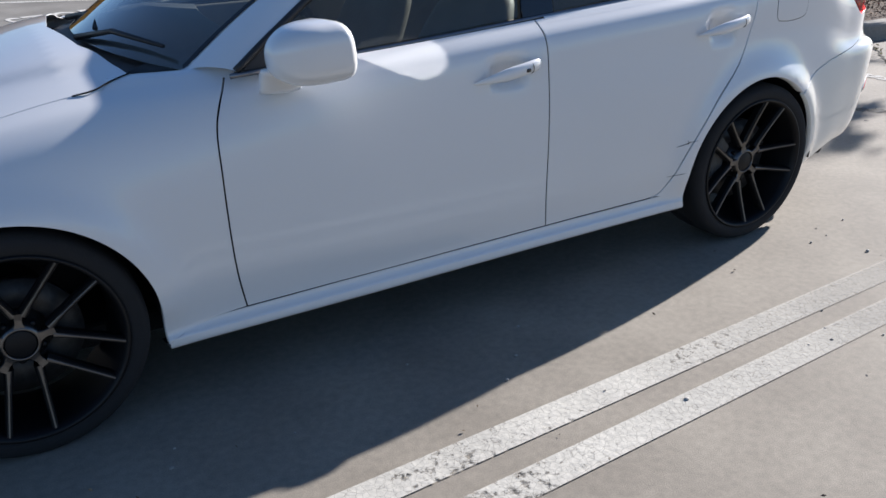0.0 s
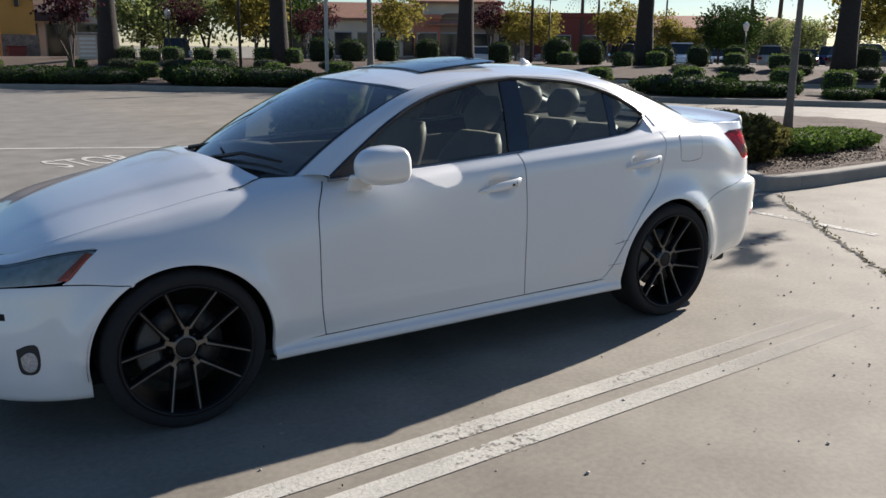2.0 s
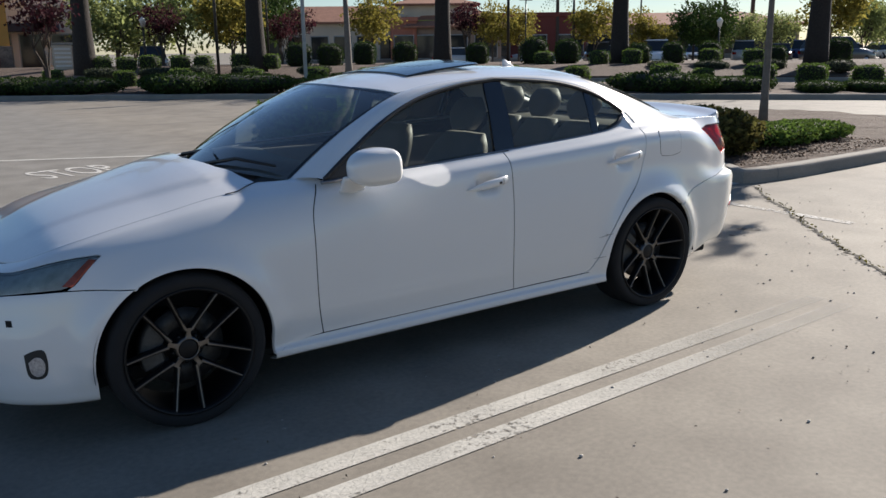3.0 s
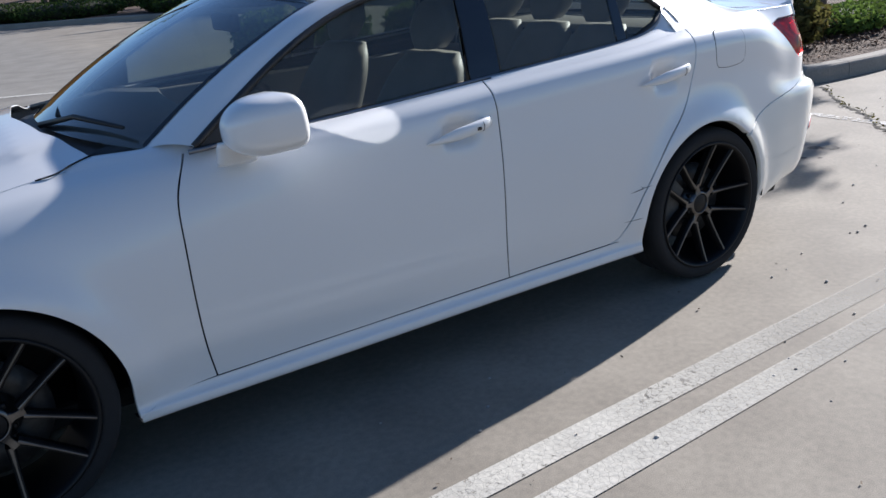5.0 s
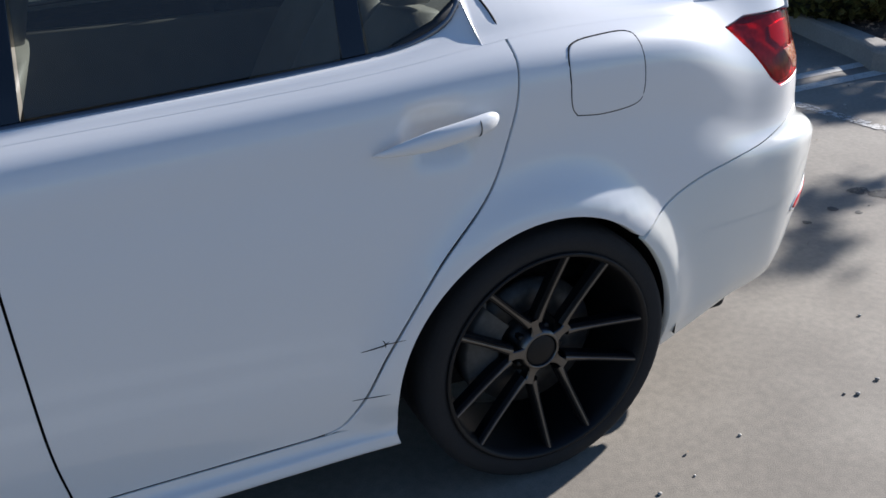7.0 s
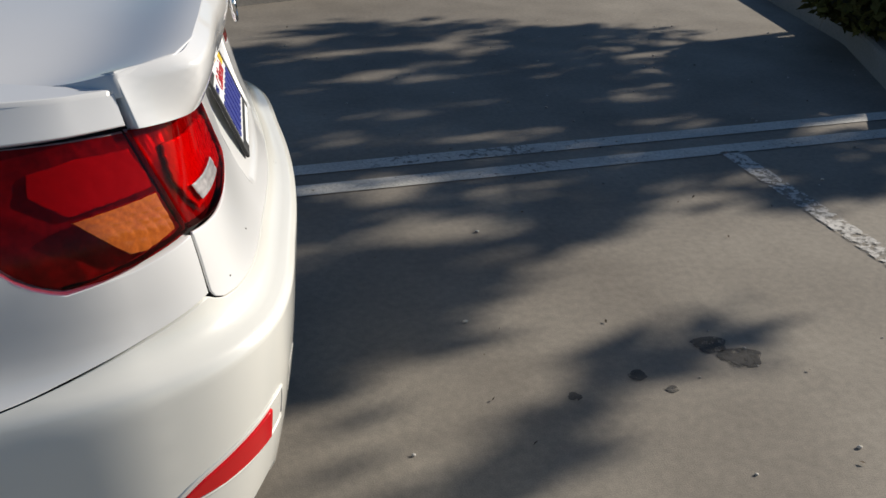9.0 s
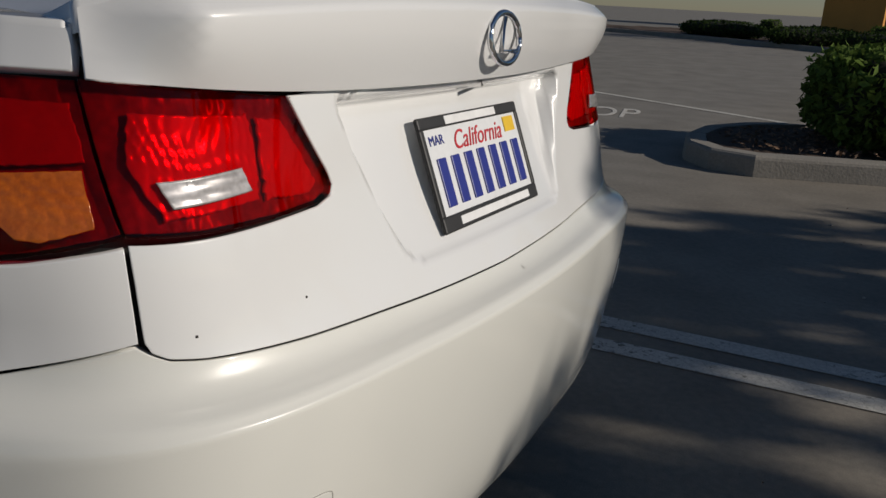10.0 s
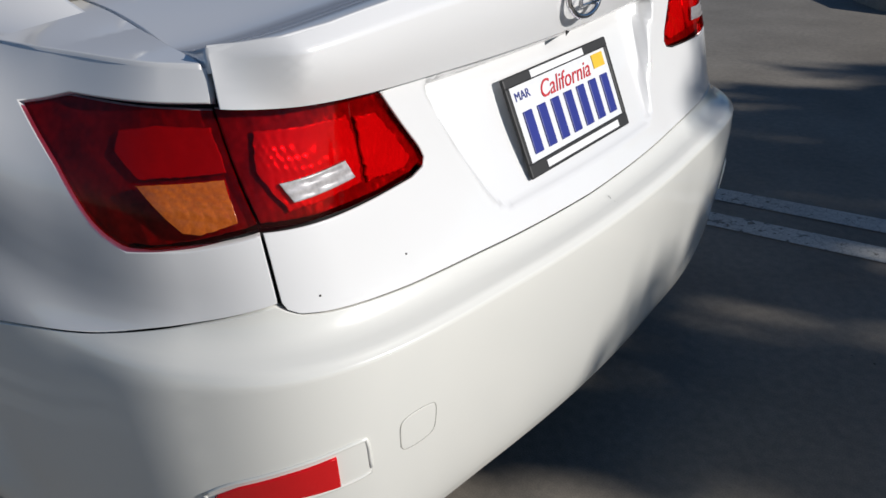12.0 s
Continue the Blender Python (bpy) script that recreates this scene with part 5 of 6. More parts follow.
def asphalt():
    m = bpy.data.materials.new("worn_asphalt")
    m.use_nodes = True
    nt = m.node_tree
    N, L = nt.nodes, nt.links
    b = N["Principled BSDF"]
    b.inputs["Roughness"].default_value = 0.82
    tc = N.new("ShaderNodeTexCoord")

    def tex(scale, detail=6, kind="ShaderNodeTexNoise"):
        n = N.new(kind)
        n.inputs["Scale"].default_value = scale
        if kind == "ShaderNodeTexNoise":
            n.inputs["Detail"].default_value = detail
        L.new(tc.outputs["Object"], n.inputs["Vector"])
        return n

    big, midn, fine, grit = tex(0.35, 4), tex(2.2, 7), tex(38, 4), tex(260, 2)

    def ramp(src, lo, hi, c0, c1):
        r = N.new("ShaderNodeValToRGB")
        r.color_ramp.elements[0].position, r.color_ramp.elements[1].position = lo, hi
        r.color_ramp.elements[0].color, r.color_ramp.elements[1].color = (*c0, 1), (*c1, 1)
        L.new(src, r.inputs[0])
        return r.outputs[0]

    def mixc(a, bb, fac, mode="MULTIPLY"):
        x = N.new("ShaderNodeMix")
        x.data_type = "RGBA"
        x.blend_type = mode
        x.inputs["Factor"].default_value = fac
        L.new(a, x.inputs["A"])
        L.new(bb, x.inputs["B"])
        return x.outputs["Result"]

    base = ramp(big.outputs[0], 0.3, 0.7, (0.184, 0.163, 0.135), (0.250, 0.223, 0.184))
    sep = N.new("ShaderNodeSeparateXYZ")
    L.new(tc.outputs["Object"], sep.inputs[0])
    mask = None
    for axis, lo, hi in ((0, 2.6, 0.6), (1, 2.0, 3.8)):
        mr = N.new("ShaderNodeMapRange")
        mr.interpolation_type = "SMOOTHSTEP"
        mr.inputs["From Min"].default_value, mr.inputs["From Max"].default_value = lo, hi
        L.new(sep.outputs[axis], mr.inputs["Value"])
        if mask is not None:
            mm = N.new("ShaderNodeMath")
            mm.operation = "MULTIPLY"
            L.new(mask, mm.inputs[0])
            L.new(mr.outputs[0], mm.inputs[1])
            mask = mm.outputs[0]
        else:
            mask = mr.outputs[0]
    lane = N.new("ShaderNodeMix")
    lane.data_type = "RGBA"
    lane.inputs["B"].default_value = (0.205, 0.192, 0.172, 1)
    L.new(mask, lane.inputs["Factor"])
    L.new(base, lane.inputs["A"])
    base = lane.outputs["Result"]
    c = mixc(base, ramp(midn.outputs[0], 0.32, 0.68, (0.83, 0.82, 0.80), (1.13, 1.13, 1.11)), 1.0)
    c = mixc(c, ramp(fine.outputs[0], 0.3, 0.7, (0.88, 0.88, 0.88), (1.10, 1.10, 1.10)), 1.0)
    c = mixc(c, ramp(grit.outputs[0], 0.35, 0.65, (0.90, 0.90, 0.90), (1.10, 1.10, 1.10)), 1.0)
    L.new(c, b.inputs["Base Color"])
    bp = N.new("ShaderNodeBump")
    bp.inputs["Strength"].default_value = 0.2
    bp.inputs["Distance"].default_value = 0.004
    L.new(grit.outputs[0], bp.inputs["Height"])
    L.new(bp.outputs[0], b.inputs["Normal"])
    return m


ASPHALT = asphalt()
bm = bmesh.new()
gs = [-400, -120, -60, -30, -15, -8, 0, 8, 15, 30, 60, 120, 400]
vs = [[bm.verts.new((x, y, 0)) for x in gs] for y in gs]
for r in range(len(gs) - 1):
    for c in range(len(gs) - 1):
        bm.faces.new((vs[r][c], vs[r][c + 1], vs[r + 1][c + 1], vs[r + 1][c]))
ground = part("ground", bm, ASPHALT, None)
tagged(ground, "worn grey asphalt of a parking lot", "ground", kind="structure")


def flat_poly(pts, z=0.004):
    bm = bmesh.new()
    bm.faces.new([bm.verts.new((p[0], p[1], z)) for p in pts])
    bmesh.ops.recalc_face_normals(bm, faces=bm.faces)
    for f in bm.faces:
        if f.normal.z < 0:
            f.normal_flip()
    return bm


def line_mark(a0, b0, a1, b1, wid, name="stall_line", label="white painted stall line on asphalt", material=None):
    material = material or WHITEPAINT
    p, q_ = stripe_pt(a0, b0), stripe_pt(a1, b1)
    d = (q_ - p).normalized()
    n = Vector((-d.y, d.x, 0)) * wid / 2
    ob = part(name, flat_poly([p - n, q_ - n, q_ + n, p + n]), material, None, smooth=False)
    return tagged(ob, label, "road marking", "parking lines", "structure")


for c0, sl in ((-1.462, 0.048), (-1.652, 0.052)):
    line_mark(-4.6, c0 - 4.6 * sl, 2.3, c0 + 2.3 * sl, 0.105, material=SCUFFEDPAINT)
for c0, sl in ((1.272, 0.070), (1.478, 0.074)):
    line_mark(-1.6, c0 - 1.6 * sl, 5.9, c0 + 5.9 * sl, 0.105)
line_mark(4.45, 1.55, 4.50, -0.30, 0.10, material=FADEDPAINT)
line_mark(-6.0, 11.6, 4.0, 7.2, 0.12, label="white painted line across the drive lane")


# ---- plants ----
LEAFDARK = mat("leaf_dark_green", (0.022, 0.042, 0.012), 0.75, var=0.35, scale=6, fine=40, per_island=0.45, two=(0.048, 0.078, 0.018))
LEAFGREEN = mat("leaf_green", (0.075, 0.125, 0.025), 0.5, var=0.3, scale=5, fine=40, per_island=0.5, two=(0.13, 0.19, 0.04))
LEAFYELLOW = mat("leaf_yellow_green", (0.15, 0.16, 0.04), 0.55, var=0.3, scale=4, fine=30, per_island=0.4, two=(0.26, 0.21, 0.045))
LEAFPALE = mat("leaf_pale_green", (0.22, 0.25, 0.09), 0.55, var=0.3, scale=4, fine=30, per_island=0.4)
LEAFRED = mat("leaf_purple_red", (0.050, 0.017, 0.022), 0.55, var=0.4, scale=5, fine=40, per_island=0.5)
LEAFBRONZE = mat("leaf_bronze", (0.105, 0.070, 0.028), 0.5, var=0.4, scale=5, fine=40, per_island=0.6, two=(0.10, 0.105, 0.03))
LEAFGREY = mat("leaf_grey_green", (0.060, 0.072, 0.042), 0.8, var=0.35, scale=6, fine=60, per_island=0.4)


def leafy(m, through_):
    """Dull leaves that let some light through."""
    nt = m.node_tree
    b = nt.nodes["Principled BSDF"]
    b.inputs["Specular IOR Level"].default_value = 0.12
    b.inputs["Roughness"].default_value = 0.8
    tl_ = nt.nodes.new("ShaderNodeBsdfTranslucent")
    mx = nt.nodes.new("ShaderNodeMixShader")
    mx.inputs[0].default_value = through_
    nt.links.new(b.inputs["Base Color"].links[0].from_socket, tl_.inputs[0])
    nt.links.new(b.outputs[0], mx.inputs[1])
    nt.links.new(tl_.outputs[0], mx.inputs[2])
    nt.links.new(mx.outputs[0], nt.nodes["Material Output"].inputs[0])


for leaf_m, k in ((LEAFDARK, 0.25), (LEAFGREEN, 0.3), (LEAFYELLOW, 0.5), (LEAFPALE, 0.5), (LEAFRED, 0.45), (LEAFBRONZE, 0.4), (LEAFGREY, 0.25)):
    leafy(leaf_m, k)
BARK = mat("bark_brown", (0.075, 0.058, 0.045), 0.9, var=0.4, scale=10, fine=80, bump=0.6)
BARKGREY = mat("bark_grey", (0.16, 0.14, 0.12), 0.85, var=0.35, scale=9, fine=90, bump=0.5)
BARKDARK = mat("bark_dark", (0.030, 0.024, 0.020), 0.95, var=0.5, scale=12, fine=70, bump=0.9)


def leaves_bm(points, size, up=0.0, long=1.6, seed=0):
    """Small folded leaves at the given points, as vertices and faces."""
    g = np.random.default_rng(seed)
    n = len(points)
    d = g.normal(size=(n, 3)) + (0, 0, up)
    d /= np.linalg.norm(d, axis=1)[:, None]
    a = np.cross(d, g.normal(size=(n, 3)))
    a /= np.linalg.norm(a, axis=1)[:, None]
    b = np.cross(d, a)
    s = size * g.uniform(0.65, 1.35, n)[:, None]
    P = np.asarray(points)
    v = np.stack([P - a * s * long * 0.5, P + b * s * 0.42 + d * s * 0.10, P + a * s * long * 0.5, P - b * s * 0.42 + d * s * 0.10], 1).reshape(-1, 3)
    idx = np.arange(n)[:, None] * 4
    f = np.concatenate([idx + (0, 1, 2), idx + (0, 2, 3)], 1).reshape(-1, 3)
    return v, f


def mesh_part(name, v, f, material, parent, label="", smooth=False):
    me = bpy.data.meshes.new(name)
    me.from_pydata(np.asarray(v).tolist(), [], np.asarray(f).tolist())
    me.materials.append(material)
    if smooth:
        me.shade_smooth()
    ob = new(name, me)
    ob.parent = parent
    if label:
        tagged(ob, label)
    return ob


def hedge_block(name, label, sx, sy, sz, leaf, material, seed, n, cat="shrub", rounding=4.0, group=""):
    """A clipped shrub: a solid core coloured as inner shade, leaves over a rounded block."""
    h = thing(name, label, cat, group)
    g = np.random.default_rng(seed)
    u = g.normal(size=(n, 3))
    u /= np.linalg.norm(u, axis=1)[:, None]
    r = (np.abs(u) ** rounding).sum(1) ** (-1 / rounding)
    lump = 1 + 0.06 * np.sin(u[:, 0] * 7 + seed) * np.cos(u[:, 1] * 6) + g.normal(size=n) * 0.03
    p = u * (r * lump * g.uniform(0.86, 1.02, n))[:, None] * (sx / 2, sy / 2, sz / 2) + (0, 0, sz / 2 + 0.02)
    p = p[p[:, 2] > 0.02]
    v, f = leaves_bm(p, leaf, 0.3, seed=seed + 1)
    mesh_part("foliage", v, f, material, h)
    # solid body, near black in place of the shade between leaves
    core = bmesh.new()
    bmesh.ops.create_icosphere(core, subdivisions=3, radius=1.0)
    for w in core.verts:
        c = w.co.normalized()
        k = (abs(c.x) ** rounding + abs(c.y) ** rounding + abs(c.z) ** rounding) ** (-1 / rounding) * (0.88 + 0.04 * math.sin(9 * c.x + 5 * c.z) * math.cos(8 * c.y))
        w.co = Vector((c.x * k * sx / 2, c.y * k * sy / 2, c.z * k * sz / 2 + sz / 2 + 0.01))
    part("twig_core", core, mat("inner_shade", (0.018, 0.022, 0.010), 0.95, var=0.4, scale=20), h)
    return h


def tree(name, label, trunk_h, trunk_r, crown, leaf, n, material, bark, seed, stems=1, group="", limbs=7, clump=0.35, centres=0, off=(0.0, 0.0), tall=0.6):
    """Trunk, forked limbs and a crown of leaf clumps. crown: (radius x, y, z, centre height)."""
    t = thing(name, label, "tree", group)
    g = np.random.default_rng(seed)
    rx, ry, rz, cz = crown
    tips = []
    for s in range(stems):
        lean = g.normal(size=2) * (0.05 if stems == 1 else 0.35)
        pts = [Vector((lean[0] * k * k * trunk_h * 0.3, lean[1] * k * k * trunk_h * 0.3, trunk_h * k)) for k in np.linspace(0, 1, 6)]
        rr = [trunk_r * (1.25 - 0.25 * min(1, k * 5)) * (1 - 0.4 * k) for k in np.linspace(0, 1, 6)]
        part("trunk", tube_bm(pts, rr, 10), bark, t)
        top_p = pts[-1]
        for l in range(limbs):
            u = g.normal(size=3)
            u /= np.linalg.norm(u)
            u[2] = abs(u[2]) * 0.8 + 0.05
            tip = Vector((u[0] * rx * 0.8 + off[0], u[1] * ry * 0.8 + off[1], cz + u[2] * rz * 0.75 - rz * 0.2))
            midp = top_p.lerp(tip, 0.5) + Vector((g.normal() * 0.08, g.normal() * 0.08, 0.12)) * rx
            seg = [top_p, top_p.lerp(midp, 0.5) + Vector((0, 0, 0.03 * rz)), midp, midp.lerp(tip, 0.5), tip]
            part("limb", tube_bm(seg, [rr[-1] * q for q in (0.75, 0.55, 0.42, 0.28, 0.12)], 6), bark, t)
            tips += [tip, midp.lerp(tip, 0.5), midp]
    nc = centres or max(24, n // 45)
    u = g.normal(size=(nc, 3))
    u /= np.linalg.norm(u, axis=1)[:, None]
    cen = u * (g.uniform(0.25, 1.0, nc) ** 0.5)[:, None] * (rx, ry, rz) + (off[0], off[1], cz)
    cen = np.vstack([cen, np.array([tuple(q) for q in tips])])
    k = g.integers(0, len(cen), n)
    p = cen[k] + g.normal(size=(n, 3)) * clump * np.array((rx, ry, rz)).mean() * 0.55 * (1, 1, tall)
    v, f = leaves_bm(p, leaf, 0.2, seed=seed + 3)
    mesh_part("crown", v, f, material, t)
    return t


def place(ob, x, y, z=0.0, rz=0.0, s=1.0):
    ob.matrix_world = pose(x, y, z, 0, 0, rz) @ Matrix.Scale(s, 4)
    return ob


def copies(ob, rows):
    """Rows of x, y, z and size: the first places the thing itself, the rest copies of it."""
    for k, row in enumerate(rows[1:]):
        s = row[3] if len(row) > 3 else 1.0
        ob.scale = (s, s, s * (0.94 + 0.12 * ((k * 37) % 10) / 10))
        copy_thing(ob, pose(row[0], row[1], row[2], 0, 0, (k * 47) % 360))
    ob.scale = (1, 1, 1)
    place(ob, rows[0][0], rows[0][1], rows[0][2], 0, rows[0][3] if len(rows[0]) > 3 else 1.0)


# ---- kerbs and planting beds ----
def kerb_run(name, pts, label, piece=3.0, h=0.15, wid=0.16):
    """Kerb stones along a line, the bed on the left-hand side of it."""
    k = tagged(new(name), label, "kerb", kind="structure")
    line = resample(pts, 0.12, closed=False)
    d = np.gradient(line, axis=0)
    d /= np.linalg.norm(d, axis=1)[:, None]
    nrm = np.stack([-d[:, 1], d[:, 0]], 1)
    dist = np.r_[0, np.cumsum(np.linalg.norm(np.diff(line, axis=0), axis=1))]
    prof = [(0.0, 0.0), (0.008, h - 0.03), (0.016, h - 0.012), (0.035, h), (wid, h), (wid, 0.0)]
    n = max(1, round(dist[-1] / piece))
    for i in range(n):
        a, b = dist[-1] * i / n + 0.004, dist[-1] * (i + 1) / n - 0.004
        ss = np.unique(np.r_[a, dist[(dist > a) & (dist < b)], b])
        rings = []
        for s in ss:
            p = np.array([np.interp(s, dist, line[:, c]) for c in (0, 1)])
            m = np.array([np.interp(s, dist, nrm[:, c]) for c in (0, 1)])
            rings.append([Vector((*(p + m * o), z)) for o, z in prof])
        part("kerb_stone", loft_bm(rings), CONCRETE, k, smooth=False)
    return k


def bed_sheet(name, outline, z, label, material=MULCH, bumpy=0.02, step=0.25):
    ob = skin(name, np.array(outline, float), lambda x, y: (x, y, z + bumpy * (np.sin(x * 3.1) * np.cos(y * 2.7) + 0.5 * np.sin(x * 9 + y * 7))), material, None, step=step, gap=0.0, flange=0.05)
    return tagged(ob, label, "planting bed", kind="structure")


def chips(name, outline, n, size, material, seed, z=0.15, label="loose bark chips on the bed"):
    g = np.random.default_rng(seed)
    o = np.array(outline, float)
    q = g.uniform(o.min(0), o.max(0), (n * 3, 2))
    q = q[inside(q, o)][:n]
    v, f = leaves_bm(np.c_[q, z + g.uniform(0.0, 0.02, len(q))], size, 2.5, 2.2, seed)
    return tagged(mesh_part(name, v, f, material, None), label, "mulch", kind="stuff")


CHIP = mat("bark_chip", (0.17, 0.105, 0.065), 0.9, var=0.4, scale=20, fine=100, per_island=0.6)
# bed behind the car
kerb_run("kerb_rear_bed", [(6.92, 6.45), (6.70, 5.2), (6.30, 3.3), (5.75, 2.05), (5.55, 1.74), (5.57, 1.58), (5.75, 1.50), (6.5, 1.47), (8.0, 1.54), (11.0, 1.72), (14.5, 1.95)], "weathered concrete kerb round a planting bed")
bed_sheet("rear_bed", [(5.60, 1.62), (7.0, 1.58), (9.0, 1.68), (14.0, 2.02), (14.0, 7.2), (9.5, 7.0), (7.0, 6.4), (6.86, 5.2), (6.45, 3.3), (5.90, 2.05)], 0.125, "bark mulch bed with shrubs and a young tree")
chips("bark_chips", [(5.85, 1.78), (9.5, 1.85), (9.5, 3.2), (6.6, 3.4)], 2600, 0.020, CHIP, 3)
# finger bed on the other side of the stalls
kerb_run("kerb_finger_bed", [(9.5, 9.7), (5.0, 8.4), (2.9, 7.65), (2.0, 7.2), (1.52, 6.75), (1.28, 6.2), (1.27, 5.65), (1.38, 5.22), (1.62, 4.96), (1.95, 4.89), (2.4, 5.08), (3.6, 5.58), (5.5, 6.25), (6.92, 6.66)], "pale concrete kerb with a rounded end")
bed_sheet("finger_bed", [(1.72, 5.10), (1.95, 5.05), (2.34, 5.24), (3.54, 5.74), (5.45, 6.41), (7.0, 6.85), (9.0, 7.2), (9.4, 9.5), (5.06, 8.25), (2.97, 7.5), (2.1, 7.05), (1.66, 6.65), (1.44, 6.15), (1.43, 5.68), (1.53, 5.32)], 0.125, "bark mulch bed inside the kerb")
chips("bark_chips", [(1.8, 5.2), (2.4, 5.35), (3.6, 5.85), (5.5, 6.5), (5.5, 8.2), (3.0, 7.4), (1.6, 6.3), (1.5, 5.6)], 3200, 0.022, CHIP, 5)
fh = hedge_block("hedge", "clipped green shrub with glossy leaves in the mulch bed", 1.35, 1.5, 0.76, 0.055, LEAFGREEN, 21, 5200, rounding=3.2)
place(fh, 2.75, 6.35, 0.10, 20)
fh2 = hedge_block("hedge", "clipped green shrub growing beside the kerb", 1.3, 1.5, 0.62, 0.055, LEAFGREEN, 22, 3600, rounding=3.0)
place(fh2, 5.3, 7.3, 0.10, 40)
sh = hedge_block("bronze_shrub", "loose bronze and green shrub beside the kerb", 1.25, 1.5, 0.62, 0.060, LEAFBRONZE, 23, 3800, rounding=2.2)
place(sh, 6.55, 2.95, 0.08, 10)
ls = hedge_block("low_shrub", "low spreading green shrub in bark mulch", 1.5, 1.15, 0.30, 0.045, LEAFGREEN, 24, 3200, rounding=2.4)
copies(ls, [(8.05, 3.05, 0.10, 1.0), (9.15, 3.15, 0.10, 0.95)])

# the young tree that shades the rear of the car
shade = tree("shade_tree", "young street tree with a forked grey trunk and open crown", 2.55, 0.070, (2.55, 1.95, 0.75, 3.80), 0.09, 9200, LEAFGREEN, BARKGREY, 31, limbs=10, clump=0.080, centres=120, off=(0.06, -1.28), tall=1.2)
place(shade, 10.2, 4.60, 0.12, 60)

# ---- drive lane, far planted strip, berm ----
FAR = [(-14.0, 35.0), (-6.0, 31.4), (0.85, 26.7), (4.5, 24.2), (8.2, 20.8), (11.8, 17.0), (15.6, 13.0), (19.9, 8.2), (25.0, 2.0), (33.0, -8.0)]
OUT = (0.72, 0.69)


def off_far(d, pts=FAR):
    return [(x + d * OUT[0], y + d * OUT[1]) for x, y in pts]


kerb_run("kerb_far_strip", FAR, "long concrete kerb of a planted strip", piece=6.0)
bed_sheet("far_strip", off_far(0.2) + off_far(8.0, FAR[::-1]), 0.13, "bark and soil of a planted strip between drive lanes", bumpy=0.03, step=0.6)
kerb_run("kerb_berm", off_far(12.2), "concrete kerb along a raised planting strip", piece=6.0)
berm = skin("berm", np.array(off_far(12.4) + off_far(26, FAR[::-1])), lambda x, y: (x, y, 0.12 + 0.5 * np.clip(((x - 0.85) * 0.72 + (y - 26.7) * 0.69 - 12.4) / 5.0, 0, 1)), MULCH, None, step=0.8, gap=0, flange=0.2)
tagged(berm, "raised planting strip with mulch", "planting bed", kind="structure")

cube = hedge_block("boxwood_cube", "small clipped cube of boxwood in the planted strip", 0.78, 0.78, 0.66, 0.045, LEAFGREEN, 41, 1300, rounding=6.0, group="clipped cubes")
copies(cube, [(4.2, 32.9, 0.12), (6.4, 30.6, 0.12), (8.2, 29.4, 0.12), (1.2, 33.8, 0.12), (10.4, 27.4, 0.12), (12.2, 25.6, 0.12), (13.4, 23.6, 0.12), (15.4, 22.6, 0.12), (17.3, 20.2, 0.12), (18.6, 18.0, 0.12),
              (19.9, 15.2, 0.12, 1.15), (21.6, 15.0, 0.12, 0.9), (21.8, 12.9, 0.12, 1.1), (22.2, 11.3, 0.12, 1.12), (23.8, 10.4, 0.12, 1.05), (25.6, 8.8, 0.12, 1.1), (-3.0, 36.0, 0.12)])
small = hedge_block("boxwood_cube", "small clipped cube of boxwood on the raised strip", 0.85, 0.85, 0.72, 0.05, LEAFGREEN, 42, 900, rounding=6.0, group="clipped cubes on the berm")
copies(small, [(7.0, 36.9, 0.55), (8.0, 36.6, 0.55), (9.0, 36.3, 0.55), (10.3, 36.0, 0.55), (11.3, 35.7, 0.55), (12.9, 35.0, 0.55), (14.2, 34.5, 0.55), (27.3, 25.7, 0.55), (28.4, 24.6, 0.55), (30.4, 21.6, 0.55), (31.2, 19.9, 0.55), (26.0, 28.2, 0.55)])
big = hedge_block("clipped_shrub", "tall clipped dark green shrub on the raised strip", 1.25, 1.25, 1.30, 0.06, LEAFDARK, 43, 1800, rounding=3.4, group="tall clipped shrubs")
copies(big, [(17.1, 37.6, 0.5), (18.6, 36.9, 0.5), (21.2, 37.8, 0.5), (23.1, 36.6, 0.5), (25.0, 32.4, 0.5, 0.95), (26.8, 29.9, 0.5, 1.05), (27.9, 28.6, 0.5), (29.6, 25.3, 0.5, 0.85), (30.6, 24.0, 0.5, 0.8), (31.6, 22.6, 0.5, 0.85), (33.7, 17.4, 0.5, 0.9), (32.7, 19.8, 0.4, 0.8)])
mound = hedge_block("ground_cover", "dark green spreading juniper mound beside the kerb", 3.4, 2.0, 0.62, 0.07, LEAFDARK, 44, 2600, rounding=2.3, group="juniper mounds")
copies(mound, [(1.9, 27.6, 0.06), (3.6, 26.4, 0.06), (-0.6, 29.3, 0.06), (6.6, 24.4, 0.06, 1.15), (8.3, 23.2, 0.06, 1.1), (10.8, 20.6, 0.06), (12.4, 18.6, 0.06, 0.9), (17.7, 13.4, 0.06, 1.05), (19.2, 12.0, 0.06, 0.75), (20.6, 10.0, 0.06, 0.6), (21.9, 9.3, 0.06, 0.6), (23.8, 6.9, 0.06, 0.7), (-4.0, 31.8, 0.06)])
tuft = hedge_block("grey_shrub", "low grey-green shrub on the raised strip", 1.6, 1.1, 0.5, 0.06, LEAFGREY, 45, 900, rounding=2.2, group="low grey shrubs")
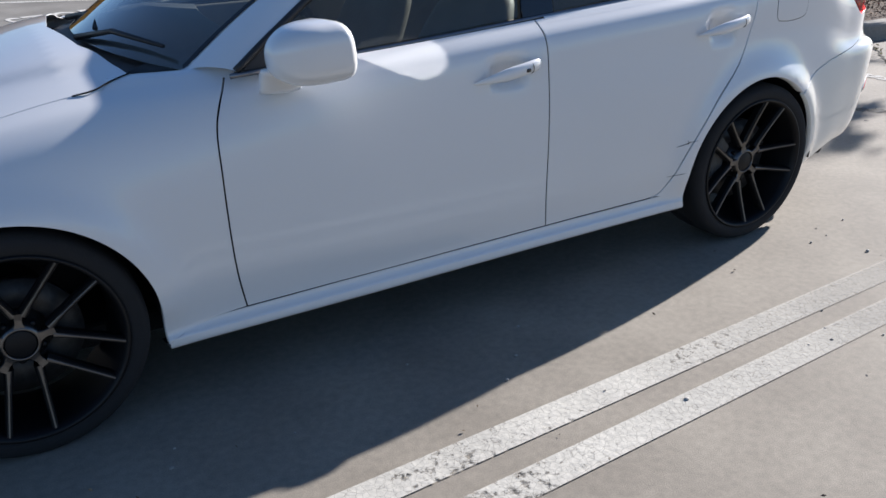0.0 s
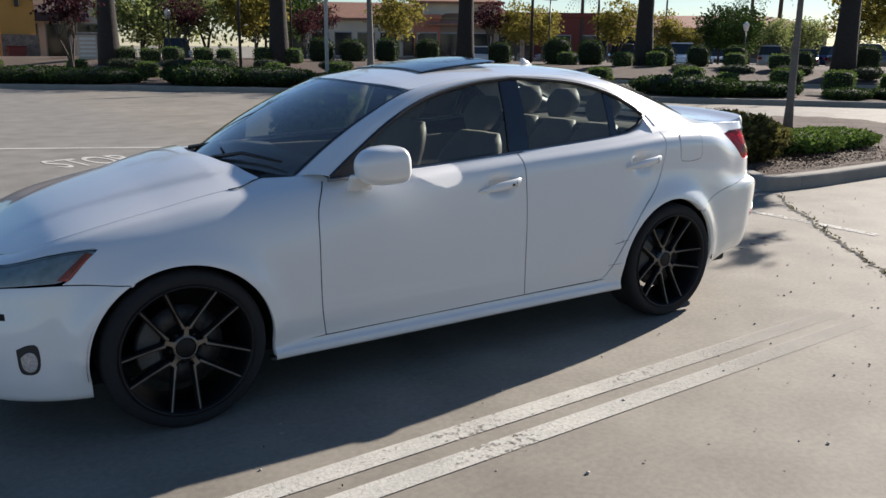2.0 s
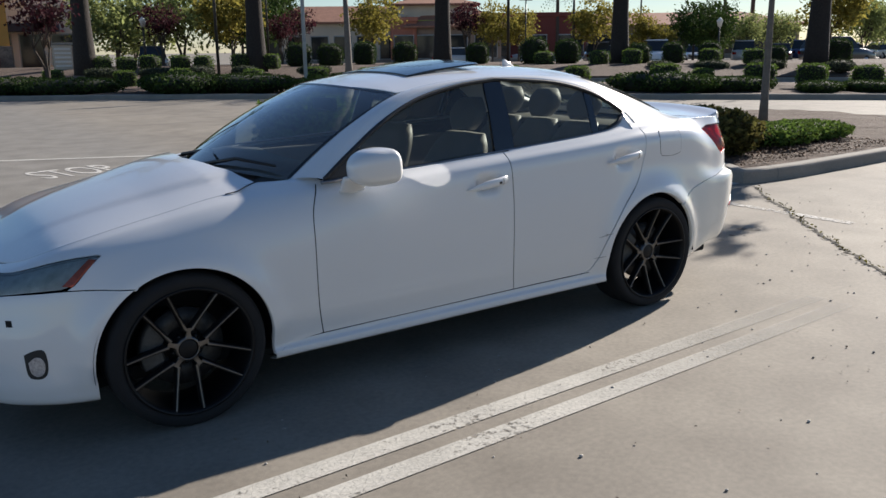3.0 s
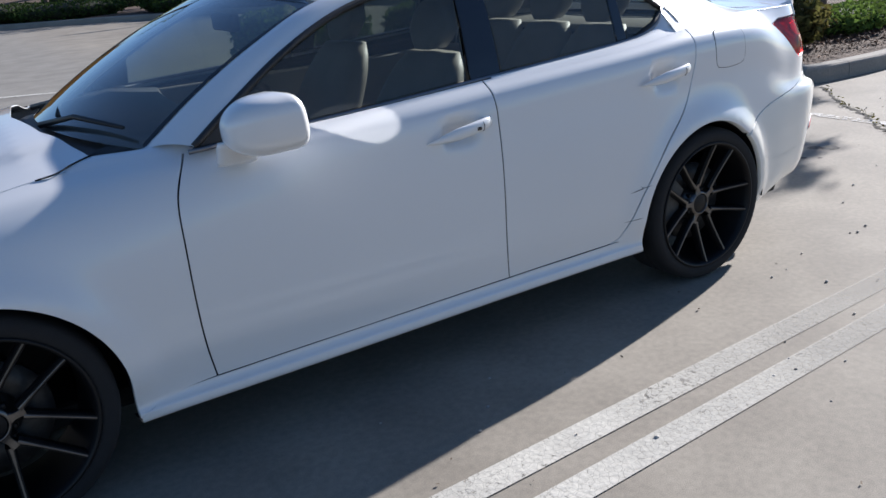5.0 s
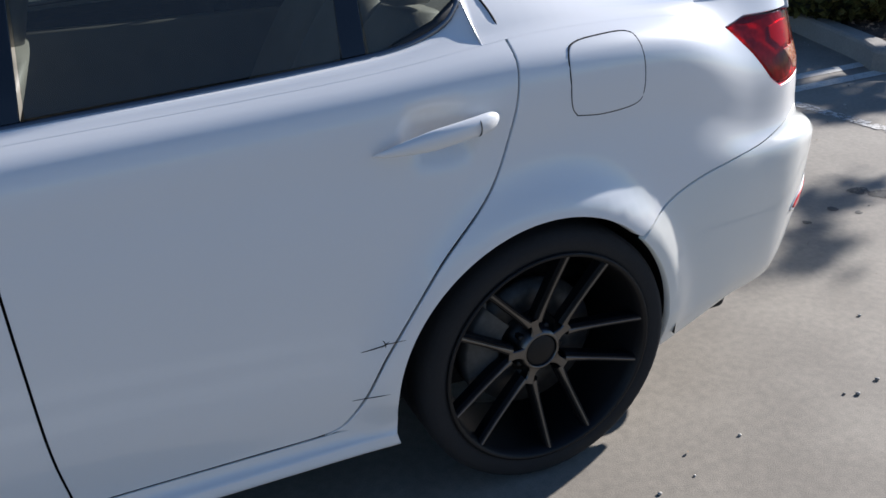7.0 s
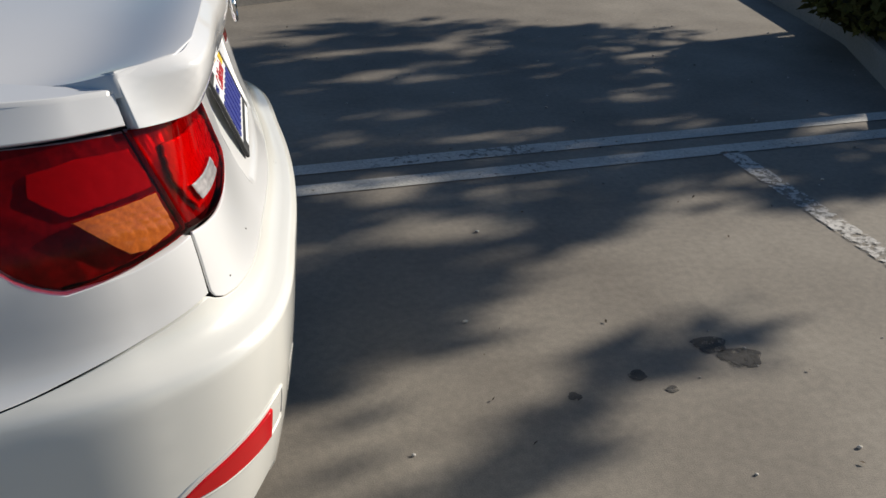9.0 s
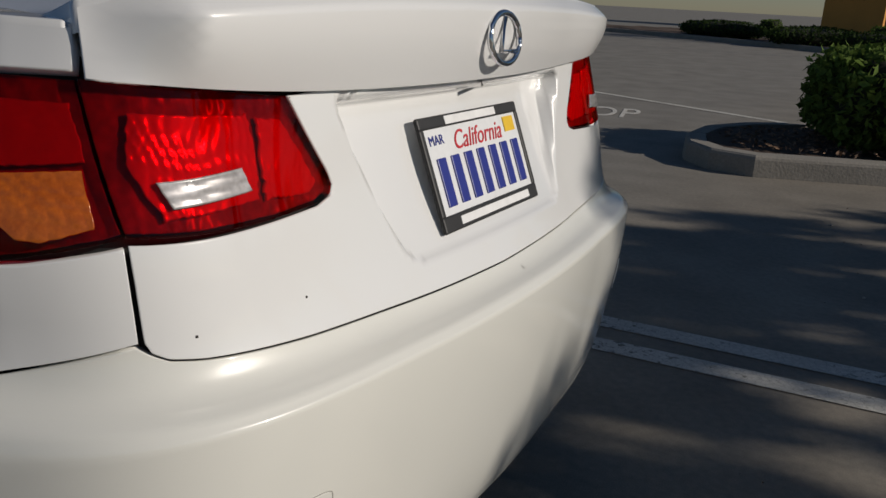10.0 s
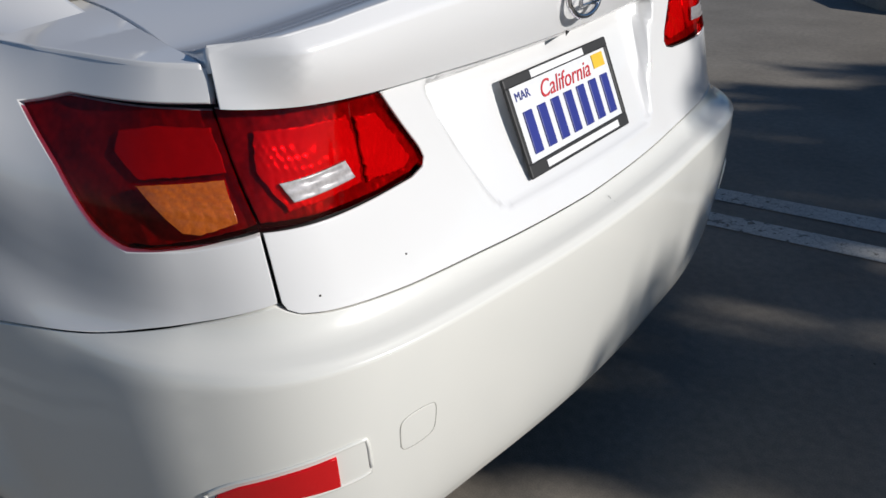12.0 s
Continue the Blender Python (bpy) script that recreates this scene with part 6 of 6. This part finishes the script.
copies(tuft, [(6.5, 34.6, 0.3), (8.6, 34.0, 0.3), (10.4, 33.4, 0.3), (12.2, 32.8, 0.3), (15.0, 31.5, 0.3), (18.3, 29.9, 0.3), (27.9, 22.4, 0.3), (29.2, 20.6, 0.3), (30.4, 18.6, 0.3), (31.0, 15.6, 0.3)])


# tall palm trunks with their high crowns
def palm(label, trunk_h, trunk_r, crown_r, seed, fronds=26, bark=BARKDARK, flare=1.25):
    p = thing("palm_tree", label, "palm tree", "palms")
    pts = [Vector((0.04 * math.sin(k * 3), 0, trunk_h * k)) for k in np.linspace(0, 1, 12)]
    part("trunk", tube_bm(pts, [trunk_r * (flare - (flare - 1) * min(1, k * 4)) * (1 - 0.25 * k) for k in np.linspace(0, 1, 12)], 14), bark, p)
    g = np.random.default_rng(seed)
    vs, fs = [], []
    for i in range(fronds):
        az, el = g.uniform(0, 2 * math.pi), g.uniform(-0.5, 1.2)
        for j in range(9):
            k = j / 8
            r = crown_r * k
            z = trunk_h + 0.1 + crown_r * (math.sin(el) * k - 0.55 * k * k)
            c = Vector((math.cos(az) * r * math.cos(el * 0.6), math.sin(az) * r * math.cos(el * 0.6), z))
            side = Vector((-math.sin(az), math.cos(az), 0)) * crown_r * 0.16 * math.sin(math.pi * (0.1 + 0.85 * k))
            for sg in (1, -1):
                b = len(vs)
                vs += [tuple(c), tuple(c + side * sg + Vector((0, 0, -0.10 * crown_r * (0.4 + k)))), tuple(c + Vector((math.cos(az), math.sin(az), 0)) * crown_r * 0.05)]
                fs.append((b, b + 1, b + 2))
    mesh_part("fronds", vs, fs, LEAFDARK, p)
    return p


def palm_copies(p, rows, z):
    for x, y, s in rows[1:]:
        p.scale = (s, s, s)
        copy_thing(p, pose(x, y, z, 0, 0, (x * 31) % 360))
    p.scale = (1, 1, 1)
    place(p, rows[0][0], rows[0][1], z, 20, rows[0][2])


palm_copies(palm("palm with a thick dark trunk on the raised strip", 9.5, 0.42, 3.2, 51, 34), [(6.3, 37.0, 1.0), (13.6, 34.8, 1.0), (22.6, 32.2, 0.98), (29.4, 26.4, 1.0), (31.6, 17.1, 1.02)], 0.45)
palm_copies(palm("distant fan palm above the roofs", 6.6, 0.22, 1.7, 52, 30, BARK), [(61.3, 66.4, 1.05), (69.1, 50.7, 0.95), (86.9, 60.3, 1.35), (47.1, 82.8, 1.15), (51.5, 86.1, 1.1), (50.8, 80.6, 1.2), (49.9, 75.2, 1.15)], 0.0)
rt = tree("red_leaf_tree", "multi-stemmed purple-leaved tree in the planted strip", 1.5, 0.055, (1.25, 1.25, 1.0, 2.9), 0.12, 950, LEAFRED, BARK, 61, stems=4, limbs=5, clump=0.32)
copies(rt, [(3.7, 31.0, 0.12), (13.3, 48.7, 0.2, 1.15), (23.1, 50.3, 0.2, 1.05), (34.2, 46.0, 0.2, 1.2), (19.0, 44.0, 0.3, 0.9)])
yt = tree("yellow_tree", "small tree with yellow-green spring leaves", 1.6, 0.07, (1.8, 1.8, 1.5, 3.1), 0.16, 2400, LEAFYELLOW, BARK, 62, stems=2, limbs=6, clump=0.30)
copies(yt, [(26.6, 46.2, 0.3), (36.9, 46.4, 0.2), (39.7, 46.8, 0.2, 0.85), (39.7, 38.7, 0.2, 0.95), (15.4, 42.7, 0.3, 1.1), (46.3, 40.6, 0.2, 0.8), (49.0, 27.1, 0.2, 1.25), (46.8, 39.0, 0.2, 0.6)])
gt = tree("pale_green_tree", "broad tree with fresh pale green leaves", 1.9, 0.12, (3.0, 3.0, 2.3, 3.6), 0.20, 3200, LEAFPALE, BARK, 63, stems=2, limbs=8, clump=0.30)
copies(gt, [(12.4, 56.1, 0.0), (14.6, 60.0, 0.0, 0.9), (17.5, 58.0, 0.0, 1.1), (70.0, 49.5, 0, 0.8), (76.0, 49.6, 0, 0.85), (67.3, 35.2, 0, 0.9), (80.0, 40.0, 0, 0.9), (90.0, 62.0, 0, 0.8)])
dt = tree("green_tree", "dense dark green tree beside the shops", 1.6, 0.11, (1.9, 1.9, 1.7, 3.0), 0.16, 2800, LEAFDARK, BARK, 64, limbs=8, clump=0.34)
copies(dt, [(51.9, 40.2, 0), (49.6, 36.6, 0, 0.9), (54.5, 40.5, 0, 1.0), (22.0, 56.0, 0, 1.35), (18.5, 49.0, 0, 1.2), (24.0, 58.0, 0, 1.4), (92.0, 48.0, 0, 1.1), (84.0, 55.0, 0, 1.0), (98.0, 40.0, 0, 1.1)])
nt_ = tree("slim_tree", "slim grey-trunked tree in the planted strip", 3.6, 0.16, (1.5, 1.5, 1.2, 5.4), 0.13, 900, LEAFYELLOW, BARKGREY, 65, limbs=8, clump=0.35)
place(nt_, 14.7, 27.6, 0.1, 0)


# ---- posts, far shops, parked cars ----
POST = mat("dark_post_paint", (0.03, 0.028, 0.026), 0.5, var=0.2)
GALV = mat("galvanised_steel", (0.32, 0.33, 0.33), 0.5, 0.6, var=0.2, scale=10)


def lamp_post(x, y, h, lantern=True, r=0.06):
    p = thing("lamp_post", "dark painted lamp post on a round base", "street lamp", "lamp posts", at=(x, y, 0))
    part("base", lathe_bm([(0.001, 0.0), (r * 3, 0.0), (r * 3, 0.5), (r * 1.6, 0.62), (0.001, 0.62)], 14, "z"), CONCRETE, p)
    part("pole", tube_bm([(0, 0, 0.5), (0, 0, h * 0.6), (0, 0, h)], [r, r * 0.85, r * 0.65], 10), POST, p)
    if lantern:
        part("lantern", lathe_bm([(0.001, h), (r * 1.6, h), (r * 2.8, h + 0.35), (r * 3.2, h + 0.38), (0.001, h + 0.62)], 12, "z"), mat("frosted_globe", (0.75, 0.75, 0.72), 0.4), p)
    else:
        part("lamp_head", box_bm(-0.45, -0.14, h, 0.45, 0.14, h + 0.10, 0.02), POST, p)
    return p


for x, y, h, lan, r in ((8.2, 25.1, 7.0, False, 0.055), (15.3, 37.3, 7.0, False, 0.06), (27.8, 33.3, 8.0, False, 0.09), (38.7, 39.7, 5.4, True, 0.11), (49.2, 43.3, 7.2, False, 0.08), (12.3, 48.9, 2.9, True, 0.07), (45.1, 32.6, 2.6, True, 0.07), (33.0, 38.0, 4.3, False, 0.06)):
    lamp_post(x, y, h, lan, r)
sp = thing("sign_post", "square steel sign post in the planted strip", "sign", at=(10.1, 22.1, 0.1))
part("post", box_bm(-0.05, -0.05, 0, 0.05, 0.05, 3.4, 0.008), GALV, sp, smooth=False)
part("sign_panel", box_bm(-0.5, -0.07, 3.05, 0.5, -0.05, 3.6, 0.01), GALV, sp, smooth=False)

ROOFTILE = mat("clay_roof_tile", (0.30, 0.14, 0.085), 0.8, var=0.3, scale=2, fine=20, bump=0.3, per_object=0.12)
DARKGLASS = mat("shop_glass", (0.02, 0.025, 0.03), 0.08, var=0.3)


def wallmat(name, c):
    return mat(name, c, 0.9, var=0.12, scale=0.8, fine=20, bump=0.1)


def shop(label, x, y, rz, w, d, h, wall, roof_h=1.6, windows=6, awning=None, parapet=False):
    """A shop block: its front faces -y before it is turned."""
    b = thing("shop_building", label, "building", "shops", at=(x, y, 0), rz=rz)
    part("wall", box_bm(-w / 2, 0, 0, w / 2, d, h, 0.03), wall, b, smooth=False)
    if parapet:
        part("parapet", box_bm(-w / 2 - 0.15, -0.15, h, w / 2 + 0.15, d + 0.15, h + 0.45, 0.04), wall, b, smooth=False)
    else:
        o = 0.7
        rings = [[Vector((-w / 2 - o, -o, h)), Vector((w / 2 + o, -o, h)), Vector((w / 2 + o, d + o, h)), Vector((-w / 2 - o, d + o, h))],
                 [Vector((-w / 2 - o, -o, h + 0.18)), Vector((w / 2 + o, -o, h + 0.18)), Vector((w / 2 + o, d + o, h + 0.18)), Vector((-w / 2 - o, d + o, h + 0.18))],
                 [Vector((-w / 2 + d * 0.35, d * 0.48, h + roof_h)), Vector((w / 2 - d * 0.35, d * 0.48, h + roof_h)), Vector((w / 2 - d * 0.35, d * 0.52, h + roof_h)), Vector((-w / 2 + d * 0.35, d * 0.52, h + roof_h))]]
        part("roof", loft_bm(rings), ROOFTILE, b, smooth=False)
    for i in range(windows):
        cx = -w / 2 + (i + 0.5) * w / windows
        ww = w / windows * 0.36
        win = part("window", box_bm(cx - ww - 0.08, -0.06, 0.35, cx + ww + 0.08, 0.0, 2.75, 0.02), GALV, b, smooth=False)
        part("pane", box_bm(cx - ww, -0.085, 0.45, cx + ww, -0.055, 2.65), DARKGLASS, win, smooth=False)
    part("base_course", box_bm(-w / 2 - 0.08, -0.08, 0, w / 2 + 0.08, 0.0, 0.32, 0.02), CONCRETE, b, smooth=False)
    if awning:
        part("awning", box_bm(-w * 0.3, -1.2, h * 0.62, w * 0.3, 0, h * 0.74, 0.03), awning, b, smooth=False)
    return b


TAN = wallmat("tan_stucco", (0.46, 0.36, 0.25))
ORANGE = wallmat("orange_stucco", (0.62, 0.30, 0.07))
CREAMW = wallmat("cream_stucco", (0.58, 0.50, 0.39))
REDW = wallmat("dark_red_stucco", (0.17, 0.045, 0.035))
PINKW = wallmat("terracotta_stucco", (0.42, 0.16, 0.10))
WHITEW = wallmat("white_stucco", (0.72, 0.69, 0.63))
BROWNW = wallmat("brown_stucco", (0.28, 0.20, 0.15))
GREENAWN = mat("lime_awning", (0.42, 0.48, 0.05), 0.8)
shop("cream shop with clay tile roof and wide windows", 38.5, 73.0, -28, 16, 10, 3.9, CREAMW, 1.9, 7)
shop("two-storey cream shop tower with a tile roof", 46.8, 68.5, -30, 7.5, 8, 5.6, CREAMW, 1.2, 2, GREENAWN)
shop("terracotta shop front between cream ones", 43.0, 68.6, -30, 2.6, 5, 4.0, PINKW, 1.0, 1, parapet=True)
shop("low dark red store with a flat roof", 57.5, 69.0, -35, 16, 12, 4.6, REDW, 0, 4, parapet=True)
shop("brown gabled store behind the trees", 47.5, 66.0, -33, 9, 8, 3.4, BROWNW, 2.2, 3)
shop("long store with a clay tile roof", 73.0, 62.0, -40, 30, 14, 3.5, BROWNW, 1.7, 9)
shop("white shop wing with a dark awning over glass doors", 8.0, 61.0, -6, 6, 8, 4.6, WHITEW, 0, 3, mat("navy_awning", (0.03, 0.04, 0.07), 0.8), parapet=True)

# the orange arcade
ar = thing("arcade_building", "orange stucco arcade with an arch and stone piers", "building", at=(2.6, 56.5, 0), rz=-2)
bm = bmesh.new()
outer = [(-6.0, 0), (-6.0, 7.2), (3.4, 7.2), (3.4, 0)]
arch = [(1.4, 0), (1.4, 2.6)] + [(-0.6 + 2.0 * math.cos(a), 2.6 + 2.0 * math.sin(a)) for a in np.linspace(0, math.pi, 15)] + [(-2.6, 0)]
ring_ = outer + arch
vf = [bm.verts.new((x, 0.0, z)) for x, z in ring_]
vb = [bm.verts.new((x, 1.2, z)) for x, z in ring_]
bm.faces.new(vf)
bm.faces.new(vb[::-1])
for i in range(len(ring_)):
    j = (i + 1) % len(ring_)
    bm.faces.new((vf[i], vf[j], vb[j], vb[i]))
bmesh.ops.recalc_face_normals(bm, faces=bm.faces)
bmesh.ops.triangulate(bm, faces=bm.faces[:])
part("arch_wall", bm, ORANGE, ar, smooth=False)
part("back_wall", box_bm(-6, 4.0, 0, 3.4, 4.3, 7.0), wallmat("ochre_stucco", (0.36, 0.27, 0.16)), ar, smooth=False)
part("roof", box_bm(-6.3, -0.3, 7.2, 3.7, 4.6, 7.6, 0.05), ROOFTILE, ar, smooth=False)
part("stone_pier", box_bm(1.35, -0.25, 0, 3.5, 0.0, 1.9, 0.05), mat("rubble_stone", (0.26, 0.18, 0.13), 0.9, var=0.6, scale=3, fine=12, bump=0.6), ar, smooth=False)
part("wall_lamp", box_bm(2.3, -0.3, 3.6, 2.55, 0.0, 4.2, 0.03), POST, ar, smooth=False)
bin_ = thing("planter_pot", "red square planter pot beside the stone pier", "planter", at=(4.7, 55.8, 0))
part("pot", loft_bm([[Vector((sx * r, sy * r, z)) for sx, sy in ((-1, -1), (1, -1), (1, 1), (-1, 1))] for r, z in ((0.42, 0), (0.5, 1.1), (0.56, 1.2), (0.46, 1.2))]), mat("red_clay", (0.25, 0.05, 0.035), 0.8), bin_, smooth=False)


# low striped sign wall with a stone end, on the raised strip by the arcade
sign_wall = thing("monument_sign", "low beige sign wall with raised stripes and a stone end", "sign", at=(6.9, 45.0, 0.3), rz=-8)
part("panel", box_bm(-0.48, 0, 0, 0.48, 0.32, 1.55, 0.02), CREAMW, sign_wall, smooth=False)
part("cap", box_bm(-0.56, -0.06, 1.55, 0.62, 0.38, 1.68, 0.02), CONCRETE, sign_wall, smooth=False)
for k in range(5):
    part("stripe", box_bm(-0.40, -0.03, 0.42 + 0.22 * k, 0.40, 0.0, 0.52 + 0.22 * k, 0.008), WHITEW, sign_wall, smooth=False)
part("stone_end", box_bm(0.48, -0.04, 0, 0.92, 0.36, 1.50, 0.04), BROWNW, sign_wall, smooth=False)


def parked_car(label, color, x, y, rz, L=4.7, W=1.82, H=1.48, suv=False):
    c = thing("parked_car", label, "car", "parked cars", at=(x, y, 0), rz=rz)
    col = mat("car_paint_%s" % "_".join(str(int(v * 100)) for v in color), color, 0.3, var=0.05, coat=1.0)
    hood = H * (0.60 if suv else 0.58)
    st = ((-0.5, 0.45, 0.62), (-0.47, 0.30, 0.80), (-0.30, 0.26, 0.96), (-0.18, 0.25, 1.0), (0.20, 0.25, 1.0), (0.36, 0.26, 1.0), (0.47, 0.32, 0.96 if suv else 0.90), (0.5, 0.42, 0.8))
    rings = []
    for fx, z0, k in st:
        zt = hood * (k if fx < 0 else (1.05 * k))
        w = W / 2 * (1 - 0.25 * (abs(fx) * 2) ** 6)
        rings.append([Vector((fx * L, yy * w, zz)) for yy, zz in ((-0.92, z0), (-1.0, z0 + 0.12), (-1.0, zt * 0.75), (-0.92, zt * 0.97), (-0.7, zt), (0.7, zt), (0.92, zt * 0.97), (1.0, zt * 0.75), (1.0, z0 + 0.12), (0.92, z0))])
    part("body", loft_bm(rings), col, c)
    f0, f1, r1, r0 = (-0.22, -0.08, 0.40, 0.47) if suv else (-0.22, -0.06, 0.20, 0.36)
    cab = [[Vector((fx * L, yy * W / 2, z)) for fx, yy in ((f0 + (f1 - f0) * k, -0.86 + 0.16 * k), (r0 + (r1 - r0) * k, -0.86 + 0.16 * k), (r0 + (r1 - r0) * k, 0.86 - 0.16 * k), (f0 + (f1 - f0) * k, 0.86 - 0.16 * k))] for k, z in ((0, hood * 0.98), (0.86, H - 0.09))]
    part("cabin_glass", loft_bm(cab), DARKGLASS, c, smooth=False)
    part("roof", box_bm(f1 * L - 0.02, -W * 0.36, H - 0.10, r1 * L + 0.02, W * 0.36, H, 0.04), col, c)
    for fx in (-0.30, 0.29):
        for s in (-1, 1):
            wh = part("wheel", lathe_bm([(0.001, -0.1), (0.2, -0.1), (0.30, -0.1), (0.33, -0.07), (0.33, 0.07), (0.30, 0.1), (0.2, 0.1), (0.001, 0.1)], 20), RUBBER, c)
            wh.matrix_local = pose(fx * L, s * (W / 2 - 0.11), 0.33)
            hub_ = part("rim", lathe_bm([(0.001, -0.112), (0.19, -0.108), (0.2, -0.1)] if s < 0 else [(0.2, 0.1), (0.19, 0.108), (0.001, 0.112)], 16), STEEL, wh)
    for s in (-1, 1):
        part("headlamp", box_bm(-L / 2 - 0.01, s * W * 0.36 - 0.16, hood * 0.66, -L / 2 + 0.25, s * W * 0.36 + 0.16, hood * 0.82, 0.03), mat("clear_headlamp", (0.6, 0.62, 0.63), 0.15, 0.4), c)
        part("tail_lamp", box_bm(L / 2 - 0.12, s * W * 0.36 - 0.14, hood * 0.68, L / 2 + 0.01, s * W * 0.36 + 0.14, hood * 0.86, 0.02), REDLENS, c)
    part("windscreen_trim", box_bm(f1 * L - 0.06, -W * 0.34, H - 0.13, f1 * L, W * 0.34, H - 0.09, 0.01), PLASTIC, c)
    return c


parked_car("white sport utility vehicle parked in the far lot", (0.75, 0.75, 0.74), 44.1, 37.0, 48, 4.9, 1.95, 1.85, True)
parked_car("dark pickup-like wagon parked in the far lot", (0.03, 0.035, 0.05), 41.5, 40.3, 230, 5.0, 1.95, 1.75, True)
parked_car("silver utility vehicle seen from behind", (0.36, 0.38, 0.42), 54.2, 37.2, 215, 4.6, 1.85, 1.75, True)
parked_car("black sedan seen from behind", (0.02, 0.02, 0.025), 58.0, 36.7, 215)
parked_car("dark blue utility vehicle in the far lot", (0.03, 0.045, 0.12), 61.5, 37.1, 215, 4.6, 1.9, 1.75, True)
parked_car("white sedan in the far lot", (0.72, 0.73, 0.74), 65.1, 35.1, 60)
parked_car("dark utility vehicle facing with a pale grille", (0.05, 0.055, 0.06), 13.5, 51.7, 75, 4.8, 1.95, 1.8, True)
parked_car("silver hatchback parked before the shops", (0.55, 0.56, 0.57), 38.6, 52.7, 140)
parked_car("grey sedan parked before the dark red store", (0.20, 0.21, 0.22), 45.0, 50.5, 140)
parked_car("white sedan among parked cars", (0.70, 0.70, 0.70), 58.0, 45.0, 45)
parked_car("white hatchback beside other cars", (0.68, 0.69, 0.70), 49.0, 45.6, 45)
parked_car("silver sedan beside other cars", (0.45, 0.46, 0.48), 63.5, 44.0, 215)
parked_car("dark van half hidden by the palm trunk", (0.03, 0.03, 0.035), 52.5, 28.6, 160, 5.0, 1.95, 1.9, True)
parked_car("pale sedan at the end of the row", (0.6, 0.6, 0.6), 71.0, 35.5, 60)

# ---- road lettering, crack, small litter ----
sm = Matrix.Translation((-0.17, 7.42, 0.004)) @ Euler((0, 0, radians(14))).to_matrix().to_4x4() @ Matrix.Diagonal((0.78, 2.0, 1, 1))
stop = text_on("road_lettering", "STOP", 0.56, sm, worn_paint("lettering_paint", (0.56, 0.54, 0.50), 0.60), None)
tagged(stop, "faded white STOP lettering on asphalt", "road marking", kind="structure")
g = np.random.default_rng(11)
ck = smooth_line([(5.49, 1.37), (4.94, 0.82), (4.62, 0.40), (4.31, 0.10), (4.02, -0.24), (3.70, -0.62), (3.30, -1.11), (3.0, -1.6), (2.7, -2.4)], 14)
ck = ck + g.normal(size=ck.shape) * 0.016
wd = 0.010 + 0.012 * g.random(len(ck))
dv_ = np.gradient(ck, axis=0)
nv = np.stack([-dv_[:, 1], dv_[:, 0]], 1) / np.linalg.norm(dv_, axis=1)[:, None]
cv = np.vstack([np.c_[ck + nv * wd[:, None], np.full(len(ck), 0.003)], np.c_[ck - nv * wd[:, None], np.full(len(ck), 0.003)]])
nk_ = len(ck)
crack = mesh_part("ground_crack", cv, [(i, i + nk_, i + nk_ + 1, i + 1) for i in range(nk_ - 1)], mat("crack_dirt", (0.035, 0.03, 0.022), 0.95, var=0.4, scale=30), None)
tagged(crack, "ragged crack across the asphalt", "crack", kind="structure")
wp = ck[g.integers(0, nk_, 160)] + g.normal(size=(160, 2)) * 0.012
v, f = leaves_bm(np.c_[wp, 0.01 + 0.02 * g.random(160)], 0.016, 1.0, 2.0, 12)
tagged(mesh_part("crack_weeds", v, f, LEAFBRONZE, None), "tiny dry weeds in the crack", "weeds", kind="stuff")
# pebbles and dry leaf bits
q = np.vstack([g.uniform((-2.5, -4.2), (3.5, -0.9), (120, 2)), g.uniform((2.5, -1.5), (6.0, 4.4), (120, 2))])
me_v, me_f = leaves_bm(np.c_[q, np.full(len(q), 0.006)], 0.009, 1.5, 1.5, 13)
tagged(mesh_part("leaf_litter", me_v, me_f, mat("dry_litter", (0.14, 0.105, 0.07), 0.9, var=0.4, per_island=0.7), None), "tiny dry leaf bits scattered on asphalt", "litter", kind="stuff")
bm = bmesh.new()
for k in range(260):
    x, y = (g.uniform(-2.5, 3.5), g.uniform(-4.0, -0.95)) if k % 2 else (g.uniform(2.5, 6), g.uniform(-1.5, 4.3))
    r = g.uniform(0.003, 0.008)
    t_ = bmesh.ops.create_icosphere(bm, subdivisions=1, radius=r, matrix=Matrix.Translation((x, y, r * 0.6)) @ Matrix.Diagonal((1.3, 1.0, 0.7, 1)))
tagged(part("pebbles", bm, mat("pebble", (0.34, 0.32, 0.29), 0.9, var=0.3, per_island=0.5), None), "small pale pebbles scattered on asphalt", "pebbles", kind="stuff")

# oil drips
STAIN = worn_paint("oil_stain", (0.06, 0.056, 0.050), 0.66)
for sx, sy, sr in ((3.11, -0.024, 0.019), (3.315, 0.032, 0.026), (3.382, -0.045, 0.017), (3.584, 0.13, 0.052), (3.641, 0.052, 0.061)):
    a0 = sx * 7
    o = [(sx + sr * math.cos(t) * (1 + 0.16 * math.sin(3 * t + a0) + 0.08 * math.sin(7 * t)), sy + sr * 0.9 * math.sin(t) * (1 + 0.14 * math.cos(2 * t + a0))) for t in np.linspace(0, 2 * math.pi, 26, endpoint=False)]
    tagged(part("oil_stain", flat_poly(o, 0.002), STAIN, None, smooth=False), "small dark oil drip dried on asphalt", "stain", "oil drips", "structure")
